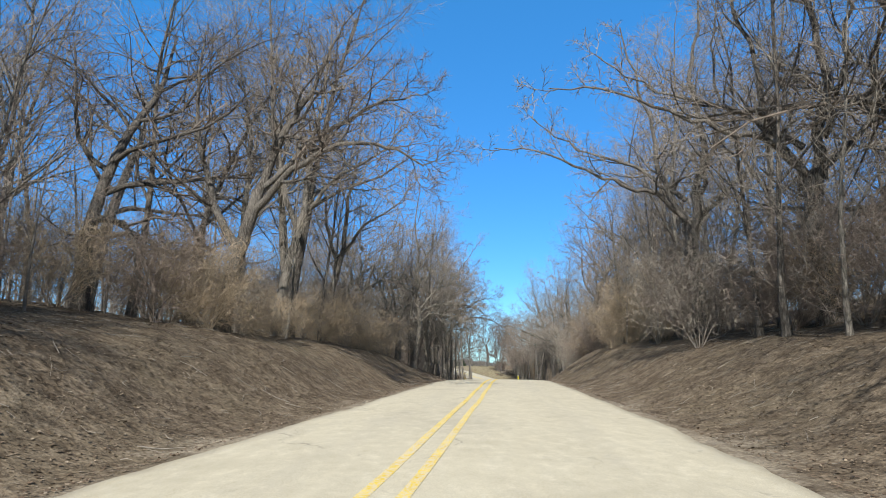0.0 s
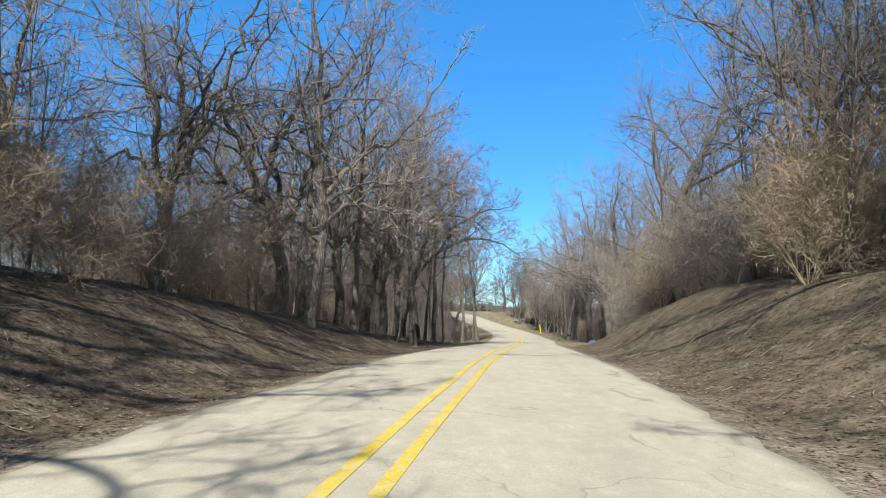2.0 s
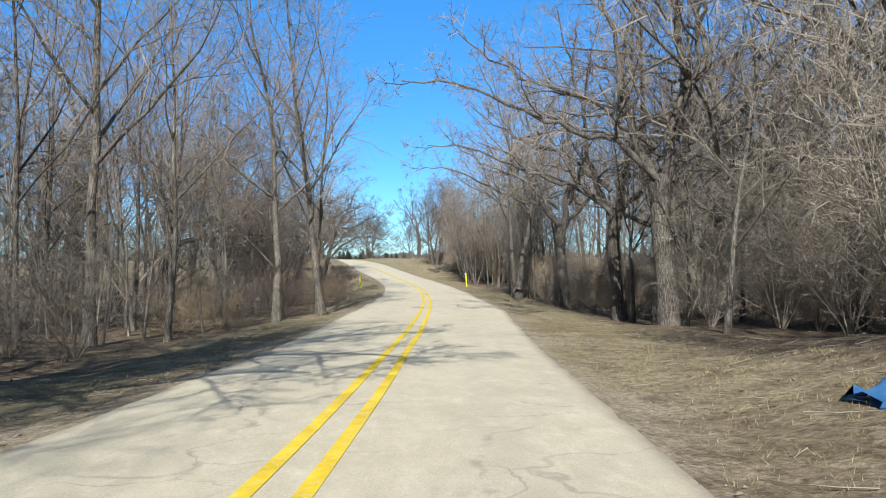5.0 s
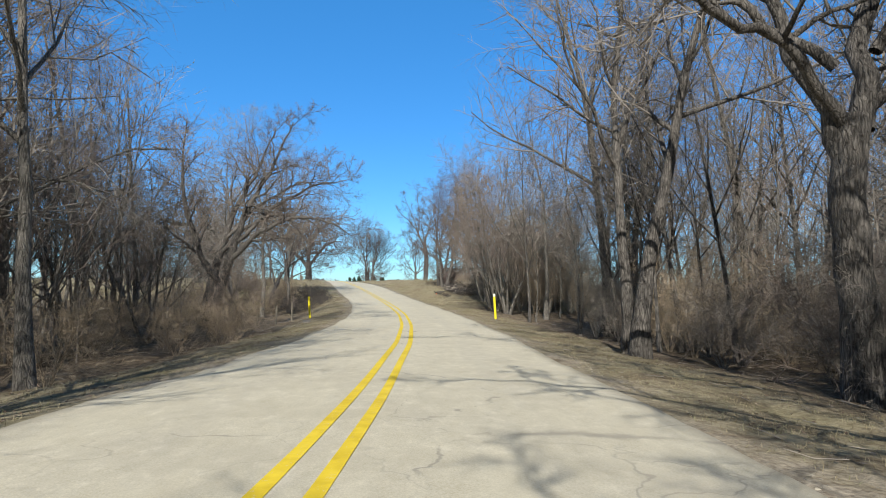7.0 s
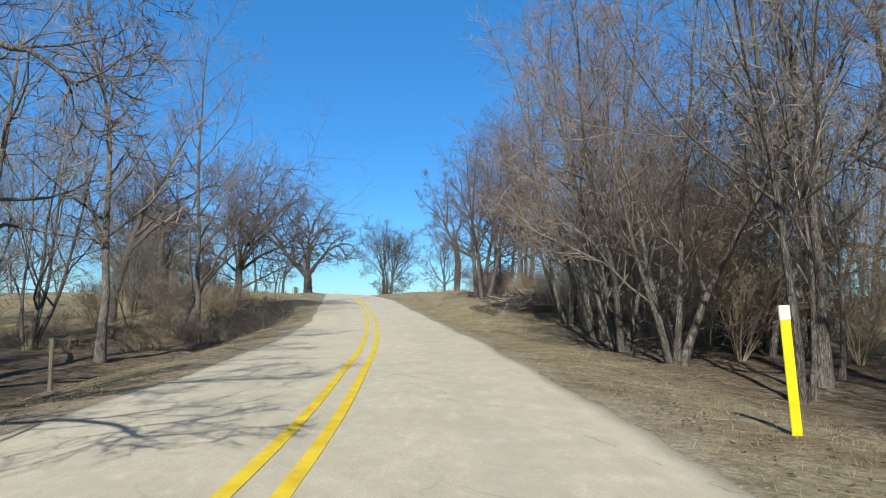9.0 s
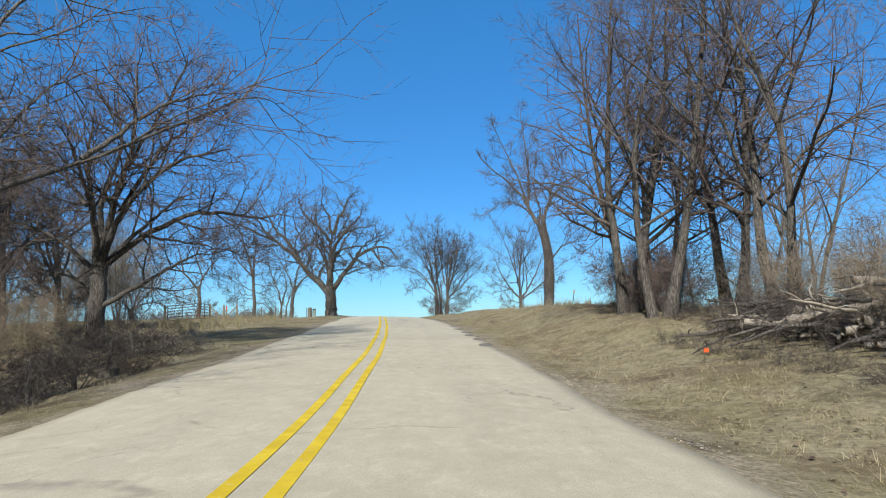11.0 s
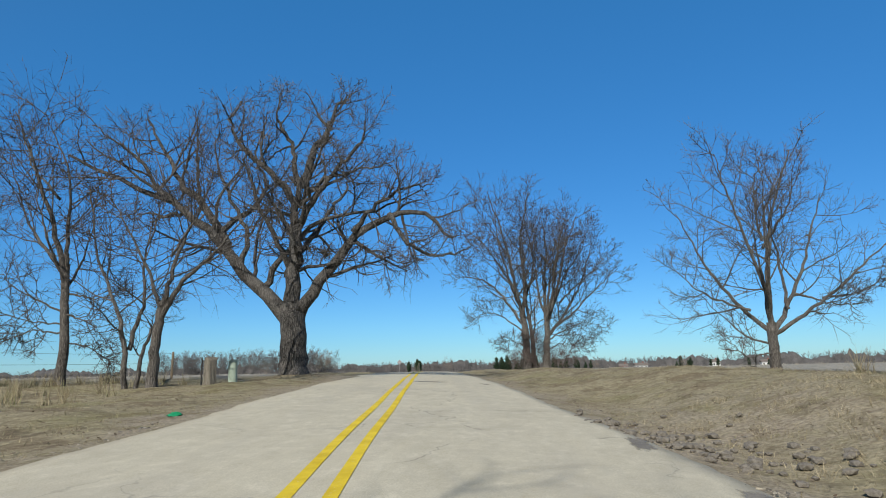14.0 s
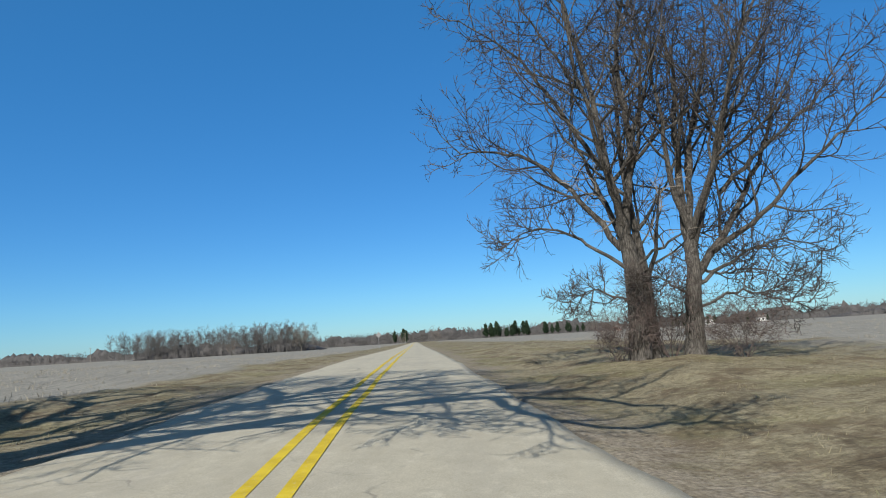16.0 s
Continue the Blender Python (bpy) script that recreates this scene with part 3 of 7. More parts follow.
def build_patch(x, y, w, d, mat, seed, label):
    """A thin smear of tar on the road, fading to a ragged rim."""
    rng = np.random.default_rng(seed)
    n, rings = 40, (0.02, 0.4, 0.7, 0.88, 1.0)
    a = np.linspace(0, 2 * np.pi, n, endpoint=False)
    wob = sum(rng.normal(0, 0.09 / k**0.5) * np.sin(k * a + rng.random() * 6) for k in range(2, 12))
    co, fade = [], []
    for f in rings:
        rad = f * (1 + wob)
        px, py = x + w / 2 * np.sign(np.cos(a)) * np.abs(np.cos(a)) ** 0.7 * rad, y + d / 2 * np.sign(np.sin(a)) * np.abs(np.sin(a)) ** 0.7 * rad
        co.append(np.stack([px, py, road_top(px, py) + 0.004], -1))
        fade.append(np.full(n, 1 - f))
    k = np.arange(n)
    quads = np.concatenate([np.stack([i * n + k, i * n + (k + 1) % n, (i + 1) * n + (k + 1) % n, (i + 1) * n + k], -1) for i in range(len(rings) - 1)])
    me = mesh_of("road_patch", np.concatenate(co), quads, mat)
    me.attributes.new("fade", "FLOAT", "POINT").data.foreach_set("value", np.concatenate(fade).astype(np.float32))
    return tagged(new("road_patch", me), label, "road patch", "tar patches", "structure")


build_ground()
build_road()
build_line(-1.17)
build_line(-0.85)
build_patch(-5.5, 58.3, 1.25, 0.75, M["tar"], 1, "dark tar patch smeared on the road")
build_patch(-5.25, 59.2, 0.5, 0.4, M["tar"], 2, "dark tar patch smeared on the road")
build_patch(-3.72, 58.0, 0.4, 0.6, M["tar"], 6, "dark tar patch smeared on the road")
build_patch(-2.2, 41.55, 0.75, 0.7, M["tar"], 4, "dark tar patch smeared on the road")
EDGE = random.Random(14)
for i in range(11):
    ey = 22.5 + 2.3 * i + EDGE.uniform(-0.7, 0.7)
    build_patch(float(lane_x(ey) + edge_r(ey)) - EDGE.uniform(0.05, 0.3), ey, EDGE.uniform(0.25, 0.55), EDGE.uniform(0.7, 1.9), M["tar"], 40 + i, "dark broken asphalt along the road's edge")
build_patch(0.8, -25.0, 0.8, 0.25, M["tar"], 7, "dark tar patch smeared on the road")
build_patch(0.85, -23.9, 0.7, 0.22, M["tar"], 9, "dark tar patch smeared on the road")
build_patch(3.0, -25.2, 0.4, 0.2, M["tar"], 8, "dark tar patch smeared on the road")


# ---- trees ----
UP = np.array([0.0, 0.0, 1.0])


def unit(v):
    return v / np.maximum(np.linalg.norm(v, axis=-1, keepdims=True), 1e-9)


def grow(rng, p, d, length, r, tip, n, wander, lift):
    """Branches from points p towards d: their joints and radii."""
    pts, p, d = [p], p.copy(), unit(d)
    for i in range(n):
        d = unit(d + rng.normal(0, wander, d.shape) + UP * lift)
        p = p + d * (length / n)[:, None]
        pts.append(p)
    t = np.linspace(0, 1, n + 1)
    return np.stack(pts, 1), r[:, None] * (1 - (1 - tip) * t**0.9), length


def sprout(rng, parents, count, f0, angle, ratio, thick, fmax=1.0, spread=0.25):
    """The starts of side branches along the parents."""
    pts, rad, length = parents
    m, n = pts.shape[:2]
    f = f0 + (fmax - f0) * (np.arange(count) + rng.random((m, count))) / count
    g = np.clip(f * (n - 1), 0, n - 1.001)
    i, w = g.astype(int), (g % 1)
    row = np.arange(m)[:, None]
    a, b = pts[row, i], pts[row, i + 1]
    at = a + (b - a) * w[..., None]
    tan = unit(b - a)
    r = rad[row, i] * (1 - w) + rad[row, i + 1] * w
    az = np.arange(count) * 2.4 + rng.random((m, 1)) * 6.28 + rng.normal(0, 0.5, (m, count))
    ref = np.where(np.abs(tan[..., 2:]) > 0.9, np.array([1.0, 0, 0]), UP)
    u = unit(np.cross(tan, ref))
    v = np.cross(tan, u)
    th = np.radians(angle) * (1.18 - 0.45 * f) * (1 + rng.normal(0, spread, (m, count)))
    d = tan * np.cos(th)[..., None] + (u * np.cos(az)[..., None] + v * np.sin(az)[..., None]) * np.sin(th)[..., None]
    ln = length[:, None] * ratio * (1.15 - 0.65 * f) * (0.7 + 0.6 * rng.random((m, count)))
    return at.reshape(-1, 3), d.reshape(-1, 3), ln.ravel(), (r * thick).ravel()


def tubes(groups):
    """Corners and quads of tapering tubes: groups of (joints, radii, sides)."""
    vs, fs, base = [], [], 0
    for pts, rad, sides in groups:
        m, n = pts.shape[:2]
        if not m:
            continue
        tan = unit(np.gradient(pts, axis=1))
        mean = unit(pts[:, -1] - pts[:, 0])
        ref = np.where(np.abs(mean[:, 2:]) > 0.8, np.array([1.0, 0.1, 0]), UP)[:, None, :]
        u = unit(np.cross(tan, ref))
        v = np.cross(tan, u)
        a = np.arange(sides) / sides * 2 * np.pi
        ring = u[:, :, None] * np.cos(a)[:, None] + v[:, :, None] * np.sin(a)[:, None]
        co = pts[:, :, None] + ring * rad[:, :, None, None]
        vs.append(co.reshape(-1, 3))
        k = np.arange(sides)
        one = (np.arange(n - 1)[:, None] * sides + np.stack([k, (k + 1) % sides, (k + 1) % sides + sides, k + sides], -1).reshape(-1)).reshape(-1, 4)
        fs.append((base + np.arange(m)[:, None, None] * (n * sides) + one).reshape(-1, 4))
        base += m * n * sides
    return np.concatenate(vs), np.concatenate(fs)


def slivers(rng, groups):
    """Corners and triangles of hair-thin tapering twigs: groups of (joints, radii)."""
    vs, fs, base = [], [], 0
    for pts, rad in groups:
        m, n = pts.shape[:2]
        if not m:
            continue
        side = unit(np.cross(unit(pts[:, -1] - pts[:, 0]), unit(rng.normal(0, 1, (m, 3)))))[:, None, :] * rad[:, :-1, None] * 1.5
        co = np.concatenate([pts[:, :-1] - side, pts[:, :-1] + side, pts[:, -1:]], 1)
        k, last = n - 1, 2 * (n - 1)
        tri = [(j, j + k, j + 1) for j in range(k - 1)] + [(j + k, j + k + 1, j + 1) for j in range(k - 1)] + [(k - 1, 2 * k - 1, last)]
        vs.append(co.reshape(-1, 3))
        fs.append((base + np.arange(m)[:, None, None] * (last + 1) + np.array(tri)).reshape(-1, 3))
        base += m * (last + 1)
    return np.concatenate(vs), np.concatenate(fs)


def flare(tr, amount=0.5, reach=0.08):
    """Root swell at the foot of trunks."""
    pts, rad, ln = tr
    t = np.linspace(0, 1, pts.shape[1])
    return pts, rad * (1 + amount * np.exp(-t / reach)), ln


def one(v):
    return np.array([v], dtype=float)


def crown_mesh(name, limbs, twigs, fine, mats, rng):
    """Limbs in bark, twigs and the finest sprays, in one mesh."""
    va, fa = tubes(limbs)
    vb, fb = tubes(twigs) if twigs else (np.zeros((0, 3)), np.zeros((0, 4), dtype=int))
    vc, fc = slivers(rng, fine)
    slots = np.concatenate([np.zeros(len(fa)), np.ones(len(fb) + len(fc))])
    quads = np.concatenate([fa, fb + len(va)])
    return mesh_of(name, np.concatenate([va, vb, vc]), [quads, fc + len(va) + len(vb)], mats, True, slots)


def tree_meshes(name, seed, height, r, stems=1, lean=0.08, limbs=12, f0=0.3, angle=50, limb=0.45, branches=7, twigs=7, sprays=2, wander=0.12, lift=0.06,
                twig_r=0.006, crown_mat="twig", trunk_mat="bark", spread=0.0, sides=9, sag=0.0, bush=False):
    """Trunks and crown of a bare tree, with its foot at the origin."""
    rng = np.random.default_rng(seed)
    az = np.arange(stems) * 2.4 + rng.random() * 6
    tilt = lean + spread * (0.6 + 0.6 * rng.random(stems))
    d = np.stack([np.cos(az) * tilt, np.sin(az) * tilt, np.ones(stems)], -1)
    foot = np.stack([np.cos(az), np.sin(az), np.zeros(stems)], -1) * (r * 1.3 if stems > 1 else 0)
    foot[:, 2] = -0.15
    hs = height * (0.75 + 0.25 * rng.random(stems)) if stems > 1 else one(height)
    trunk = flare(grow(rng, foot, d, hs, np.full(stems, r) * (0.75 + 0.35 * rng.random(stems)), 0.12, 5 if bush else 12, wander * 0.45, 0.04))
    p, d, ln, rr = sprout(rng, trunk, limbs, f0, angle, limb, 0.62, 0.97)
    lim = grow(rng, p, d, ln, np.maximum(rr, 0.006 if bush else 0.012), 0.22, 3 if bush else 6, wander, lift)
    p, d, ln, rr = sprout(rng, lim, branches, 0.18, 48, 0.5, 0.6)
    br = grow(rng, p, d, ln, np.maximum(rr, 0.005 if bush else 0.009), 0.35, 2 if bush else 3, wander * 1.3, lift * 0.7 - sag)
    p, d, ln, rr = sprout(rng, br, twigs, 0.12, 45, 0.6, 0.6)
    tw = grow(rng, p, d, np.maximum(ln, 0.25), np.clip(rr, twig_r, 0.012), 0.45, 1 if bush else 2, wander * 1.4, lift * 0.5 - sag)
    fine = [(tw[0], tw[1])]
    if sprays:
        p, d, ln, rr = sprout(rng, tw, sprays, 0.1, 42, 0.85, 0.7)
        sp = grow(rng, p, d, np.maximum(ln, 0.25), np.full(len(ln), twig_r * 0.8), 0.4, 1, wander * 1.4, lift * 0.4 - sag)
        fine.append((sp[0], sp[1]))
    big, twig_tubes = [(lim[0], lim[1], 3 if bush else 5)], [(br[0], br[1], 3)]
    if bush:
        fine.append((br[0], br[1]))
        twig_tubes, sides = [], 4
    trunks = [mesh_of(name + ("_stem" if bush else "_trunk"), *tubes([(trunk[0][i:i + 1], trunk[1][i:i + 1], sides)]), M[trunk_mat], True) for i in range(stems)]
    return trunks, [], crown_mesh(name + "_crown", big, twig_tubes, fine, (M[trunk_mat], M[crown_mat]), rng)


def plant(name, meshes, x, y, label, category="tree", group="", turn=0.0, size=1.0, tilt=(0.0, 0.0), sink=0.0):
    ob = new(name)
    ob.empty_display_size = 0.3
    ob.matrix_basis = pose(x, y, on_ground(x, y, sink), tilt[0], tilt[1], turn) @ Matrix.Scale(size, 4)
    tagged(ob, label, category, group)
    trunks, limbs, crown = meshes
    for me in trunks:
        part_mesh("stem" if "stem" in me.name else "trunk", me, ob)
    for me in limbs:
        part_mesh("limb", me, ob)
    part_mesh("crown", crown, ob)
    return ob


KINDS = {
    "tall": [tree_meshes("tall", 11 + i, 15 + 1.5 * i, 0.15 + 0.03 * i, limbs=15, f0=0.28, angle=42, limb=0.33, branches=8, twigs=7, sprays=4, wander=0.12, lift=0.07, twig_r=0.004,
                         crown_mat=("grey_twig", "twig", "twig")[i], trunk_mat=("bark", "bark", "dark_bark")[i]) for i in range(3)],
    "gnarled": [tree_meshes("gnarled", 31 + i, 12 + 1.2 * i, 0.2 + 0.04 * i, limbs=12, f0=0.2, angle=60, limb=0.55, branches=9, twigs=8, sprays=4, wander=0.22, lift=0.05, twig_r=0.004,
                            crown_mat=("dim_twig", "grey_twig", "dim_twig")[i], trunk_mat=("dark_bark", "bark", "dark_bark")[i], lean=0.15) for i in range(3)],
    "slim": [tree_meshes("slim", 51 + i, 9 + 2 * i, 0.06 + 0.015 * i, limbs=13, f0=0.18, angle=38, limb=0.36, branches=7, twigs=6, sprays=3, wander=0.1, lift=0.09, twig_r=0.004,
                         crown_mat=("grey_twig", "red_twig", "twig")[i], trunk_mat=("bark", "bark", "dark_bark")[i], sides=6) for i in range(3)],
    "cluster": [tree_meshes("cluster", 71 + i, 10 + i, 0.085, stems=4, spread=0.24, limbs=9, f0=0.15, angle=40, limb=0.4, branches=7, twigs=6, sprays=4, wander=0.12, lift=0.07, twig_r=0.004,
                            crown_mat=("red_twig", "twig")[i], trunk_mat="bark", sides=6) for i in range(2)],
    "shrub": [tree_meshes("shrub", 91 + i, 3.0 + 0.5 * i, 0.015, stems=8, spread=0.5, limbs=9, f0=0.08, angle=40, limb=0.5, branches=5, twigs=5, sprays=2, wander=0.18, lift=0.02,
                          twig_r=0.0038, crown_mat=("tan_twig", "red_twig", "twig")[i], trunk_mat=("tan_twig", "red_twig", "twig")[i], bush=True) for i in range(3)],
    "thicket": [tree_meshes("thicket", 131 + i, 4.4 + 0.8 * i, 0.017, stems=9, spread=0.3, limbs=10, f0=0.08, angle=32, limb=0.4, branches=5, twigs=5, sprays=2, wander=0.14, lift=0.05,
                            twig_r=0.0038, crown_mat=("tan_twig", "grey_twig")[i], trunk_mat=("tan_twig", "grey_twig")[i], bush=True) for i in range(2)],
    "bankside": [tree_meshes("bankside", 151 + i, 13.5 + i, 0.17, stems=2, spread=0.13, limbs=14, f0=0.2, angle=48, limb=0.36, branches=8, twigs=7, sprays=3, wander=0.14, lift=0.04, sag=0.05, twig_r=0.004,
                             crown_mat="russet", trunk_mat="dark_bark", sides=8) for i in range(2)],
    "far": [tree_meshes("far", 111 + i, 13 + 2 * i, 0.14, limbs=11, f0=0.2, angle=45, limb=0.38, branches=5, twigs=5, sprays=3, wander=0.13, lift=0.07, twig_r=0.011,
                        crown_mat=("grey_twig", "twig")[i], sides=5) for i in range(2)],
}
LABELS = {
    "tall": "tall bare grey-barked woodland tree in dead leaves",
    "gnarled": "gnarled bare woodland tree with crooked limbs",
    "slim": "slim bare young tree with upswept twigs",
    "cluster": "bare tree with several stems from one base",
    "bankside": "tall bare tree of two upright dark trunks on the bank",
    "thicket": "tall dense thicket of thin tan stems on the bank",
    "shrub": "leafless tangled shrub with many thin stems",
    "far": "bare tree deep in the wood",
}
NAMES = {"tall": "tree", "gnarled": "tree", "slim": "sapling", "cluster": "multi_stem_tree", "shrub": "shrub", "thicket": "thicket", "bankside": "multi_stem_tree", "far": "tree"}


def wood(kind, rng, count, y0, y1, s0, s1, group, size=(0.8, 1.15), apart=1.6, power=1.0, lean=3.0):
    """Scatter trees of a kind between two lateral bounds, counted from the road's edge."""
    placed = []
    for _ in range(count * 12):
        if len(placed) >= count:
            break
        y = y0 + (y1 - y0) * rng.random()
        s = s0 + (s1 - s0) * rng.random() ** power
        x = lane_x(y) + (edge_r(y) + s if s > 0 else edge_l(y) + s)
        if any((x - a) ** 2 + (y - b) ** 2 < apart**2 for a, b in TAKEN[-260:]):
            continue
        TAKEN.append((x, y))
        placed.append((x, y))
        k = KINDS[kind][int(rng.integers(len(KINDS[kind])))]
        turn, grown, tilt = rng.random() * 360, size[0] + (size[1] - size[0]) * rng.random(), tuple(rng.normal(0, lean, 2))
        if (-17 < x < -10.5 and -117 < y < -98.5 or -14 < x < -6.5 and -99 < y < -83) and kind in ("gnarled", "tall", "thicket", "slim"):
            continue  # a thinner spot, where the sun reaches the trunks beyond
        plant(NAMES[kind], k, float(x), float(y), LABELS[kind], "shrub" if kind in ("shrub", "thicket") else "tree", group, turn=turn, size=grown, tilt=tilt)


TAKEN = []


# ---- the lone trees on the rise ----
def limbed_tree(name, seed, trunk_pts, trunk_r, limbs, mats, side=0.5, branches=9, twigs=8, sprays=3, wander=0.2, lift=0.03, twig_r=0.006, length=2.6, round_twigs=False, swell=0.3, thickest=0.13, kink=1.0, taper=0.82):
    """A tree with a drawn trunk and main limbs, each a few joints and a radius; side branches grow from them."""
    rng = np.random.default_rng(seed)

    def bent(joints, r, tip, n=18, kink=1.0):
        j = np.array(joints, dtype=float)
        t = np.linspace(0, len(j) - 1, n)
        k = np.arange(len(j))
        p = np.stack([np.interp(t, k, j[:, i]) for i in range(3)], -1)
        for _ in range(2):
            p[1:-1] = (p[:-2] + 2 * p[1:-1] + p[2:]) / 4
        p[1:-1] += rng.normal(0, kink * (0.03 + 0.02 * r), p[1:-1].shape)
        rr = r * (1 - (1 - tip) * np.linspace(0, 1, n) ** 0.85)
        return p[None], rr[None], one(np.linalg.norm(np.diff(p, axis=0), axis=1).sum())

    trunk = flare(bent(trunk_pts, trunk_r, taper, kink=0.5), swell, 0.12)
    main = [bent(j, r, 0.16, kink=kink) for j, r in limbs]
    allp = (np.concatenate([m[0] for m in main]), np.concatenate([m[1] for m in main]), np.full(len(main), length) if length else np.concatenate([m[2] for m in main]))
    p, d, ln, rr = sprout(rng, allp, branches, 0.22, 55, side * 1.6, 0.6)
    b1 = grow(rng, p, d, ln, np.clip(rr, min(0.022, thickest * 0.7), thickest), 0.25, 8, wander, lift)
    p, d, ln, rr = sprout(rng, b1, 6, 0.15, 50, 0.6, 0.6)
    b2 = grow(rng, p, d, ln, np.clip(rr, 0.014, 0.07), 0.35, 4, wander * 1.2, lift)
    p, d, ln, rr = sprout(rng, b2, twigs, 0.1, 46, 0.62, 0.6)
    b3 = grow(rng, p, d, np.maximum(ln, 0.22), np.clip(rr, twig_r, 0.02), 0.5, 2, wander * 1.2, lift)
    fine = []
    if sprays:
        p, d, ln, rr = sprout(rng, b3, sprays, 0.1, 45, 0.8, 0.7)
        b4 = grow(rng, p, d, np.maximum(ln, 0.2), np.full(len(ln), twig_r * 0.8), 0.4, 2, wander, lift)
        fine.append((b4[0], b4[1]))
    trunks = [mesh_of(name + "_trunk", *tubes([(trunk[0], trunk[1], 20)]), M[mats[0]], True)]
    limb_meshes = [mesh_of(name + "_limb", *tubes([(m[0], m[1], 12)]), M[mats[0]], True) for m in main]
    twig_tubes = [(b2[0], b2[1], 3)] + ([(b3[0], b3[1], 3)] if round_twigs else [])
    if not round_twigs:
        fine.append((b3[0], b3[1]))
    return trunks, limb_meshes, crown_mesh(name + "_crown", [(b1[0], b1[1], 5)], twig_tubes, fine, (M[mats[0]], M[mats[1]]), rng)


def drawn(seed, depth, limbs):
    """Limbs drawn as (out, up) joints, traced to fit the camera's view, and a radius; each drifts to the front or the
    back by its own amount.
    """
    rng = np.random.default_rng(seed)
    out = []
    for i, (joints, r) in enumerate(limbs):
        lean = depth * (0.35 + 0.65 * rng.random()) * (1 if i % 2 else -1)
        x0, z0 = joints[0]
        out.append(([(x, lean * math.hypot(x - x0, z - z0) ** 0.9, z) for x, z in joints], r))
    return out


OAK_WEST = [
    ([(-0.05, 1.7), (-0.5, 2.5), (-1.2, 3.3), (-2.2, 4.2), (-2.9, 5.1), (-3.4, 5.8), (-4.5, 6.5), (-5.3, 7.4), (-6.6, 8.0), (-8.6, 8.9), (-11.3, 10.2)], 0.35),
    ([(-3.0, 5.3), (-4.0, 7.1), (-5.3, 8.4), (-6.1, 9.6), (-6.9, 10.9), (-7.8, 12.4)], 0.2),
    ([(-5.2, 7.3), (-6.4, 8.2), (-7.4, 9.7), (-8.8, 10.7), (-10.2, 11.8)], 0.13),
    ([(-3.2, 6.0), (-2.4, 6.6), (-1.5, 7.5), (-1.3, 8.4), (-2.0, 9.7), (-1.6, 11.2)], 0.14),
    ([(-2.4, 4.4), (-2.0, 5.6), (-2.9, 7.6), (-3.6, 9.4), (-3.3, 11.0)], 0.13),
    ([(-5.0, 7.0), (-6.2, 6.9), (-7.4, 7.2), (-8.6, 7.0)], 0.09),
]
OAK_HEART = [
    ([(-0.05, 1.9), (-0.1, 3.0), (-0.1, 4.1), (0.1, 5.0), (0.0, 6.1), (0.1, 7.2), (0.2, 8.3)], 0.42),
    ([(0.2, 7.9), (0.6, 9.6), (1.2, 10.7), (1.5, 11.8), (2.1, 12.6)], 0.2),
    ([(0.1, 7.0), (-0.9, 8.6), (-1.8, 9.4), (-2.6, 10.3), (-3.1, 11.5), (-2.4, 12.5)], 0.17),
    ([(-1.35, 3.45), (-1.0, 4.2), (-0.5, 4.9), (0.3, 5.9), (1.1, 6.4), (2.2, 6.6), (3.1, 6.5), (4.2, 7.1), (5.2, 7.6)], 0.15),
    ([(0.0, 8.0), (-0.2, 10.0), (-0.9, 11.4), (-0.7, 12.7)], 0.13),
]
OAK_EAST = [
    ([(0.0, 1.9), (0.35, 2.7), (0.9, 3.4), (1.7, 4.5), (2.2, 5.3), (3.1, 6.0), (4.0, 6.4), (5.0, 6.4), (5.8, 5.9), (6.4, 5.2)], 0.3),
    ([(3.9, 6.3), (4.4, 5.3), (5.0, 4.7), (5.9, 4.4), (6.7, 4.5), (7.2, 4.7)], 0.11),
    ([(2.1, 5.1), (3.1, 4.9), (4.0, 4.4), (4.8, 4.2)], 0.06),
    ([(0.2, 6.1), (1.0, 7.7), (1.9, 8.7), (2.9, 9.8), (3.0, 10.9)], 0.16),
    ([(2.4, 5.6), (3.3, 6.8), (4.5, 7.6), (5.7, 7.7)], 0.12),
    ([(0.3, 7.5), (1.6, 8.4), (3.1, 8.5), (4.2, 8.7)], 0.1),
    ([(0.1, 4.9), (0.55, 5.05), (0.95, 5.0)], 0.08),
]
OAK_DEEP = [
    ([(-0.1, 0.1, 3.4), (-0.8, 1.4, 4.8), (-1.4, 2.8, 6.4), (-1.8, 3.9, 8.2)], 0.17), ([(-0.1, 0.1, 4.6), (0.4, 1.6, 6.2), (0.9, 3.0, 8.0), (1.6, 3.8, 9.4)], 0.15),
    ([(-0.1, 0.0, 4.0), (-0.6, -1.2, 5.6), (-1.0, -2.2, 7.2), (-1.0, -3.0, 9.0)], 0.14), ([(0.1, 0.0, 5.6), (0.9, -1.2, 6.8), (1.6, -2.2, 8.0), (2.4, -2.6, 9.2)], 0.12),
]
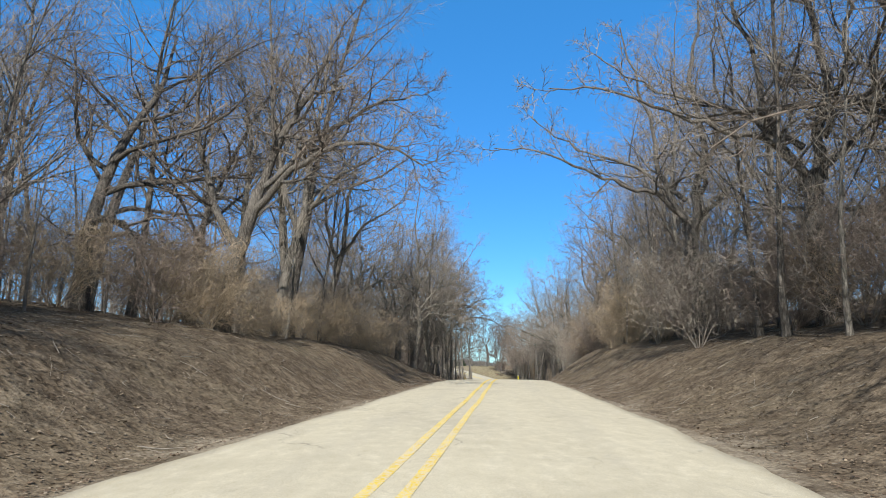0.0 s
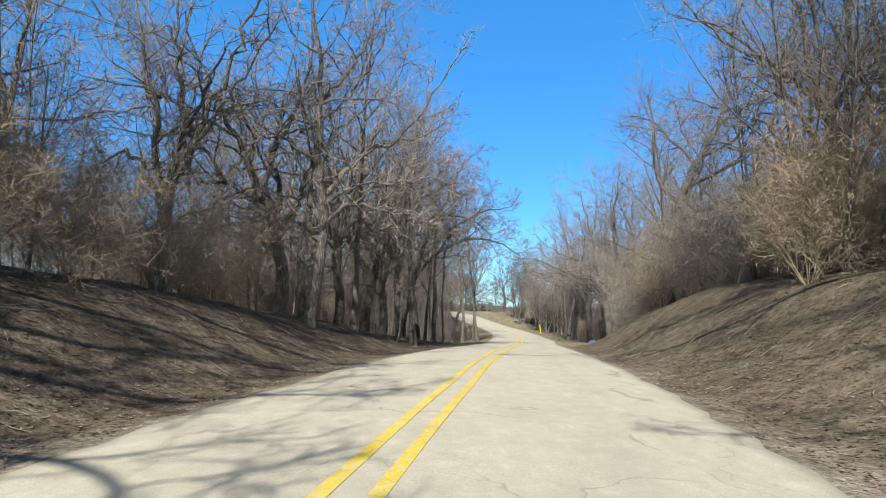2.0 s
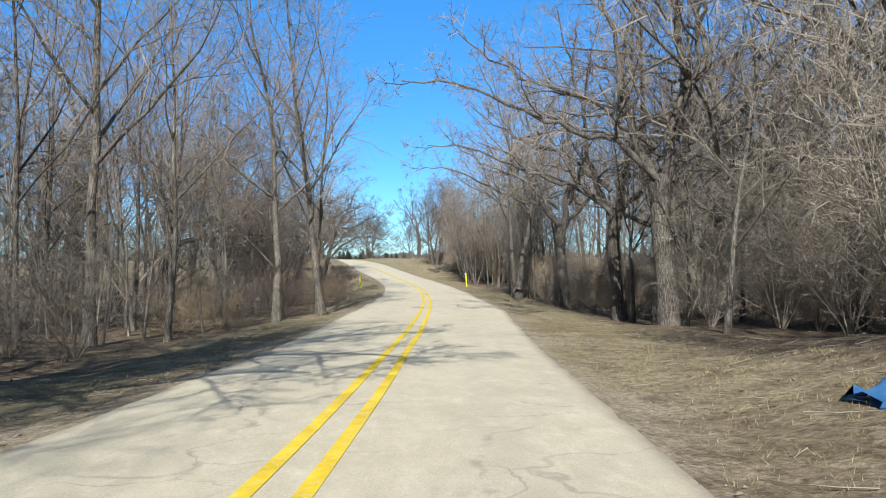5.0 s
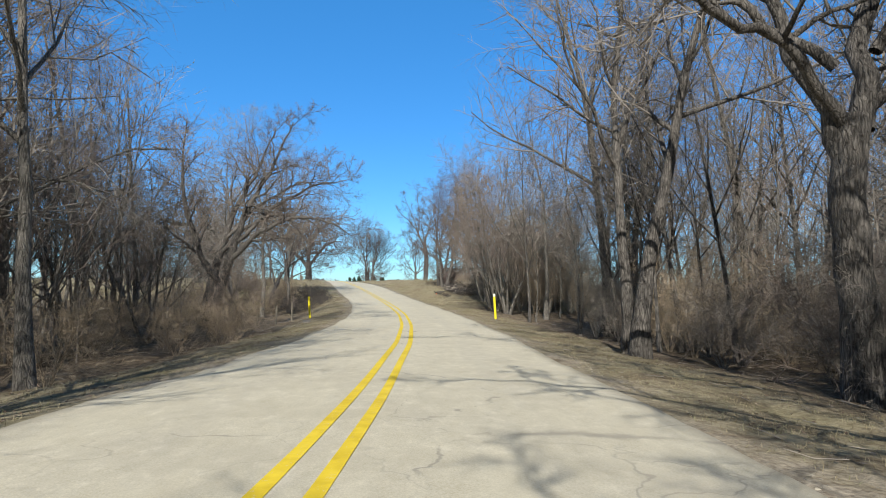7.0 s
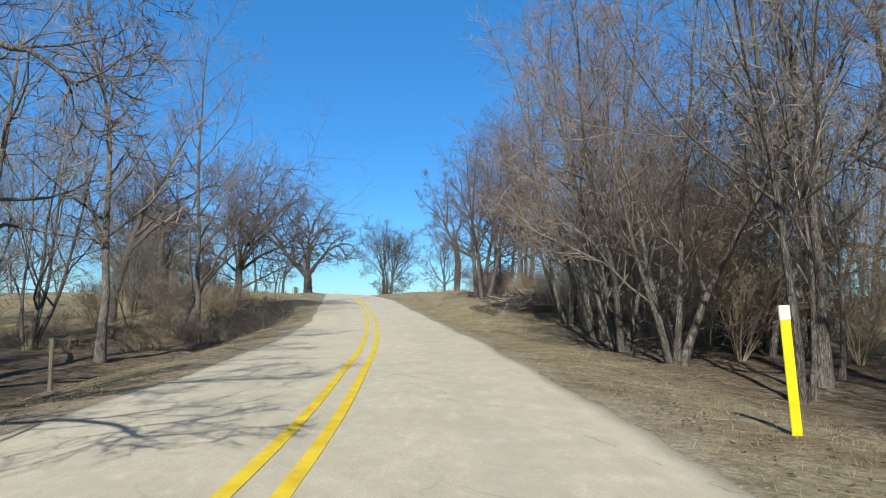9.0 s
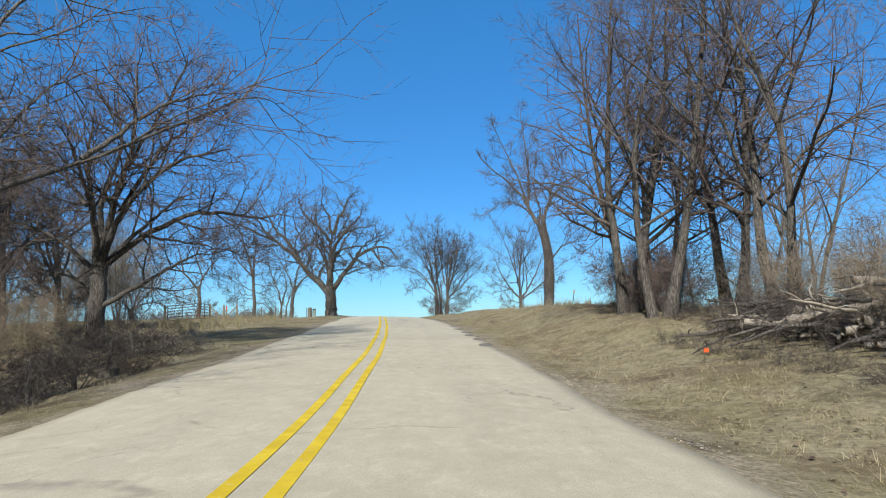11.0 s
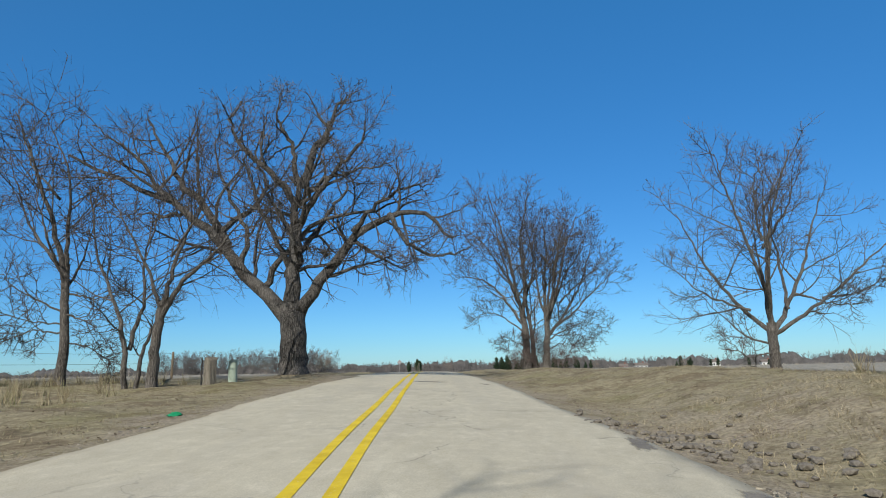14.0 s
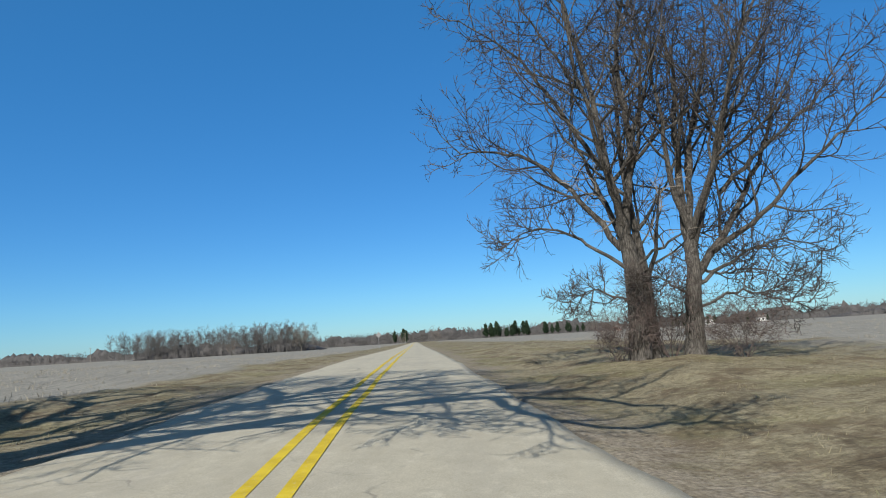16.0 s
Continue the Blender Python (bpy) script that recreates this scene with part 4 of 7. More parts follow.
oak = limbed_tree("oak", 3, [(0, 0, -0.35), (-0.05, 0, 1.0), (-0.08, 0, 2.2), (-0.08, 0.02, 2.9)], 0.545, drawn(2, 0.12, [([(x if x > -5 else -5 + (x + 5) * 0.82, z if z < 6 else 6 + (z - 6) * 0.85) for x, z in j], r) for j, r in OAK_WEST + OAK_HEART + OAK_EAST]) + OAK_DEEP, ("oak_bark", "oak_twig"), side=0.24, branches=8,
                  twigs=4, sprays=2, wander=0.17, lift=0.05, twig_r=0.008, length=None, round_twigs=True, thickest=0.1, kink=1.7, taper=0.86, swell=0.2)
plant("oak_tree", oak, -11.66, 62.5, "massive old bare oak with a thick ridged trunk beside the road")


def fan_limbs(seed, n, height, reach, r, base=0.8):
    """Upswept limbs fanning out from a short trunk."""
    rng = np.random.default_rng(seed)
    out = []
    for i in range(n):
        a = i * 2.4 + rng.random() * 0.6
        k = 0.35 + 0.65 * ((i * 0.618) % 1)
        dx, dy = math.cos(a) * reach * k, math.sin(a) * reach * k
        h = height * (1.02 - 0.45 * k) * (0.9 + 0.15 * rng.random())
        if i % 3 == 2:
            h = height * (0.28 + 0.22 * rng.random())
        z0 = base + 1.6 * rng.random()
        stout = 1.7 if i in (0, 1, 3, 4) else 0.8
        out.append(([(0, 0, z0), (dx * 0.35, dy * 0.35, z0 + (h - z0) * 0.35), (dx * 0.75, dy * 0.75, z0 + (h - z0) * 0.7), (dx, dy, h)], r * stout * (0.7 + 0.3 * rng.random())))
    return out


clump_a = limbed_tree("ash", 21, [(0, 0, -0.25), (0.08, 0, 1.5), (0.0, 0, 3.0), (-0.15, 0, 3.9)], 0.3, drawn(4, 0.3, [
    ([(-0.1, 3.3), (-0.4, 5.2), (-0.7, 7.1), (-1.3, 9.7), (-2.1, 12.2)], 0.15), ([(-0.2, 3.2), (-1.2, 4.9), (-2.5, 6.3), (-3.8, 6.8), (-5.0, 6.7)], 0.1),
    ([(-0.1, 3.3), (0.2, 6.1), (-0.1, 8.6), (0.7, 12.0)], 0.15), ([(-0.1, 2.6), (-1.5, 3.8), (-2.6, 4.1), (-3.7, 3.5)], 0.06), ([(-0.5, 5.6), (-1.8, 7.6), (-2.8, 9.1), (-4.4, 10.2)], 0.08),
    ([(0.0, 4.3), (0.7, 6.7), (1.0, 9.5), (0.3, 11.5)], 0.09), ([(0.0, 2.6), (1.2, 3.4), (2.0, 3.4), (2.8, 2.9)], 0.05), ([(0.0, 1.6), (-1.0, 2.1), (-1.9, 1.8)], 0.04), ([(-0.9, 8.0), (-2.0, 9.6), (-3.2, 11.8)], 0.06)])
    + [([(-0.1, 0, 3.4), (-0.5, 1.8, 5.4), (-1.0, 3.4, 7.6), (-1.4, 4.2, 9.8)], 0.1), ([(-0.1, 0, 3.6), (-0.8, -1.6, 5.8), (-1.4, -2.6, 8.2), (-1.6, -3.0, 10.4)], 0.1)],
    ("dark_bark", "dark_twig"), side=0.25, branches=10, twigs=4, sprays=2, wander=0.13, lift=0.08, length=None, thickest=0.085, taper=0.62, twig_r=0.0085, round_twigs=True, kink=1.2)
clump_b = limbed_tree("ash_b", 22, [(0, 0, -0.25), (0.1, 0, 1.1), (0.2, 0, 2.3), (0.2, 0, 3.4)], 0.27, drawn(6, 0.3, [
    ([(0.2, 3.0), (-0.3, 5.5), (-0.5, 7.7), (-1.0, 10.0)], 0.1), ([(0.2, 3.0), (0.1, 5.7), (0.5, 8.3), (0.2, 10.6)], 0.14), ([(0.2, 2.8), (1.1, 5.7), (1.7, 8.2), (2.6, 10.3)], 0.13), ([(0.2, 2.1), (1.5, 3.7), (2.7, 5.8), (3.7, 8.7)], 0.13),
    ([(0.8, 2.8), (2.2, 3.8), (3.7, 5.3), (5.1, 6.5)], 0.09), ([(0.2, 1.9), (1.8, 2.8), (3.0, 3.1), (4.2, 2.6)], 0.06), ([(0.1, 1.2), (1.3, 1.7), (2.2, 1.3), (2.9, 1.2)], 0.045), ([(0.6, 4.0), (1.6, 6.5), (2.9, 8.1), (3.3, 9.8)], 0.08),
    ([(1.1, 4.4), (2.4, 5.6), (3.6, 6.6), (4.5, 7.6)], 0.07), ([(0.2, 3.4), (0.6, 6.1), (1.3, 8.2), (1.5, 10.2)], 0.11), ([(0.1, 1.6), (-0.7, 2.2), (-1.4, 2.1)], 0.04), ([(0.2, 2.4), (1.0, 2.2), (2.0, 2.3), (3.4, 1.9)], 0.05)])
    + [([(0.2, 0, 3.0), (0.8, 1.8, 5.2), (1.2, 3.2, 7.4), (1.4, 3.9, 9.2)], 0.1), ([(0.2, 0, 3.1), (0.7, -1.6, 5.4), (1.1, -2.8, 7.6), (1.6, -3.3, 9.4)], 0.1)],
    ("dark_bark", "dark_twig"), side=0.25, branches=10, twigs=4, sprays=2, wander=0.13, lift=0.08, length=None, thickest=0.08, taper=0.62, twig_r=0.0085, round_twigs=True, kink=1.2)
plant("roadside_tree", clump_a, -2.94, 77.5, "bare roadside tree with a dark vine-grown trunk in a clump", group="trees in the roadside clump", size=0.88)
plant("roadside_tree", clump_b, -1.78, 76.8, "bare grey roadside tree with dense upswept branches in a clump", group="trees in the roadside clump", size=0.86)
plant("roadside_tree", tree_meshes("thin", 29, 8.4, 0.17, limbs=12, f0=0.2, angle=36, limb=0.3, branches=6, twigs=6, sprays=2, trunk_mat="dark_bark", crown_mat="grey_twig"), -2.5, 77.9, "thinner bare tree leaning against two larger trunks", group="trees in the roadside clump", tilt=(0, -4))
low = tree_meshes("thicket", 33, 2.4, 0.014, stems=9, spread=0.6, limbs=6, f0=0.1, angle=45, limb=0.5, branches=5, twigs=5, wander=0.2, lift=0.0, twig_r=0.0045, crown_mat="russet", trunk_mat="russet", bush=True)
for dx, dy, size in ((0.0, 0.0, 1.0), (1.5, -0.6, 0.7), (-1.2, 0.3, 0.6)):
    plant("shrub", low, -2.2 + dx, 77.3 + dy, "leafless thicket at the foot of the trees", "shrub", group="thickets under the clump", turn=80 * dx, size=size)

lone = limbed_tree("lone", 41, [(0, 0, -0.25), (0.0, 0, 0.7), (0.0, 0, 1.5), (0.0, 0, 2.0)], 0.21, drawn(8, 0.35, [
    ([(0.0, 1.5), (-0.1, 3.8), (0.1, 6.1), (1.0, 8.7)], 0.13), ([(0.0, 1.6), (-1.3, 3.1), (-2.2, 5.0), (-2.9, 7.0)], 0.1), ([(0.0, 2.9), (-0.8, 5.5), (-1.5, 7.6), (-1.8, 8.8)], 0.08), ([(0.05, 1.6), (1.3, 3.4), (2.1, 5.1), (3.1, 7.5)], 0.11),
    ([(0.05, 1.5), (1.6, 2.6), (3.0, 3.9), (4.4, 5.2)], 0.09), ([(0.0, 1.1), (-1.0, 1.5), (-2.6, 3.4)], 0.05), ([(-0.05, 0.8), (-1.1, 0.6), (-1.8, 1.4)], 0.04), ([(0.0, 5.0), (1.2, 6.6), (2.0, 8.4)], 0.07),
    ([(1.0, 3.1), (2.3, 2.6), (3.4, 2.6)], 0.05), ([(0.7, 2.5), (0.7, 5.4), (0.0, 8.0)], 0.07), ([(0.0, 5.3), (-0.3, 7.2), (0.2, 9.0)], 0.06), ([(-0.7, 2.5), (-2.4, 3.2), (-3.6, 4.6)], 0.06), ([(2.0, 2.9), (3.2, 3.0), (4.3, 3.6)], 0.05)])
    + [([(0, 0, 1.8), (0.4, 1.6, 3.6), (0.6, 2.8, 5.8), (0.8, 3.2, 7.4)], 0.08), ([(0, 0, 1.9), (-0.4, -1.5, 3.8), (-0.7, -2.6, 5.9), (-0.7, -3.0, 7.4)], 0.08)],
    ("dark_bark", "oak_twig"), side=0.27, branches=7, twigs=5, sprays=2, wander=0.11, lift=0.06, length=None, thickest=0.038, twig_r=0.0052, kink=0.9)
plant("field_tree", lone, 5.95, 61.8, "lone bare round-crowned tree on the grassy rise", size=0.87)

snag = limbed_tree("snag", 51, [(0.05, 0, -0.2), (0.1, 0, 2.0), (0.05, 0, 3.3), (-0.15, 0, 4.4), (-0.4, 0, 5.3)], 0.27,
                   [([(-0.35, 0, 5.0), (-1.1, 0.1, 6.2), (-1.3, 0.1, 6.8), (-2.3, 0.3, 8.1), (-3.3, 0.4, 8.8), (-4.4, 0.5, 9.9)], 0.14), ([(-1.25, 0.1, 6.6), (-1.2, 0.0, 8.4), (-1.4, -0.1, 9.9), (-1.8, -0.1, 13.0)], 0.1),
                    ([(-1.35, 0.1, 6.9), (-1.8, -0.2, 8.1), (-2.6, -0.4, 9.8), (-3.6, -0.5, 11.8)], 0.08), ([(-1.1, 0.1, 6.1), (-1.9, -0.3, 6.7), (-2.8, -0.5, 6.8), (-4.1, -0.6, 5.9)], 0.06),
                    ([(-0.35, 0, 5.0), (-0.2, 0, 6.2), (0.1, 0, 7.1), (1.3, 0.2, 8.4), (2.5, 0.3, 8.9)], 0.13), ([(-0.35, 0, 5.3), (-0.5, 0.3, 6.6), (-0.9, 0.5, 7.8), (-0.6, 0.6, 11.1)], 0.09),
                    ([(0.1, 0, 7.0), (0.5, -0.2, 8.5), (1.0, -0.4, 9.9)], 0.06), ([(0.1, 0, 3.0), (0.8, 0, 4.0), (1.4, -0.1, 4.3), (2.0, -0.2, 3.6)], 0.06)],
                   ("dark_bark", "oak_twig"), side=0.34, branches=8, twigs=5, sprays=4, wander=0.08, lift=0.07, length=3.0, thickest=0.035, twig_r=0.0042, kink=0.6, taper=0.72)
snag_tree = plant("vine_clad_tree", snag, 6.67, 44.1, "tall bare tree, its trunk shaggy with dead vines", tilt=(0, 2.4))


def vines(seed, count, height, r):
    rng = np.random.default_rng(seed)
    a = rng.random(count) * 6.28
    p = np.stack([np.cos(a) * r, np.sin(a) * r, rng.random(count) * height * 0.5], -1)
    pts, q = [p], p.copy()
    for i in range(8):
        a = a + rng.normal(0, 0.25, count)
        z = q[:, 2] + height * 0.09
        lean_x = np.interp(z, [0, 2, 3.3, 4.4, 5.3], [0.05, 0.1, 0.05, -0.15, -0.4])
        rr = np.interp(z, [0, 5.2], [r, r * 0.8]) + 0.07 * rng.random(count)
        q = np.stack([lean_x + np.cos(a) * rr, np.sin(a) * rr, z], -1)
        pts.append(q)
    return np.stack(pts, 1), np.full((count, 9), 0.013)


def bristles(seed, count, height, r):
    """Short dead shoots that stand out from the vines."""
    rng = np.random.default_rng(seed)
    a, z = rng.random(count) * 6.28, height * rng.random(count)
    lean_x = np.interp(z, [0, 2, 3.3, 4.4, 5.3, 6.5], [0.05, 0.1, 0.05, -0.15, -0.4, -0.5])
    p = np.stack([lean_x + np.cos(a) * r, np.sin(a) * r, z], -1)
    d = np.stack([np.cos(a), np.sin(a), rng.normal(-0.1, 0.4, count)], -1)
    return grow(rng, p, d, 0.12 + 0.5 * rng.random(count) ** 2, np.full(count, 0.006), 0.3, 3, 0.25, -0.05)[:2]


vp, vr = vines(4, 90, 5.4, 0.26)
part_mesh("vine", mesh_of("vines", *tubes([(vp, vr, 4), (*bristles(5, 260, 6.2, 0.25), 3)]), M["dark_twig"], True), snag_tree, "dead brown vines wrapped round the trunk")

straight = limbed_tree("straight", 61, [(0, 0, -0.25), (0.0, 0, 1.7), (-0.1, 0, 3.2), (-0.2, 0, 4.5)], 0.16, drawn(10, 0.3, [
    ([(-0.15, 3.7), (-0.4, 5.6), (-0.9, 7.6), (-1.4, 9.3)], 0.11), ([(-0.2, 3.8), (-1.3, 4.9), (-2.3, 6.0), (-3.5, 8.6)], 0.08), ([(-0.15, 4.0), (0.2, 5.6), (0.4, 7.2), (-0.4, 9.2)], 0.08), ([(-0.6, 6.5), (-2.1, 7.9), (-2.7, 9.1)], 0.05),
    ([(0.0, 2.4), (-1.0, 2.9), (-2.0, 3.5), (-2.2, 3.9)], 0.04), ([(0.0, 2.4), (0.8, 2.1), (1.6, 1.3)], 0.04), ([(0.0, 1.7), (-0.9, 1.9), (-2.0, 1.5)], 0.04), ([(0.0, 3.1), (1.0, 2.9), (1.8, 3.1)], 0.04), ([(0.0, 2.0), (-1.2, 2.2), (-2.2, 2.5)], 0.035), ([(0.0, 1.5), (0.9, 1.2), (1.5, 0.7)], 0.03)])
    + [([(-0.1, 0, 3.2), (-0.4, 1.2, 4.6), (-0.6, 1.9, 6.6)], 0.06), ([(-0.1, 0, 3.4), (0.0, -1.2, 5.0), (-0.2, -1.8, 7.0)], 0.06)],
    ("dark_bark", "dark_twig"), side=0.34, branches=8, twigs=4, sprays=2, wander=0.11, lift=0.03, length=None, thickest=0.028, twig_r=0.0055, taper=0.75, kink=0.8)
plant("field_tree", straight, -16.71, 56.2, "straight bare tree with drooping lower branches by the fence", size=0.92)
leaner = limbed_tree("leaner", 63, [(0, 0, -0.25), (0.1, 0, 1.3), (0.2, 0, 2.3), (0.45, 0, 2.9)], 0.17, drawn(12, 0.25, [
    ([(0.25, 2.2), (0.9, 3.2), (1.7, 3.8), (2.4, 4.3), (3.4, 5.4)], 0.1), ([(0.3, 2.4), (0.4, 4.0), (0.9, 5.8), (1.4, 7.3)], 0.09), ([(0.3, 2.3), (-0.2, 3.8), (-1.0, 5.4), (-1.7, 6.5)], 0.07), ([(-0.5, -0.1), (-0.4, 1.3), (0.0, 2.3), (0.3, 2.6)], 0.08),
    ([(-0.85, -0.1), (-0.8, 1.6), (-1.2, 2.8), (-1.8, 4.4), (-2.0, 6.5)], 0.1), ([(-0.8, 1.2), (-0.5, 2.8), (-0.7, 4.3), (-0.2, 6.4)], 0.08), ([(0.5, 4.2), (1.6, 5.4), (2.2, 6.8)], 0.05)]),
    ("dark_bark", "dark_twig"), side=0.3, branches=8, twigs=4, sprays=3, wander=0.11, lift=0.06, length=None, thickest=0.03, twig_r=0.0055, taper=0.75, kink=0.8)
plant("field_tree", leaner, -13.43, 55.8, "bare tree of three leaning stems on the verge", size=0.93)
fork = limbed_tree("fork", 65, [(0, 0, -0.25), (0.2, 0, 1.3), (0.1, 0, 2.4), (-0.05, 0, 3.1)], 0.17, drawn(14, 0.25, [
    ([(0.0, 2.7), (-1.0, 4.1), (-2.0, 5.0), (-3.3, 5.9), (-5.0, 6.7)], 0.1), ([(-1.4, 4.3), (-2.0, 6.4), (-3.0, 8.2), (-3.9, 9.4)], 0.08), ([(0.05, 2.6), (0.4, 3.7), (1.1, 4.5), (1.8, 5.3), (2.7, 5.8)], 0.11), ([(0.5, 3.6), (-0.3, 5.4), (-1.4, 7.8), (-2.3, 9.0)], 0.08),
    ([(1.2, 4.4), (1.8, 6.4), (1.0, 8.2)], 0.06), ([(-0.4, 5.2), (-0.1, 7.1), (-0.1, 8.5)], 0.05), ([(0.0, 1.1), (-0.8, 1.6), (-1.9, 1.7)], 0.035), ([(0.0, 0.3), (-0.5, 1.1), (-0.4, 2.1), (-0.6, 3.0)], 0.035), ([(0.1, 0.8), (0.9, 1.2), (1.8, 1.2)], 0.025)]),
    ("dark_bark", "oak_twig"), side=0.22, branches=7, twigs=4, sprays=2, wander=0.09, lift=0.09, length=None, thickest=0.03, twig_r=0.005, kink=0.7)
plant("field_tree", fork, -21.74, 56.5, "bare forked tree behind the field gate", size=0.93)

# ---- trees along the wooded stretches ----
giant = limbed_tree("giant", 81, [(0, 0, -0.3), (-0.1, 0, 1.6), (-0.25, 0, 3.2), (-0.1, 0, 4.4)], 0.29,
                    [([(-0.1, 0, 4.0), (0.5, 0.2, 7.0), (0.2, 0.3, 10.5), (0.9, 0.4, 14.5)], 0.19), ([(-0.2, 0, 3.6), (-1.0, 0.4, 5.8), (-1.5, 0.6, 9.0), (-2.4, 0.8, 13.0)], 0.16),
                     ([(-0.2, 0, 4.2), (-1.6, -0.5, 5.4), (-3.4, -0.9, 5.9), (-5.4, -1.2, 7.0), (-7.6, -1.3, 7.2)], 0.11), ([(0.1, 0, 4.2), (1.4, 0.3, 5.8), (3.0, 0.6, 7.2), (4.6, 0.6, 9.6)], 0.12),
                     ([(-0.3, 0.1, 5.2), (-2.0, 0.8, 6.9), (-4.0, 1.0, 7.6), (-6.2, 0.8, 9.2)], 0.1), ([(0.2, -0.1, 5.4), (0.7, -1.2, 7.6), (0.4, -2.2, 10.2), (0.8, -2.6, 12.6)], 0.1)],
                    ("dark_bark", "twig"), side=0.5, branches=8, twigs=6, sprays=2, wander=0.14, lift=0.05, kink=2.2, thickest=0.06)
twin = tree_meshes("twin", 83, 14.5, 0.2, stems=2, spread=0.05, lean=0.02, limbs=10, f0=0.35, angle=52, limb=0.38, branches=8, twigs=7, sprays=4, wander=0.16, lift=0.05, trunk_mat="dark_bark")
arch = limbed_tree("arch", 87, [(0, 0, -0.2), (0.2, 0, 1.5), (0.6, 0, 3.0), (1.0, 0, 4.6)], 0.24,
                   [([(0.9, 0, 4.2), (1.6, 0.2, 6.4), (2.6, 0.4, 8.2), (3.6, 0.4, 10.6)], 0.17), ([(0.7, 0, 3.6), (2.0, -0.3, 5.0), (3.6, -0.5, 5.9), (5.4, -0.6, 5.8), (6.6, -0.6, 5.0)], 0.14),
                    ([(0.4, 0, 2.6), (-0.8, 0.2, 4.6), (-1.6, 0.3, 7.5), (-1.4, 0.2, 10.5)], 0.16), ([(0.9, 0, 4.4), (2.4, 0.4, 6.2), (4.6, 0.6, 7.6), (6.2, 0.5, 7.8)], 0.12)],
                   ("dark_bark", "dim_twig"), side=0.6, branches=10, twigs=7, sprays=4, wander=0.2, lift=0.02, twig_r=0.005)
spreader = limbed_tree("spreader", 89, [(0, 0, -0.4), (0.0, 0, 1.2), (0.1, 0, 2.5), (0.1, 0, 3.5)], 0.33, drawn(16, 0.3, [
    ([(0.1, 3.1), (0.8, 5.2), (1.7, 7.1), (1.9, 8.7), (2.1, 10.4)], 0.16), ([(0.1, 3.0), (1.7, 4.3), (3.0, 5.0), (4.5, 5.1), (5.8, 4.8), (6.6, 5.0)], 0.14), ([(0.05, 1.5), (1.8, 2.3), (2.8, 2.8), (3.8, 3.3), (4.7, 3.5)], 0.11), ([(0.1, 3.1), (-0.6, 5.6), (-1.0, 7.4), (-0.9, 9.4)], 0.16),
    ([(0.1, 3.1), (1.2, 5.2), (2.7, 6.4), (4.2, 6.9), (5.6, 7.0)], 0.14), ([(0.1, 3.4), (-0.1, 5.6), (0.6, 7.8), (0.2, 10.0)], 0.14), ([(0.1, 2.7), (-1.3, 4.2), (-2.6, 4.7), (-4.1, 5.1)], 0.11), ([(0.0, 2.1), (-1.3, 2.8), (-2.9, 3.1)], 0.08),
    ([(0.8, 5.1), (2.4, 7.3), (3.8, 8.3), (5.0, 8.8)], 0.09), ([(1.6, 4.2), (2.9, 4.0), (4.3, 3.7), (5.7, 3.3)], 0.06), ([(0.1, 3.2), (1.0, 6.4), (3.2, 9.3), (3.8, 10.5)], 0.11), ([(-0.5, 5.4), (-1.8, 6.8), (-3.4, 7.8)], 0.08)])
    + [([(0.1, 0, 3.0), (0.6, 2.0, 4.8), (1.0, 3.8, 6.2), (1.4, 5.2, 7.0)], 0.11), ([(0.1, 0, 3.2), (0.8, -1.8, 5.2), (1.2, -3.4, 6.6), (1.4, -4.4, 7.2)], 0.11)],
    ("dark_bark", "russet"), side=0.27, branches=10, twigs=6, sprays=4, wander=0.11, lift=0.03, length=None, thickest=0.05, twig_r=0.0038, kink=0.9)
overhang = limbed_tree("overhang", 97, [(0, 0, -0.4), (0.1, 0.4, 0.8), (0.3, 1.0, 1.7), (0.5, 1.8, 2.5)], 0.18, [
    ([(0.45, 1.6, 2.3), (1.3, 4.6, 4.4), (2.2, 7.3, 6.0), (2.7, 10.6, 7.8), (2.9, 13.4, 9.4), (3.0, 15.6, 10.2), (3.1, 16.8, 10.0)], 0.07), ([(0.3, 1.0, 1.7), (-0.4, 2.0, 4.2), (-0.6, 3.0, 6.6), (0.0, 4.0, 9.0)], 0.09),
    ([(0.4, 1.5, 2.2), (1.6, 2.6, 5.0), (2.4, 3.4, 7.4), (3.6, 4.4, 9.2)], 0.08), ([(1.0, 3.6, 3.7), (0.4, 5.6, 5.6), (0.2, 7.4, 7.6), (0.8, 9.4, 9.0)], 0.06), ([(1.9, 6.4, 5.5), (3.0, 7.8, 7.2), (4.2, 9.0, 8.0)], 0.07)],
    ("dark_bark", "russet"), side=0.24, branches=9, twigs=4, sprays=2, wander=0.12, lift=0.02, length=None, thickest=0.03, twig_r=0.005, kink=0.8)
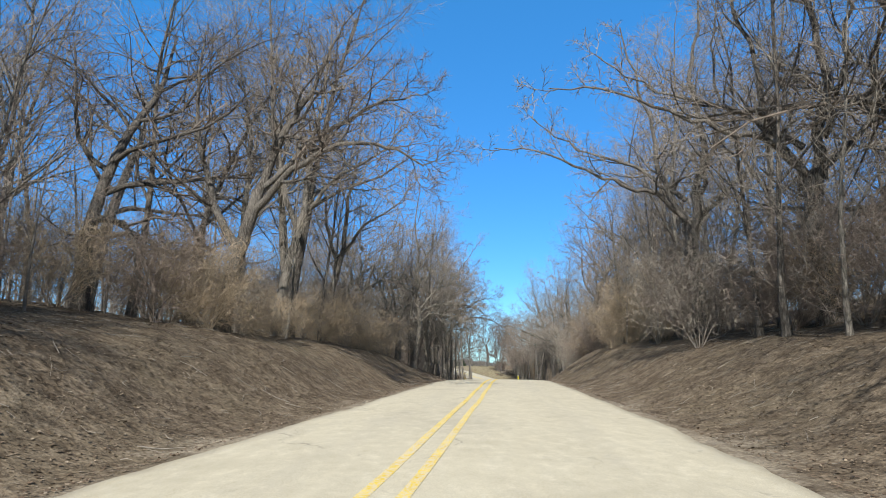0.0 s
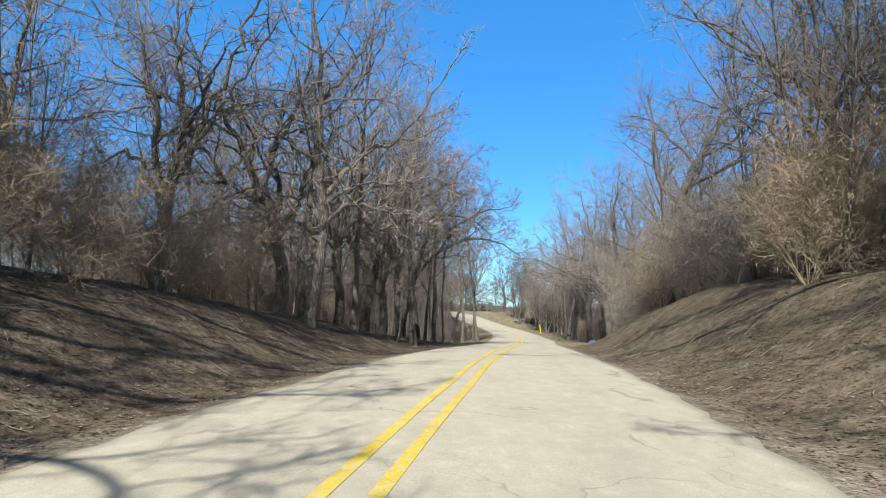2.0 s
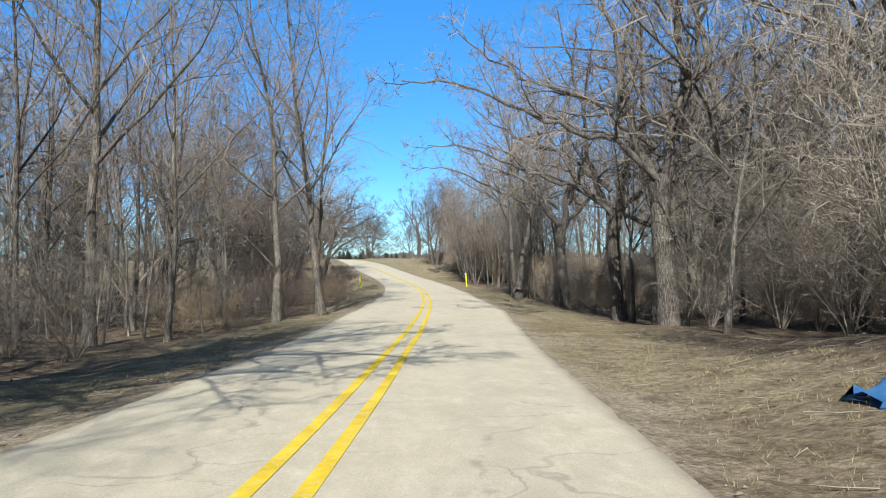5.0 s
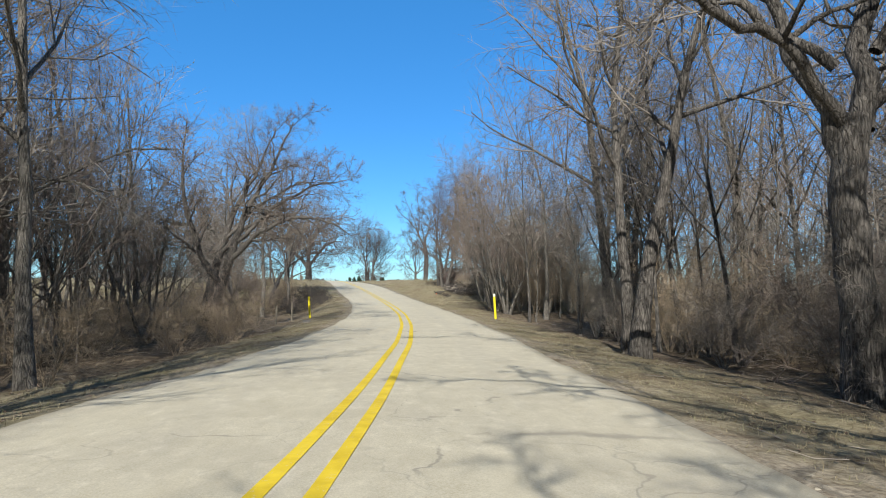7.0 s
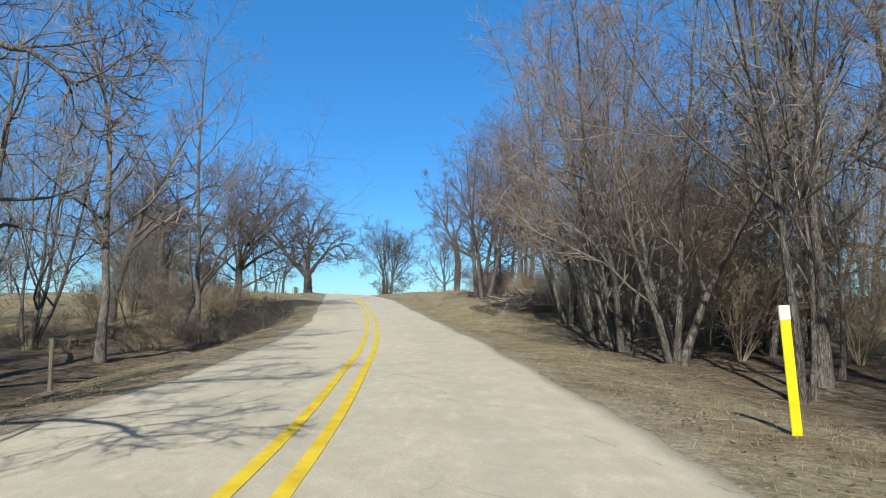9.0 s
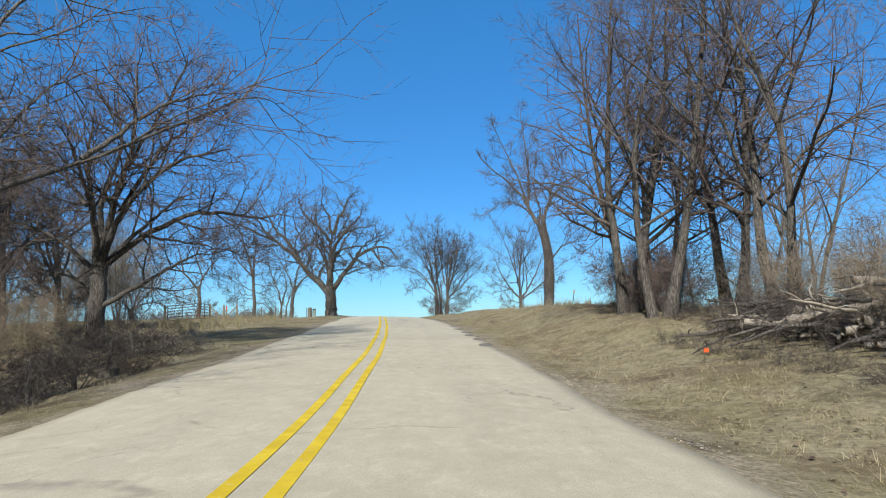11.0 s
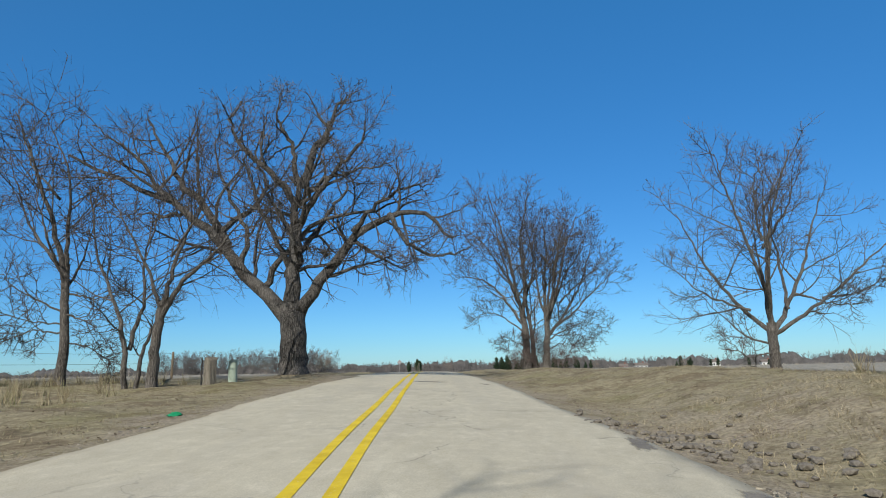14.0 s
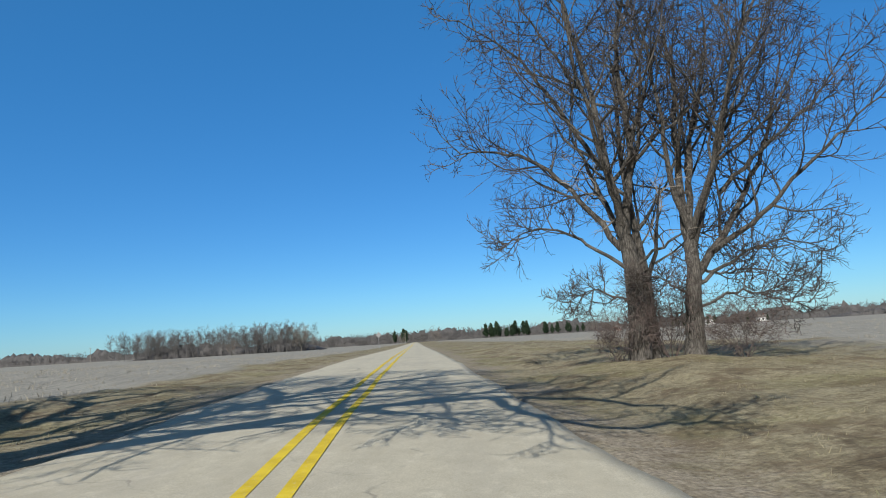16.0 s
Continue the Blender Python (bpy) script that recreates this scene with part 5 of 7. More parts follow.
crooked = limbed_tree("crooked", 101, [(0, 0, -0.3), (0.2, 0, 1.1), (-0.1, 0, 2.1), (-0.2, 0, 2.9)], 0.2, drawn(18, 0.35, [
    ([(-0.1, 2.4), (-0.6, 3.6), (-0.9, 4.3), (-1.1, 5.1), (-1.7, 6.0), (-2.1, 6.8), (-2.6, 8.6)], 0.13), ([(-0.3, 3.1), (-1.0, 3.6), (-1.9, 3.9), (-2.8, 4.0), (-3.7, 4.5), (-5.0, 4.9)], 0.1), ([(-0.15, 2.3), (-0.4, 3.7), (-0.2, 4.9), (0.5, 5.5), (0.8, 6.7), (1.2, 9.0)], 0.12),
    ([(-0.9, 4.3), (-0.8, 5.1), (-1.0, 6.1), (-0.9, 7.0), (-1.3, 9.6)], 0.09), ([(0.1, 1.6), (-0.7, 2.3), (-1.7, 2.4), (-2.6, 2.2), (-3.4, 2.5)], 0.06), ([(-0.1, 2.3), (0.3, 3.0), (0.6, 3.7), (1.5, 4.0), (2.5, 3.7), (3.6, 4.2)], 0.09),
    ([(-1.5, 3.7), (-2.1, 4.7), (-2.8, 5.3), (-3.6, 6.8)], 0.07), ([(-0.2, 2.5), (-0.1, 3.9), (-0.5, 5.0), (-0.4, 6.3), (0.0, 9.4)], 0.1), ([(0.6, 3.6), (1.4, 5.2), (2.4, 5.8), (3.6, 7.2)], 0.07), ([(0.5, 5.4), (1.7, 6.2), (2.6, 7.6), (3.0, 9.0)], 0.06)]),
    ("bark", "twig"), side=0.26, branches=6, twigs=4, sprays=1, wander=0.2, lift=0.02, length=None, thickest=0.04, twig_r=0.005, kink=1.8, taper=0.75)
bowed = limbed_tree("bowed", 103, [(0, 0, -0.3), (0.2, 0, 1.0), (0.3, 0, 1.8), (0.4, 0, 2.9), (0.3, 0, 3.7)], 0.16, drawn(20, 0.3, [
    ([(0.35, 3.3), (0.2, 4.5), (0.2, 5.5), (0.3, 6.6), (0.0, 9.0), (0.3, 11.0)], 0.14), ([(0.35, 2.8), (-0.1, 3.6), (-0.2, 4.5), (0.1, 5.6), (-0.1, 6.8), (-0.8, 9.6)], 0.12), ([(0.35, 2.8), (1.1, 3.4), (2.1, 3.2), (2.9, 3.0)], 0.07),
    ([(0.3, 3.5), (1.1, 4.7), (2.2, 5.2), (3.1, 6.3), (3.8, 7.8)], 0.09), ([(0.3, 3.3), (1.2, 3.9), (2.6, 3.9), (3.8, 4.1)], 0.07), ([(0.2, 4.5), (-0.7, 5.2), (-1.6, 5.4), (-2.7, 6.1)], 0.07), ([(0.3, 2.6), (-0.3, 2.8), (-1.0, 2.3)], 0.035), ([(0.25, 6.4), (1.2, 7.8), (1.8, 9.6)], 0.07)]),
    ("bark", "grey_twig"), side=0.26, branches=7, twigs=4, sprays=1, wander=0.17, lift=0.03, length=None, thickest=0.04, twig_r=0.005, kink=1.3, taper=0.8)
round_tree = limbed_tree("round", 91, [(0, 0, -0.2), (0.05, 0, 0.3), (0, 0, 0.6), (0.0, 0, 0.9)], 0.16, fan_limbs(23, 15, 5.6, 3.0, 0.05, 0.35), ("bark", "grey_twig"), side=0.45, branches=7, twigs=5, sprays=2, wander=0.13, lift=0.05, length=2.0, thickest=0.03, twig_r=0.005)
GROUP = "roadside trees in the wood"
for meshes, x, y, turn, size, label in (
        (giant, 9.6, -34.6, 0, 1.0, "large bare tree with heavy crooked limbs over the verge"),
        (giant, 8.6, -44.8, 340, 0.9, "large bare tree with heavy crooked limbs over the verge"),
        (giant, 7.9, -50.2, 345, 0.95, "large bare tree with heavy crooked limbs over the verge"),
        (twin, 8.5, -28.4, 10, 1.0, "two grey straight trunks rising side by side"),
        (twin, 11.2, -20.8, 100, 0.85, "two grey straight trunks rising side by side"),
        (bowed, -8.3, -83.0, 0, 1.0, "bowed grey-barked bare tree on the bank"),
        (bowed, -6.7, -72.4, 120, 0.9, "bowed grey-barked bare tree on the bank"),
        *[(crooked, cx, cy, turn, size, "dark bare tree with low crooked limbs on the bank") for cx, cy, turn, size in (
            (-9.45, -82.0, 0, 1.0), (-12.2, -83.6, 140, 1.05), (-8.6, -77.0, 60, 0.95), (-7.4, -72.9, 300, 0.95), (-10.6, -74.6, 330, 1.0))],
        *[(KINDS[("slim", "tall", "slim")[i % 3]][i % 3], cx, cy, 53 * i, 0.72 + 0.06 * (i % 4), LABELS[("slim", "tall", "slim")[i % 3]]) for i, (cx, cy) in enumerate((
            (-6.4, -76.4), (-5.9, -74.4), (-6.3, -70.8), (-5.4, -68.2), (-7.6, -79.3), (-8.9, -74.8)))],
        (arch, -7.4, -64.2, 0, 1.0, "bare tree with crooked limbs arching over the road"),
        (arch, -8.7, -69.9, 30, 1.05, "bare tree with crooked limbs arching over the road"),
        (giant, 9.2, -79.0, 15, 1.0, "large bare forked tree on top of the bank"),
        (giant, 3.6, -106.5, 345, 0.95, "large bare forked tree on top of the bank"),
        *[(KINDS[kind][n], cx, cy, 71 * cy, size, "bare grey tree with a sunlit trunk atop the bank") for kind, n, cx, cy, size in (
            ("slim", 0, -12.1, -101.2, 1.0), ("slim", 2, -11.9, -96.0, 0.95), ("slim", 1, -11.8, -94.2, 1.0), ("tall", 0, -13.4, -95.4, 0.9), ("slim", 1, 3.5, -93.4, 0.9), ("slim", 2, 4.1, -90.6, 0.95), ("slim", 0, 3.9, -87.2, 1.0), ("slim", 2, 4.6, -84.4, 0.9))],
        (giant, 4.2, -96.8, 350, 1.12, "large dark many-limbed tree on top of the bank"),
        (crooked, 7.0, -89.4, 200, 0.85, "bare tree with crooked limbs on top of the bank"), (crooked, 6.9, -82.4, 320, 0.95, "bare tree with crooked limbs on top of the bank"),
        (arch, -13.4, -104.0, 350, 0.95, "bare tree with crooked limbs arching over the road"),
        (arch, -7.6, -9.2, 350, 1.0, "bare leaning tree behind the culvert"),
        (arch, -4.6, -18.6, 0, 0.82, "bare leaning tree by the road's edge"),
        (KINDS["tall"][1], -3.2, -33.4, 60, 0.8, "bare leaning tree by the road's edge"),
        (KINDS["bankside"][0], 8.5, 28.4, 40, 0.95, LABELS["bankside"]),
        (KINDS["bankside"][0], 9.9, 30.2, 170, 0.9, LABELS["bankside"]),
        (KINDS["bankside"][1], 7.5, 25.0, 120, 0.9, LABELS["bankside"]),
        (KINDS["bankside"][0], 7.6, 21.6, 200, 0.95, LABELS["bankside"]),
        (KINDS["bankside"][0], 9.8, 19.0, 310, 0.95, LABELS["bankside"]),
        (KINDS["bankside"][1], 10.6, 24.6, 250, 0.95, LABELS["bankside"]),
        (spreader, -8.5, 21.5, 0, 0.78, "wide bare tree with fine drooping russet twigs over the verge"),
        (spreader, -15.5, 26.5, 150, 0.8, "wide bare tree with fine russet twigs behind the ditch"),
        (KINDS["tall"][0], -6.5, 0.5, 30, 0.95, "tall bare grey-barked tree beside the ditch"), (KINDS["gnarled"][1], -7.4, -3.6, 110, 0.85, "gnarled bare tree beside the ditch"), (KINDS["tall"][1], -5.9, 7.4, 200, 0.8, "tall bare grey-barked tree beside the ditch"),
        (overhang, -8.0, 10.6, 0, 1.0, "leaning bare tree with one long limb reaching over the verge"),
        (KINDS["tall"][0], -5.5, -64.2, 0, 0.9, LABELS["tall"]), (KINDS["slim"][2], -5.9, -65.6, 40, 0.95, LABELS["slim"]), (KINDS["tall"][1], -8.8, -63.9, 80, 0.85, LABELS["tall"]),
        (KINDS["slim"][1], -4.9, -62.6, 10, 1.0, LABELS["slim"]), (KINDS["tall"][2], -6.6, -61.0, 200, 0.8, LABELS["tall"]),
        (KINDS["tall"][1], -2.2, -42.4, 130, 0.85, LABELS["tall"]), (KINDS["slim"][2], -2.6, -40.8, 70, 1.0, LABELS["slim"]), (KINDS["tall"][0], -3.6, -44.6, 20, 0.9, LABELS["tall"]),
        (clump_b, -17.6, 33.0, 200, 0.7, "bare round-crowned tree with fine twigs beside the field"),
        (arch, -13.4, 15.0, 10, 1.0, "bare tree with crooked limbs behind the ditch"),
        (clump_a, -18.5, 27.5, 80, 0.75, "bare round-crowned tree with fine twigs beside the field"),
        (round_tree, -18.2, 40.2, 0, 1.0, "rounded grey bare tree behind the field fence"), (round_tree, -20.6, 37.6, 80, 0.95, "rounded grey bare tree behind the field fence"),
        (round_tree, -22.0, 42.5, 150, 1.2, "rounded grey bare tree behind the field fence"), (KINDS["slim"][1], -19.6, 43.2, 20, 0.5, "slim bare young tree behind the field fence"), (KINDS["slim"][0], -24.6, 44.6, 20, 0.8, "slim bare young tree behind the field fence"),
        (KINDS["tall"][0], 11.0, -8.5, 0, 0.85, "straight pale-barked tree at the pasture's edge"),
        (KINDS["slim"][2], 9.75, -9.9, 120, 0.95, "slim pale tree at the pasture's edge"),
        (KINDS["slim"][0], 10.15, -9.5, 40, 1.05, "slim pale tree at the pasture's edge"),
        (KINDS["tall"][2], 15.9, -4.0, 40, 0.8, "dark bare tree standing in the pasture"),
        (KINDS["gnarled"][0], 16.6, -6.0, 160, 0.85, "dark bare tree standing in the pasture"),
        (KINDS["cluster"][0], 9.2, -6.2, 120, 1.0, "bare tree of several stems with fine russet twigs by the pasture"),
        (KINDS["cluster"][1], 9.4, 0.6, 200, 1.2, "bare tree of several stems with fine twigs by the pasture"),
        (KINDS["cluster"][0], 9.0, -3.0, 20, 1.05, "bare tree of several stems with fine russet twigs by the pasture"),
        (KINDS["cluster"][0], 9.4, 5.2, 60, 1.2, "bare tree of several stems with fine russet twigs by the pasture")):
    TAKEN.append((x, y))
    plant("roadside_tree", meshes, x, y, label, group=GROUP, turn=turn, size=size)

rng = np.random.default_rng(77)
WL, WR = "woods on the western side", "woods on the eastern side"
for kind, n, y0, y1, s0, s1, grp, more in (
        ("gnarled", 12, -128, -58, -5.5, -17, WL, {}), ("tall", 14, -132, -55, -5, -26, WL, {}), ("slim", 18, -128, -56, -4.6, -13, WL, {}), ("shrub", 62, -128, -60, -4.6, -13, WL, {"apart": 0.8, "size": (0.7, 1.15)}), ("thicket", 14, -128, -64, -8, -16, WL, {"apart": 1.2}),
        ("gnarled", 5, -56, -20, -4.5, -16, WL, {}), ("slim", 15, -58, -20, -3.0, -15, WL, {}), ("cluster", 9, -42, -16, -5, -16, WL, {}), ("cluster", 5, -8, 6, -9, -17, WL, {}), ("tall", 9, -62, -18, -5.0, -20, WL, {}), ("shrub", 28, -58, -18, -2.4, -11, WL, {"apart": 0.9, "size": (0.45, 0.75)}), ("shrub", 10, -14, 4, -8, -15, WL, {"apart": 0.9, "size": (0.5, 0.8)}),
        ("far", 44, -125, 6, -16, -46, WL, {"apart": 2.2}),
        ("gnarled", 10, -130, -64, 5.0, 18, WR, {}), ("tall", 24, -132, -66, 4.8, 24, WR, {}), ("slim", 30, -126, -52, 4.2, 12, WR, {}), ("shrub", 46, -126, -62, 3.8, 11, WR, {"apart": 0.9}),
        ("tall", 12, -58, -14, 5.5, 22, WR, {}), ("gnarled", 7, -54, -16, 6, 18, WR, {}), ("slim", 20, -58, -10, 4.0, 15, WR, {}), ("cluster", 8, -4, 8, 5.5, 10, WR, {"size": (0.7, 0.95)}), ("slim", 4, -8, 8, 5.5, 11, WR, {}), ("thicket", 16, -7, 9, 5.4, 9, WR, {"apart": 0.8, "size": (0.8, 1.15)}), ("far", 26, -16, 18, 19, 40, WR, {"apart": 2.0}), ("thicket", 36, -97, -50, 4.4, 11, WR, {"apart": 1.0, "size": (0.75, 1.1)}), ("thicket", 7, -126, -92, -5.5, -10, WL, {"apart": 1.0, "size": (0.6, 0.9)}),
        ("shrub", 46, -54, -22, 4.2, 12, WR, {"apart": 0.8, "size": (0.5, 0.85)}), ("shrub", 12, -8, 14, 6.5, 13, WR, {"apart": 0.9, "size": (0.5, 0.8)}), ("far", 42, -125, -14, 16, 46, WR, {"apart": 2.2}),
        ("cluster", 6, 8, 34, -8, -18, WL, {"size": (0.55, 0.8)}), ("shrub", 16, 4, 26, -3.5, -12, WL, {"size": (0.45, 0.8)}), ("cluster", 6, 34, 64, -24, -40, WL, {"size": (0.5, 0.75)}),
        ("slim", 4, 12, 30, 8.0, 13, WR, {}), ("cluster", 2, 12, 30, 9.5, 15, WR, {"size": (0.75, 1.0)}), ("shrub", 16, 10, 26, 5.2, 10, WR, {"size": (0.4, 0.75), "apart": 0.8}), ("slim", 10, -27, -17, 3.4, 9, WR, {"size": (0.7, 1.0), "apart": 0.9}), ("thicket", 9, -27, -17, 3.6, 9, WR, {"size": (0.5, 0.85), "apart": 0.9})):
    wood(kind, rng, n, y0, y1, s0, s1, grp, **more)


# ---- ground cover ----
def scatter(rng, n, y0, y1, s0, s1, power=1.0):
    y = y0 + (y1 - y0) * rng.random(n)
    s = s0 + (s1 - s0) * rng.random(n) ** power
    x = lane_x(y) + np.where(s > 0, edge_r(y), edge_l(y)) + s
    return x, y


def build_leaves():
    rng = np.random.default_rng(8)
    areas = [(52000, -130, -62, -0.2, -9), (44000, -130, -64, 0.2, 9), (8000, -62, -6, -0.3, -8), (8000, -62, -6, 0.5, 9), (7000, 6, 62, 0.4, 10), (3000, 20, 62, -0.3, -9)]
    x, y = (np.concatenate(v) for v in zip(*[scatter(rng, *a, 1.3) for a in areas]))
    n = len(x)
    z = ground_z(x, y) + 0.008 + 0.015 * rng.random(n)
    a, t = rng.random(n) * 6.28, rng.normal(0, 0.16, n)
    u = np.stack([np.cos(a), np.sin(a), t * 0.6], -1)
    v = np.stack([-np.sin(a), np.cos(a), rng.normal(0, 0.16, n)], -1)
    ln, wd = (0.014 + 0.03 * rng.random(n) ** 1.5)[:, None], (0.01 + 0.013 * rng.random(n))[:, None]
    c = np.stack([x, y, z], -1)
    co = np.stack([c - u * ln, c + v * wd, c + u * ln + UP * 0.008, c - v * wd], 1)
    q = np.arange(n)[:, None] * 4
    me = mesh_of("leaf_litter", co.reshape(-1, 3), [np.concatenate([q + [0, 1, 3], q + [1, 2, 3]]).reshape(-1, 3)], M["leaves"])
    return tagged(new("leaf_litter", me), "fallen brown oak leaves over the banks", "leaves", kind="stuff")


def blades(rng, x, y, h, w, lean, name, mat, label, category):
    n = len(x)
    z = ground_z(x, y) - 0.01
    a = rng.random(n) * 6.28
    side = np.stack([np.cos(a), np.sin(a), 0 * a], -1) * w
    b = np.stack([x, y, z], -1)
    hh = h * (0.5 + rng.random(n))
    tip = b + np.stack([rng.normal(0, lean, n), rng.normal(0, lean, n), np.ones(n)], -1) * hh[:, None]
    co = np.stack([b - side, b + side, tip], 1)
    me = mesh_of(name, co.reshape(-1, 3), [np.arange(3 * n).reshape(-1, 3)], mat)
    return tagged(new(name, me), label, category, kind="stuff")


def clumped(rng, n, per, *area):
    x, y = scatter(rng, n, *area)
    x, y = np.repeat(x, per), np.repeat(y, per)
    return x + rng.normal(0, 0.07, len(x)), y + rng.normal(0, 0.07, len(x))


build_leaves()
g = np.random.default_rng(9)
parts_xy = [clumped(g, 9500, 9, -4, 62, 0.2, 12), clumped(g, 1500, 12, 4, 50, 0.4, 8), clumped(g, 6000, 8, 2, 62, -0.2, -12), clumped(g, 1500, 8, 62, 100, 0.3, 12), clumped(g, 900, 8, 62, 100, -0.3, -4.5), clumped(g, 4200, 6, -64, -2, 0.2, 3), clumped(g, 2200, 6, -60, 0, -0.2, -2)]
gx, gy = (np.concatenate(v) for v in zip(*parts_xy))
blades(g, gx, gy, 0.05, 0.0036, 0.55, "dry_grass", M["dry_grass"], "dry tan winter grass along the verges", "grass")
kx, ky = clumped(g, 2600, 20, 2, 50, 0.7, 10)
mx, my = clumped(g, 600, 14, 4, 46, -0.8, -10)
blades(g, np.concatenate([kx, mx]), np.concatenate([ky, my]), 0.088, 0.0034, 0.8, "grass_tufts", M["straw"], "pale straw tufts of dead grass on the banks", "grass")
tx, ty = clumped(g, 420, 26, 4, 60, -4.5, -14)
ux, uy = clumped(g, 300, 26, 6, 52, 5.5, 12)
blades(g, np.concatenate([tx, ux]), np.concatenate([ty, uy]), 0.38, 0.008, 0.28, "tall_dead_grass", M["dry_grass"], "tufts of tall dead grass along the fence", "grass")
fx, fy = clumped(g, 5200, 3, 66, 150, -4.8, -60)
hx, hy = clumped(g, 2600, 3, 70, 150, 12, 60)
blades(g, np.concatenate([fx, hx]), np.concatenate([fy, hy]), 0.14, 0.012, 0.5, "maize_stubble", M["stubble"], "pale cut maize stubble in the fields", "crop stubble")


def build_sticks():
    """Broken twigs lying on the banks and verges."""
    rng = np.random.default_rng(19)
    areas = [(1300, -130, -58, 0.6, 8), (1500, -130, -58, -0.6, -8), (350, -58, -4, 0.4, 7), (350, -58, 2, -0.3, -6), (160, 4, 34, 3, 10)]
    x, y = (np.concatenate(v) for v in zip(*[scatter(rng, *a) for a in areas]))
    n = len(x)
    ln, a = 0.12 + 0.42 * rng.random(n) ** 2, rng.random(n) * 6.28
    pts = []
    for f in (-0.5, 0.0, 0.5):
        px, py = x + np.cos(a) * ln * f + rng.normal(0, 0.02, n), y + np.sin(a) * ln * f + rng.normal(0, 0.02, n)
        pts.append(np.stack([px, py, ground_z(px, py) + 0.015 + 0.03 * rng.random(n)], -1))
    rad = (0.003 + 0.005 * rng.random(n) ** 2)[:, None] * np.array([1.0, 0.85, 0.5])
    me = mesh_of("fallen_twigs", *tubes([(np.stack(pts, 1), rad, 4)]), M["grey_twig"], True)
    return tagged(new("fallen_twigs", me), "grey broken twigs lying on the banks", "twigs", kind="stuff")


build_sticks()

# sunlit grey trunks and brush along the top of the cutting
slanting = limbed_tree("slanting", 141, [(0, 0, -0.2), (0.2, 0, 1.6), (0.55, 0, 3.2), (0.95, 0, 4.8)], 0.17,
                       [([(0.9, 0, 4.5), (1.0, 0.2, 7.0), (1.5, 0.3, 9.5), (1.6, 0.4, 12.5)], 0.14), ([(0.7, 0, 3.8), (-0.1, 0.3, 6.0), (-0.4, 0.4, 8.5), (-1.2, 0.6, 11.0)], 0.12),
                        ([(0.9, 0, 4.6), (2.2, -0.3, 6.0), (3.8, -0.6, 6.8), (5.2, -0.8, 8.4)], 0.09)],
                       ("bark", "grey_twig"), side=0.55, branches=9, twigs=6, sprays=3, wander=0.18, lift=0.05)
for meshes, x, y, turn, size in ((slanting, -12.85, -99.8, 0, 1.0), (KINDS["tall"][2], -12.7, -98.3, 20, 0.95), (KINDS["tall"][1], -12.9, -97.0, 140, 1.05),
                                 (slanting, -12.3, -92.8, 350, 0.95), (KINDS["tall"][0], -14.4, -99.4, 10, 0.95)):
    plant("roadside_tree", meshes, x, y, "bare grey tree with a sunlit trunk atop the bank", group=GROUP, turn=turn, size=size)
for i, (x, y, size) in enumerate(((-13.0, -106.0, 0.5), (-12.7, -104.2, 0.6), (-12.4, -102.6, 0.5), (-12.2, -100.9, 0.6), (-11.9, -99.4, 0.55), (-11.6, -98.0, 0.62), (-11.3, -96.2, 0.7), (-11.0, -94.6, 0.75), (-10.6, -92.6, 0.7), (-10.3, -90.6, 0.75), (-9.9, -88.4, 0.7), (-9.7, -86.4, 0.75), (-11.9, -94.9, 0.85), (-11.4, -91.4, 0.8))):
    plant("shrub", KINDS["shrub"][(0, 2, 0)[i % 3]], x, y, "tangled brown brush on the lip of the bank", "shrub", group="brush on the bank", turn=67 * i, size=size)


# ---- things along the road ----
def marker_post(x, y, h, tip, group):
    ob = thing("marker_post", (x, y, on_ground(x, y, 0.1)), "yellow flexible marker post at a road culvert", "marker post", group)
    ob.matrix_basis = ob.matrix_basis @ pose(0, 0, 0, 0, -4, 0)
    part("post", box((0.1, 0.025, h), (0, 0, h / 2 + 0.05), 0.008), M["yellow_post"], ob)
    if tip:
        part("cap", box((0.104, 0.03, 0.14), (0, 0, h + 0.0), 0.006), M["white_plastic"], ob, "pale reflective cap")
    return ob


marker_post(7.24, -14.1, 1.22, True, "culvert marker posts")
marker_post(-1.68, -11.8, 1.12, False, "culvert marker posts")

# concrete end of the culvert beside the western marker
wall = thing("culvert_headwall", (-1.2, -16.6, on_ground(-1.2, -16.6, 0.25)), "low weathered concrete culvert end at the road's edge", "culvert", turn=8)
part("wall", box((0.26, 1.3, 0.3), (0, 0, 0.1), 0.03), M["stone"], wall)
part("cap", box((0.32, 1.4, 0.06), (0, 0, 0.27), 0.02), M["stone"], wall)


def field_gate(a, b, h, group):
    """A tubular steel gate leaf between two points."""
    (ax, ay), (bx, by) = a, b
    ln = math.hypot(bx - ax, by - ay)
    ob = thing("field_gate", (ax, ay, on_ground(ax, ay)), "rusty brown tubular steel field gate, closed", "gate", group, turn=math.degrees(math.atan2(by - ay, bx - ax)))
    dz = on_ground(bx, by) - on_ground(ax, ay)
    for i in range(6):
        z = 0.18 + (h - 0.18) * (i / 5) ** 0.9
        part("rail", rod((0.05, 0, z), (ln - 0.05, 0, z + dz), 0.024), M["rust"], ob)
    for f in (0.02, 0.5, 0.98):
        part("upright", rod((ln * f, 0.0, 0.12 + dz * f), (ln * f, 0.0, h + 0.04 + dz * f), 0.03), M["rust"], ob)
    return ob


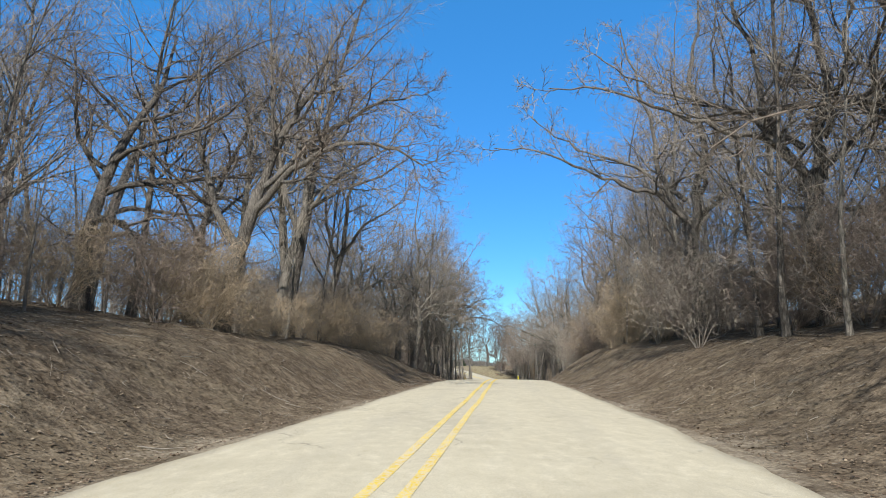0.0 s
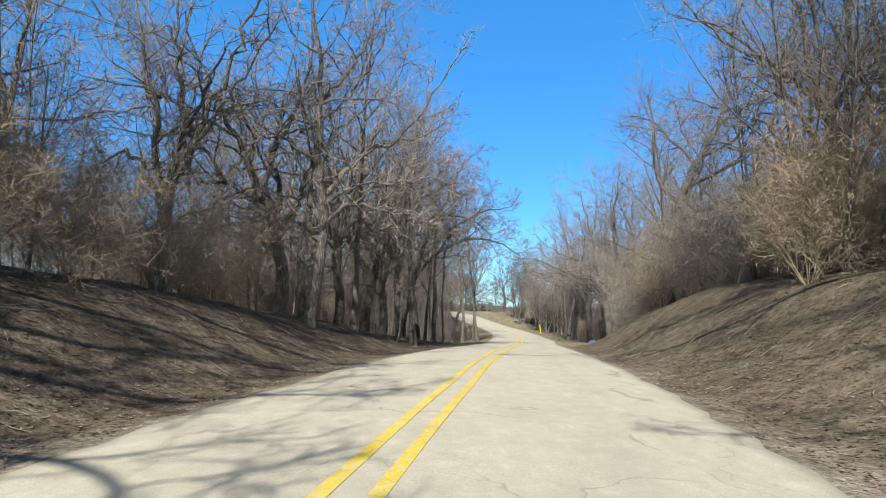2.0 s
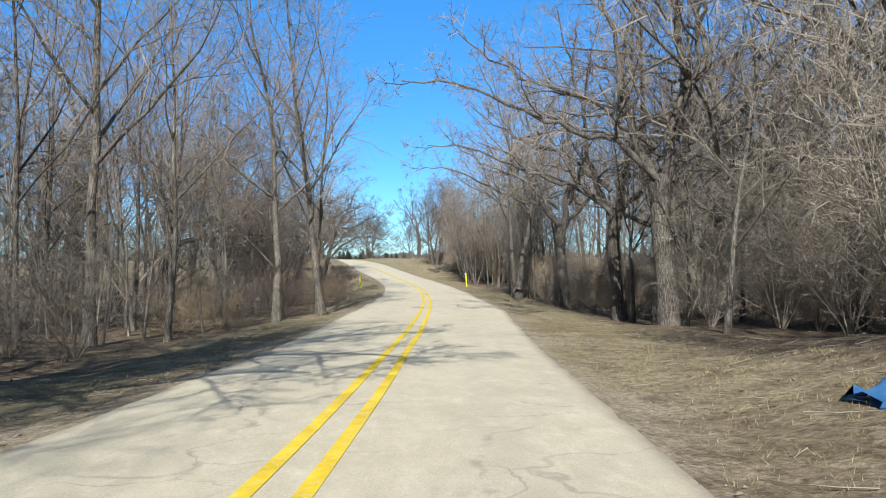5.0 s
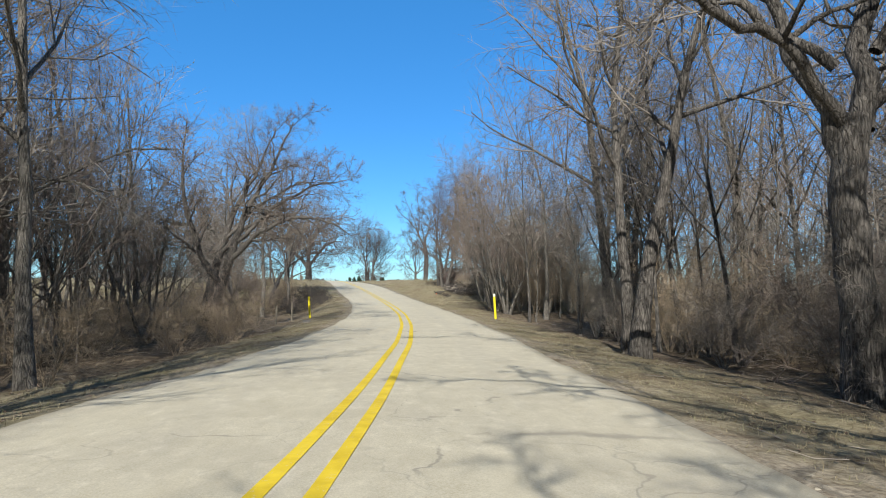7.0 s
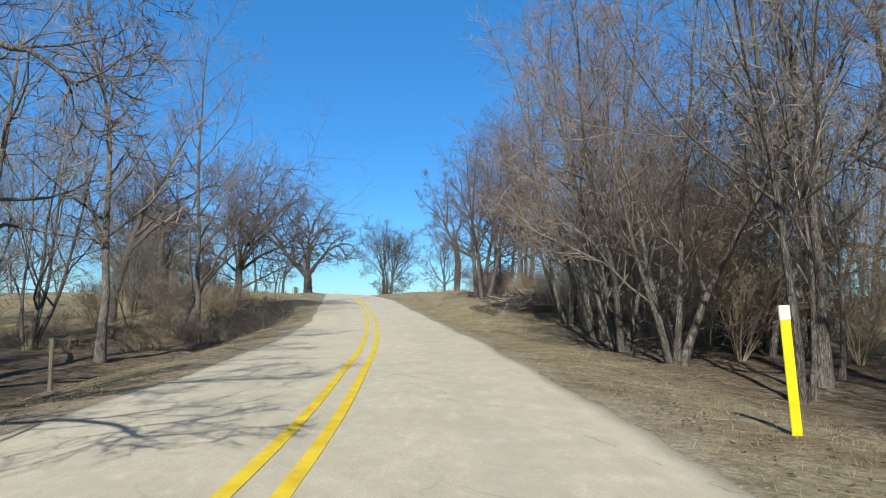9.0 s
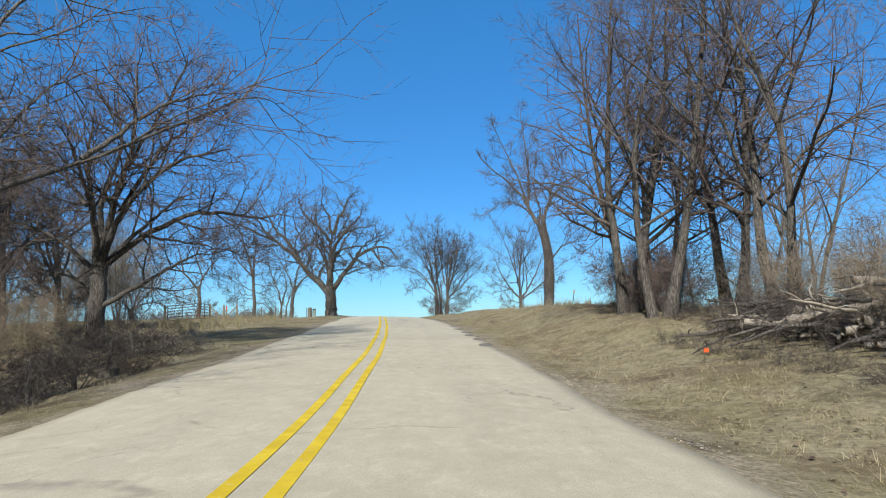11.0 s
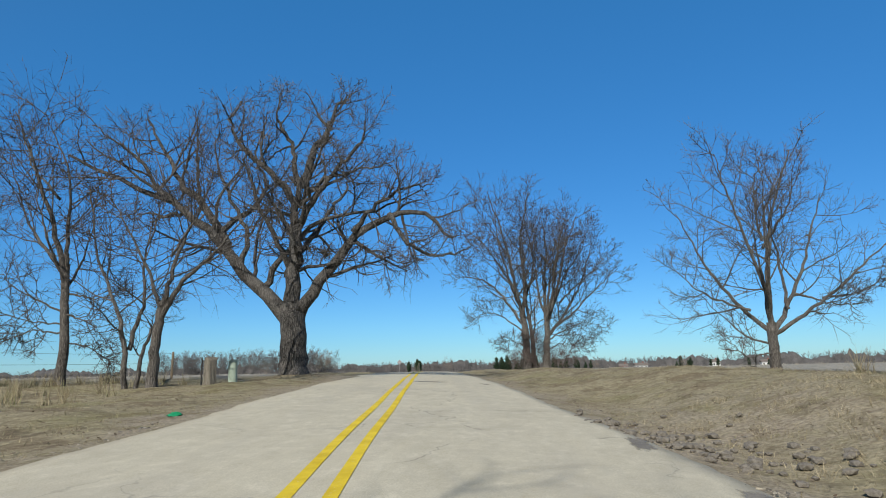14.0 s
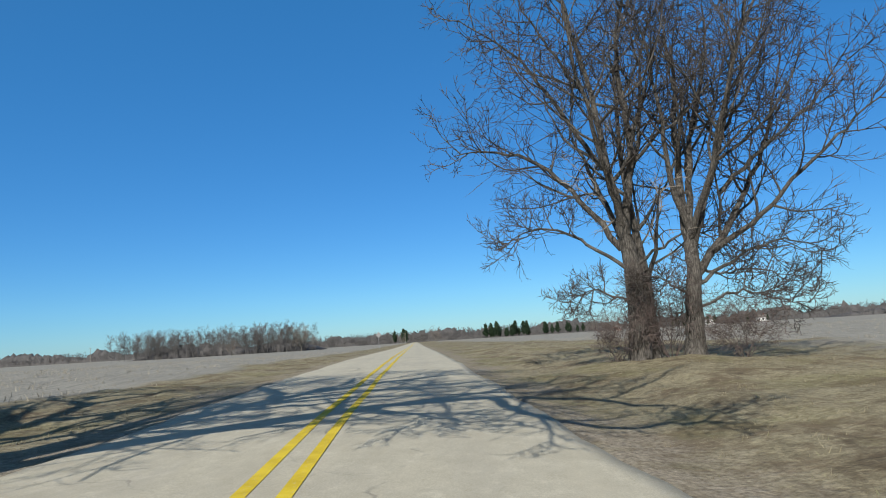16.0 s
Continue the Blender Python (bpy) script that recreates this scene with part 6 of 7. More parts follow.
field_gate((-17.56, 47.5), (-20.1, 48.1), 1.22, "pair of field gates")
field_gate((-17.5, 47.6), (-17.85, 50.1), 1.22, "pair of field gates")


def fence_post(x, y, h=1.25, r=0.065, lean=0.0, mat="post_wood", top="", name="fence_post"):
    label = "weathered round wooden fence post in dry grass" if mat == "post_wood" else "thin dark steel fence post"
    if top:
        label = "fence post with an orange-red marker sleeve"
    ob = thing(name, (x, y, on_ground(x, y, 0.15)), label, "fence post", "field fence posts")
    ob.matrix_basis = ob.matrix_basis @ pose(0, 0, 0, lean, lean * 0.6, 40 * x)
    part("post", rod((0, 0, 0), (0, 0, h + 0.15), r, 9, r * 0.9, r * 0.25), M[mat], ob)
    if top:
        part("sleeve", rod((0, 0, h - 0.2), (0, 0, h + 0.17), r * 1.15, 9, None, 0.008), M["orange"], ob, "orange-red plastic sleeve")
    return ob


FENCE = [(-20.3, 48.15), (-17.9, 50.3), (-16.55, 50.1), (-18.4, 54.0), (-17.45, 54.4), (-17.6, 60.4), (-17.2, 63.0)]
fence_post(*FENCE[0], 1.35, 0.09)
fence_post(*FENCE[1], 1.3, 0.09)
fence_post(*FENCE[2], 1.15, 0.045, top="orange")
fence_post(*FENCE[3], 1.2, 0.07, 3)
fence_post(*FENCE[4], 1.25, 0.07, -2)
for p in FENCE[5:]:
    fence_post(*p, 1.1, 0.05, 2)
fence_post(-21.0, 43.0, 1.15, 0.045)
for i, y in enumerate((36.5, 32.5, 28.5, 24.5)):
    fence_post(-16.3 + 0.25 * i, y, 1.05, 0.03, 3 - i, "dark_steel")


def brace(a, b, z0, z1):
    ob = thing("fence_brace", (*a, on_ground(*a)), "diagonal wooden fence brace", "fence brace", "fence braces")
    part("pole", rod((0, 0, z0), (b[0] - a[0], b[1] - a[1], z1 + on_ground(*b) - on_ground(*a)), 0.05, 8, 0.045), M["post_wood"], ob)


brace(FENCE[1], (-16.75, 50.2), 1.1, 0.0)
brace(FENCE[4], (-18.3, 53.8), 1.05, 0.05)


def wire(points, z):
    pts = np.array([(x, y, on_ground(x, y) + z + 0.012 * math.sin(i)) for i, (x, y) in enumerate(points)])
    ob = tagged(new("fence_wire", mesh_of("fence_wire", *tubes([(pts[None], np.full((1, len(pts)), 0.004), 4)]), M["dark_steel"])), "rusty strand of fence wire between posts", "fence wire", "fence wires")
    return ob


for z in (0.35, 0.7, 1.05):
    wire([FENCE[1], FENCE[2]] + FENCE[3:], z)
    wire([(-15.6, 24.5), (-15.8, 28.5), (-16.05, 32.5), (-16.3, 36.5), (-21.0, 43.0), FENCE[0]], z)

# thick cut post and the utility pedestal by the oak
stub = thing("gate_post", (-12.15, 56.9, on_ground(-12.15, 56.9, 0.1)), "thick split and weathered wooden gate post", "post")
bm = rod((0, 0, 0), (0, 0, 0.95), 0.2, 11, 0.18, 0.03)
r9 = random.Random(4)
for v in bm.verts:
    v.co.x += r9.uniform(-0.025, 0.025)
    v.co.y += r9.uniform(-0.025, 0.025)
    v.co.z += r9.uniform(-0.08, 0.05) if v.co.z > 0.5 else 0
part("post", bm, M["grey_wood"], stub)
part("steel_post", rod((-0.3, 0.05, 0), (-0.3, 0.05, 0.98), 0.022), M["dark_steel"], stub, "thin dark steel stake")
ped = thing("utility_pedestal", (-12.2, 58.5, on_ground(-12.2, 58.5, 0.05)), "pale green round utility pedestal in the grass", "utility pedestal")
part("body", rod((0, 0, 0), (0, 0, 0.74), 0.145, 20, None, 0.006), M["pedestal"], ped)
part("lid", rod((0, 0, 0.74), (0, 0, 0.83), 0.158, 20, 0.138, 0.012), M["pedestal"], ped)
part("band", rod((0, 0, 0.18), (0, 0, 0.2), 0.15, 20), M["pedestal"], ped)


def stake(x, y, h, r, mat, tip=None, lean=0.0, label="thin steel stake in the grass"):
    ob = thing("stake", (x, y, on_ground(x, y, 0.1)), label, "stake", "stakes on the rise")
    ob.matrix_basis = ob.matrix_basis @ pose(0, 0, 0, 0, lean, 0)
    part("shaft", rod((0, 0, 0), (0, 0, h + 0.1), r, 6), M[mat], ob)
    if tip:
        part("tag", box((0.1, 0.012, 0.17), (0, -r - 0.006, h + 0.02), 0.004), M[tip], ob, "small pale tag")


stake(7.75, 40.9, 1.0, 0.022, "dark_steel", "concrete", 9, "leaning dark stake with a small pale tag")
stake(5.3, 46.2, 1.1, 0.02, "dark_steel")
stake(6.3, 43.7, 0.9, 0.02, "steel", None, -2)
stake(9.6, 46.0, 0.8, 0.02, "dark_steel", None, 4)

# ribbon tied round the shaggy trunk, and its small dark box
tag = thing("trunk_ribbon", (6.67, 44.1, on_ground(6.67, 44.1) + 1.9), "small orange ribbon hanging on the vine-clad trunk", "ribbon")
part("strip", box((0.05, 0.012, 0.13), (-0.24, -0.22, 0.1), 0.003), M["orange"], tag)

# survey flag in front of the brush pile
flag = thing("survey_flag", (6.3, 14.4, on_ground(6.3, 14.4)), "small orange-red survey flag on a wire", "survey flag")
part("wire", rod((0, 0, -0.05), (0, 0, 0.26), 0.004, 5), M["dark_steel"], flag)
part("cloth", box((0.08, 0.006, 0.065), (0.04, 0, 0.22), 0), M["orange"], flag)


# ---- brush pile of broken, bleached logs ----
rp = random.Random(12)


def log(x, y, z, length, r, yaw, pitch, mat="deadwood", name="log", label="broken bleached log in a brush pile"):
    ob = thing(name, (x, y, on_ground(x, y) + z), label, "log", "brush pile logs")
    n = 9
    pts = [Vector((0, 0, 0))]
    d = Vector((math.cos(yaw) * math.cos(pitch), math.sin(yaw) * math.cos(pitch), math.sin(pitch)))
    for i in range(n):
        d = (d + Vector((rp.gauss(0, 0.06), rp.gauss(0, 0.06), rp.gauss(0, 0.05)))).normalized()
        pts.append(pts[-1] + d * length / n)
    rad = r * (1 - 0.45 * np.linspace(0, 1, n + 1)) * (1 + 0.08 * np.array([rp.gauss(0, 1) for _ in range(n + 1)]))
    rad[-1] *= 0.35
    part_mesh("stem", mesh_of("log", *tubes([(np.array(pts)[None], rad[None], 8)]), M[mat], True), ob)
    for k in (3, 5, 7):
        q = pts[k]
        e = Vector((rp.gauss(0, 1), rp.gauss(0, 1), abs(rp.gauss(0.4, 0.6)))).normalized() * length * rp.uniform(0.12, 0.3)
        mid = q + e * 0.5 + Vector((rp.gauss(0, 0.05), rp.gauss(0, 0.05), 0.03))
        p3 = np.array([q, mid, q + e])
        part_mesh("stub", mesh_of("stub", *tubes([(p3[None], np.array([[r * 0.4, r * 0.3, r * 0.12]]), 6)]), M[mat], True), ob)
    return ob


for i in range(80):
    yy = rp.uniform(11.2, 17.0)
    q = max(-1, min(1, rp.gauss(-0.1, 0.45)))
    xx = float(lane_x(yy) + edge_r(yy)) + 4.9 + 1.3 * q
    stout, pale_one = i % 6 == 0, rp.random() < 0.45 or i % 6 == 0
    top = 1.05 * (1 - 0.55 * abs(q)) * (1 - ((yy - 14.2) / 4.4) ** 2)
    log(xx, yy, rp.uniform(0.15, max(0.3, top)), rp.uniform(1.7, 2.6) if stout else rp.uniform(0.7, 1.5), rp.uniform(0.065, 0.1) if stout else rp.uniform(0.02, 0.05), rp.uniform(-0.9, 1.1) + (math.pi if i % 2 else 0), rp.uniform(-0.3, 0.14), "deadwood" if pale_one else "dark_bark", label="broken bleached log in a brush pile" if pale_one else "dark fallen branch in a brush pile")
heap = tree_meshes("heap", 203, 2.1, 0.02, stems=8, spread=1.1, limbs=7, f0=0.1, angle=50, limb=0.5, branches=4, twigs=4, sprays=1, wander=0.3, lift=-0.05, crown_mat="dark_twig", trunk_mat="dark_twig", bush=True)
# the smallest heaps, in front, stand in for dark brown weeds
for i in range(28):
    yy = 11.0 + i * 0.25
    plant("brush", heap, float(lane_x(yy) + edge_r(yy)) + (2.9, 4.4, 5.2, 6.2)[i % 4], yy, "tangled heap of dead branches, partly added, beside the trees", "brush", "brush heaps", turn=70 * i, size=0.2 if i % 4 == 0 else 0.5)

# russet thickets stand in for the bankside trees' low drooping twigs
for i, (bx, by, size) in enumerate(((7.6, 26.2, 1.0), (8.9, 27.6, 1.15), (8.4, 23.4, 0.9), (9.4, 30.0, 1.1))):
    plant("shrub", low, bx, by, "russet thicket standing in for the trees' drooping twigs", "shrub", group="thickets on the bank", turn=63 * i, size=size)
# small dark heaps added to deepen the shade under these trees
for i in range(12):
    yy = 18.0 + i * 0.9
    plant("brush", heap, float(lane_x(yy) + edge_r(yy)) + (4.6, 5.8, 7.0)[i % 3], yy, "tangled heap of dead branches, partly added, beside the trees", "brush", "brush heaps", turn=70 * i, size=0.3)
# dark brush added in the ditch to stand in for its shade
for i in range(30):
    yy = 7.0 + i * 0.48
    plant("brush", heap, float(lane_x(yy) + edge_l(yy)) - 1.9 - 0.9 * (i % 5), yy, "dark tangle of dead branches added for the ditch's shade", "brush", "brush in the ditch", turn=50 * i, size=0.5)

# low dark posts and wire beside the ditch on the western side
DITCH = []
for i in range(7):
    yy = 8.6 + i * 1.7
    xx = float(lane_x(yy) + edge_l(yy)) - 2.0 - 0.14 * i
    DITCH.append((xx, yy))
    ob = thing("fence_post", (xx, yy, on_ground(xx, yy, 0.15)), "dark weathered wooden post beside the ditch", "post", "ditch posts")
    part("post", rod((0, 0, 0), (0.05 * (i % 3) - 0.04, 0.03 * (i % 3), 0.78 + 0.1 * (i % 2)), 0.05, 8, 0.043, 0.012), M["dark_bark"], ob)
for z in (0.4, 0.75):
    wire(DITCH, z)

# old post-and-wire fence in the dip behind the culvert
DIP = [(-6.8, -9.3), (-5.8, -9.0), (-4.9, -8.6), (-4.0, -8.2), (-3.2, -7.8)]
for i, (xx, yy) in enumerate(DIP):
    ob = thing("fence_post", (xx, yy, on_ground(xx, yy, 0.15)), "thin dark wooden fence post in the dip", "fence post", "posts in the dip")
    part("post", rod((0, 0, 0), (0.03 * (i % 2), 0, 1.15), 0.045, 8, 0.04, 0.01), M["grey_wood"], ob)
for z in (0.35, 0.65, 0.95):
    wire(DIP, z)
stone = thing("stone_block", (float(lane_x(17.0) + edge_l(17.0)) - 2.6, 17.0, on_ground(float(lane_x(17.0) + edge_l(17.0)) - 2.6, 17.0, 0.05)), "pale rough stone block in the grass", "stone")
part("block", box((0.34, 0.3, 0.3), (0, 0, 0.12), 0.05), M["stone"], stone)

# crumpled blue sheet at the wood's edge, green scrap on the verge, pale scrap by the field
def crumple(name, x, y, size, mat, seed, label, category, lift=0.1):
    rng2 = np.random.default_rng(seed)
    n = 7
    u, v = np.meshgrid(np.linspace(-0.5, 0.5, n), np.linspace(-0.5, 0.5, n), indexing="ij")
    px, py = u * size[0] + rng2.normal(0, 0.06, u.shape) * size[0], v * size[1] + rng2.normal(0, 0.06, u.shape) * size[1]
    pz = size[2] * (rng2.random(u.shape) * 0.6 + 0.8 * (1 - (2 * np.hypot(u, v)) ** 2).clip(0, 1))
    top = np.stack([px, py, pz + 0.01], -1).reshape(-1, 3)
    bot = top * np.array([0.96, 0.96, 0.2])
    f = grid_faces(n, n)
    me = mesh_of(name, np.concatenate([top, bot]), np.concatenate([f, f[:, ::-1] + n * n]), mat, False)
    ob = new(name, me)
    ob.matrix_basis = pose(x, y, on_ground(x, y, 0.02), 0, 0, 40 * seed)
    return tagged(ob, label, category)


crumple("plastic_sheet", 3.9, -62.6, (0.75, 0.5, 0.16), M["blue"], 2, "crumpled blue plastic sheet at the wood's edge", "plastic sheet")
crumple("litter", -7.6, 47.6, (0.3, 0.22, 0.06), M["green_litter"], 3, "crushed green plastic litter on the grass", "litter")

# broken road edge: a spill of rubble
rr2 = random.Random(6)
RUBBLE = []
for k in range(4):
    bm = bmesh.new()
    bmesh.ops.create_icosphere(bm, subdivisions=1, radius=0.5)
    for v in bm.verts:
        v.co *= rr2.uniform(0.7, 1.15)
        v.co.z *= 0.55
    me = bpy.data.meshes.new("rubble")
    bm.to_mesh(me)
    bm.free()
    me.materials.append(M["stone"])
    RUBBLE.append(me)
for i in range(150):
    yy = rr2.gauss(46.4, 1.5)
    xx = float(lane_x(yy) + edge_r(yy)) + abs(rr2.gauss(0.6, 0.55)) - 0.2 * (yy - 46.4)
    ob = new("stone", rr2.choice(RUBBLE))
    sz = rr2.uniform(0.05, 0.18)
    ob.matrix_basis = pose(xx, yy, on_ground(xx, yy) + 0.2 * sz, 0, 0, rr2.uniform(0, 360)) @ Matrix.Scale(sz, 4)
    tagged(ob, "broken grey stone spilled at the road's edge", "stone", "rubble at the road's edge")

# ---- the far side of the fields ----
def back_of_sign(x, y):
    ob = thing("road_sign", (x, y, on_ground(x, y)), "diamond road sign seen from its grey back", "road sign")
    part("post", box((0.06, 0.06, 2.6), (0, 0, 1.3), 0.006), M["steel"], ob)
    part("panel", box((0.75, 0.02, 0.75), (0, 0.04, 0), 0.01, pose(0, 0, 2.5, 0, 45, 0)), M["steel"], ob, "bare aluminium back of a diamond panel")


back_of_sign(float(lane_x(170)) - 6.5, 170.0)


def pine(name, seed, h):
    rng3 = np.random.default_rng(seed)
    n = 520
    f = rng3.random(n) * 0.97
    a = rng3.random(n) * 6.28
    lobes = 0.72 + 0.3 * np.sin(2 * a + seed) * np.sin(9 * f + seed) + 0.22 * np.sin(23 * f + 3 * a + seed)
    reach = (np.sqrt(np.clip(1 - f, 0, 1)) * np.clip(f * 5, 0.3, 1) * h * 0.3 + 0.25) * lobes * (0.55 + 0.6 * rng3.random(n))
    p = np.stack([0 * f, 0 * f, 0.12 * h + f * h * 0.86], -1)
    q = p + np.stack([np.cos(a) * reach, np.sin(a) * reach, 0.12 * reach + rng3.normal(0, 0.25, n)], -1)
    side = np.stack([-np.sin(a), np.cos(a), 0 * a], -1) * (0.28 * reach + 0.15)[:, None]
    m = p * 0.35 + q * 0.65 + UP * 0.25
    co = np.stack([p * 0.6 + q * 0.4, m + side, q, m - side, m - UP * 0.6], 1)
    k = np.arange(n)[:, None] * 5
    tri = np.concatenate([k + [0, 1, 2], k + [0, 2, 3], k + [0, 4, 1], k + [1, 4, 2], k + [2, 4, 3], k + [3, 4, 0]])
    return mesh_of(name, co.reshape(-1, 3), tri, M["needles"])


pines = [pine("pine_crown", 5 + i, 10.5 + i) for i in range(4)]
pine_trunk = mesh_of("pine_trunk", *tubes([(np.array([[[0, 0, -0.2], [0, 0, 6], [0, 0, 12]]], dtype=float), np.array([[0.25, 0.16, 0.04]]), 7)]), M["bark"], True)


def plant_pine(x, y, size, i):
    ob = new("pine_tree")
    ob.matrix_basis = pose(x, y, on_ground(x, y), 0, 0, 70 * i) @ Matrix.Scale(size, 4)
    tagged(ob, "dark green pine at the far edge of the fields", "tree", "distant pines")
    part_mesh("trunk", pine_trunk, ob)
    part_mesh("crown", pines[i % 4], ob)


FAR = random.Random(31)
for i, (x, y, sz) in enumerate([(-112, 560, 0.95), (-106, 565, 1.05), (-103, 560, 0.85)]):
    plant_pine(x, y, sz, i)
for i in range(32):
    plant_pine((-41 + 34 * FAR.random()) if i % 3 else FAR.uniform(-8, 36), 530 + FAR.uniform(-12, 40), FAR.uniform(0.5, 0.95), i)
for i in range(8):
    plant_pine(84 + FAR.uniform(0, 60), 480 + FAR.uniform(-5, 25), FAR.uniform(0.4, 0.65), i)


def house(x, y, w, d, h, turn, wall_mat, label):
    ob = thing("house", (x, y, on_ground(x, y)), label, "house", "distant houses", turn=turn)
    part("wall", box((w, d, h), (0, 0, h / 2), 0.02), M[wall_mat], ob)
    bm = bmesh.new()
    e, t = 0.5, h + d * 0.32
    vs = [bm.verts.new(v) for v in ((-w / 2 - e, -d / 2 - e, h - 0.15), (w / 2 + e, -d / 2 - e, h - 0.15), (w / 2 + e, d / 2 + e, h - 0.15), (-w / 2 - e, d / 2 + e, h - 0.15), (-w / 2 - e, 0, t), (w / 2 + e, 0, t))]
    for f in ((0, 1, 5, 4), (2, 3, 4, 5), (1, 2, 5), (3, 0, 4), (3, 2, 1, 0)):
        bm.faces.new([vs[i] for i in f])
    roof = part("roof", bm, M["roof"], ob)
    part("chimney", box((0.8, 0.8, 1.4), (w * 0.2, 0.3, t + 0.2), 0.03), M["red_barn"], roof)
    for i in range(3):
        win = part("window", box((1.3, 0.12, 1.5), (-w / 3 + i * w / 3, -d / 2 - 0.02, h * 0.55), 0.02), M["white_paint"], ob)
        part("pane", box((1.05, 0.04, 1.25), (-w / 3 + i * w / 3, -d / 2 - 0.09, h * 0.55), 0.0), M["glass"], win)
    return ob


house(70, 540, 9, 6, 2.6, 8, "white_paint", "low white house with a brown roof beyond the field")
house(58, 545, 6, 5, 2.4, -5, "red_barn", "low red-brown shed beyond the field")
house(128, 560, 6, 6, 4.0, 12, "white_paint", "two-storey white farmhouse among distant trees")
house(170, 575, 8, 6, 3.2, 0, "white_paint", "white farmhouse among distant trees")


def far_woods(name, seed, spots, h0, h1, thick, mats, label, stems=7, levels=(6, 3, 2)):
    """Bare trees too far off to tell apart: a stem and sprays of branches each, as one mesh."""
    rng4 = np.random.default_rng(seed)
    n = len(spots)
    base = np.array([(x, y, on_ground(x, y)) for x, y in spots])
    h = h0 + (h1 - h0) * rng4.random(n)
    tr = grow(rng4, base, np.tile(UP, (n, 1)) + rng4.normal(0, 0.06, (n, 3)), h, 0.012 * h, 0.25, 3, 0.05, 0.02)
    p, d, ln, rr = sprout(rng4, tr, stems, 0.15, 45, 0.42, 0.6)
    b = grow(rng4, p, d, ln, np.maximum(rr, thick), 0.5, 2, 0.12, 0.08)
    fine, last = [], b
    for count in levels:
        p, d, ln, rr = sprout(rng4, last, count, 0.1, 42, 0.7, 0.6)
        last = grow(rng4, p, d, ln, np.full(len(ln), thick * 0.6), 0.4, 1, 0.1, 0.06)
        fine.append((last[0], last[1]))
    me = crown_mesh(name, [(tr[0], tr[1], 4)], [(b[0], b[1], 3)], fine, (M[mats[0]], M[mats[1]]), rng4)
    return tagged(new(name, me), label, "woods", kind="stuff")


def strip(rng5, n, x0, x1, y0, y1):
    return [(rng5.uniform(x0, x1), rng5.uniform(y0, y1)) for _ in range(n)]


def beside(rng5, n, y0, y1, s0, s1):
    out = []
    for _ in range(n):
        y = rng5.uniform(y0, y1)
        out.append((float(lane_x(y)) + rng5.uniform(s0, s1), y))
    return out


rw = random.Random(3)
far_woods("woodland", 1, beside(rw, 290, -150, 2, -80, -24) + beside(rw, 240, -150, -8, 26, 80) + beside(rw, 36, -40, -8, -30, -12) + beside(rw, 60, -48, -12, 13, 34) + beside(rw, 150, -40, 40, 40, 85) + beside(rw, 90, -25, 45, 42, 62) + beside(rw, 60, -20, 70, 70, 115), 9, 15, 0.016, ("bark", "grey_twig"), "dense grey bare woodland deep behind the road", 7)
far_woods("undergrowth", 2, beside(rw, 260, -130, -16, -45, -9) + beside(rw, 160, -105, -62, -32, -8) + beside(rw, 230, -130, -18, 10, 45) + beside(rw, 250, -54, -14, 10, 34) + beside(rw, 50, -56, -22, -26, -9) + beside(rw, 200, -34, 42, 36, 60) + beside(rw, 40, 12, 26, 9.5, 22), 2.0, 4.5, 0.007, ("twig", "twig"), "dense brown leafless undergrowth in the woods", 6, (5, 3, 2))


def wood_edge(name, seed, x0, x1, y, h, step_m, label):
    """The solid lower mass of a wood seen from far off: a lumpy bank of branches with an uneven top."""
    rng6 = np.random.default_rng(seed)
    xs = np.arange(x0, x1, step_m)
    n = len(xs)
    knots = max(6, int((x1 - x0) / 16))
    slow = np.interp(xs, np.linspace(x0, x1, knots), rng6.uniform(0.35, 1.15, knots))
    top = h * slow * (0.8 + 0.35 * rng6.random(n))
    top = top * np.clip(np.minimum(xs - x0, x1 - xs) / 14, 0.08, 1)
    base = ground_z(xs, np.full(n, y))
    rows_ = []
    for k, (dy, f) in enumerate(((-5, -0.1), (-4.4, 0.45), (-2.5, 0.85), (0, 1.0), (4, 0.9), (6, -0.1))):
        jit = rng6.normal(0, 0.8, n)
        rows_.append(np.stack([xs + rng6.normal(0, 0.25 * step_m, n), y + dy + jit, base + top * f * (1 + 0.1 * rng6.normal(0, 1, n))], -1))
    me = mesh_of(name, np.stack(rows_, 0).reshape(-1, 3), grid_faces(6, n), M["far_canopy"])
    return tagged(new(name, me), label, "woods", kind="stuff")


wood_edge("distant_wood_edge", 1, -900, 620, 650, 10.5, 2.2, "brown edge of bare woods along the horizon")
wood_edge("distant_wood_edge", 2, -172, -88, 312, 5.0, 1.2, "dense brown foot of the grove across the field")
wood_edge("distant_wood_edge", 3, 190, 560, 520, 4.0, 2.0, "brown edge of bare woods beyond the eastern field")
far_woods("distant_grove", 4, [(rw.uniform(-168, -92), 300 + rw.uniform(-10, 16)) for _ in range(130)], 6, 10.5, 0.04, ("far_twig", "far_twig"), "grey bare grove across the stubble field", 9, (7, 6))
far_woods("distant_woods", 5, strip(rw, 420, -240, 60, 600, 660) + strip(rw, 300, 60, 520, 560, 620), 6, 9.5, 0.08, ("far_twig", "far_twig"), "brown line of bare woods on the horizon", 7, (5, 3))
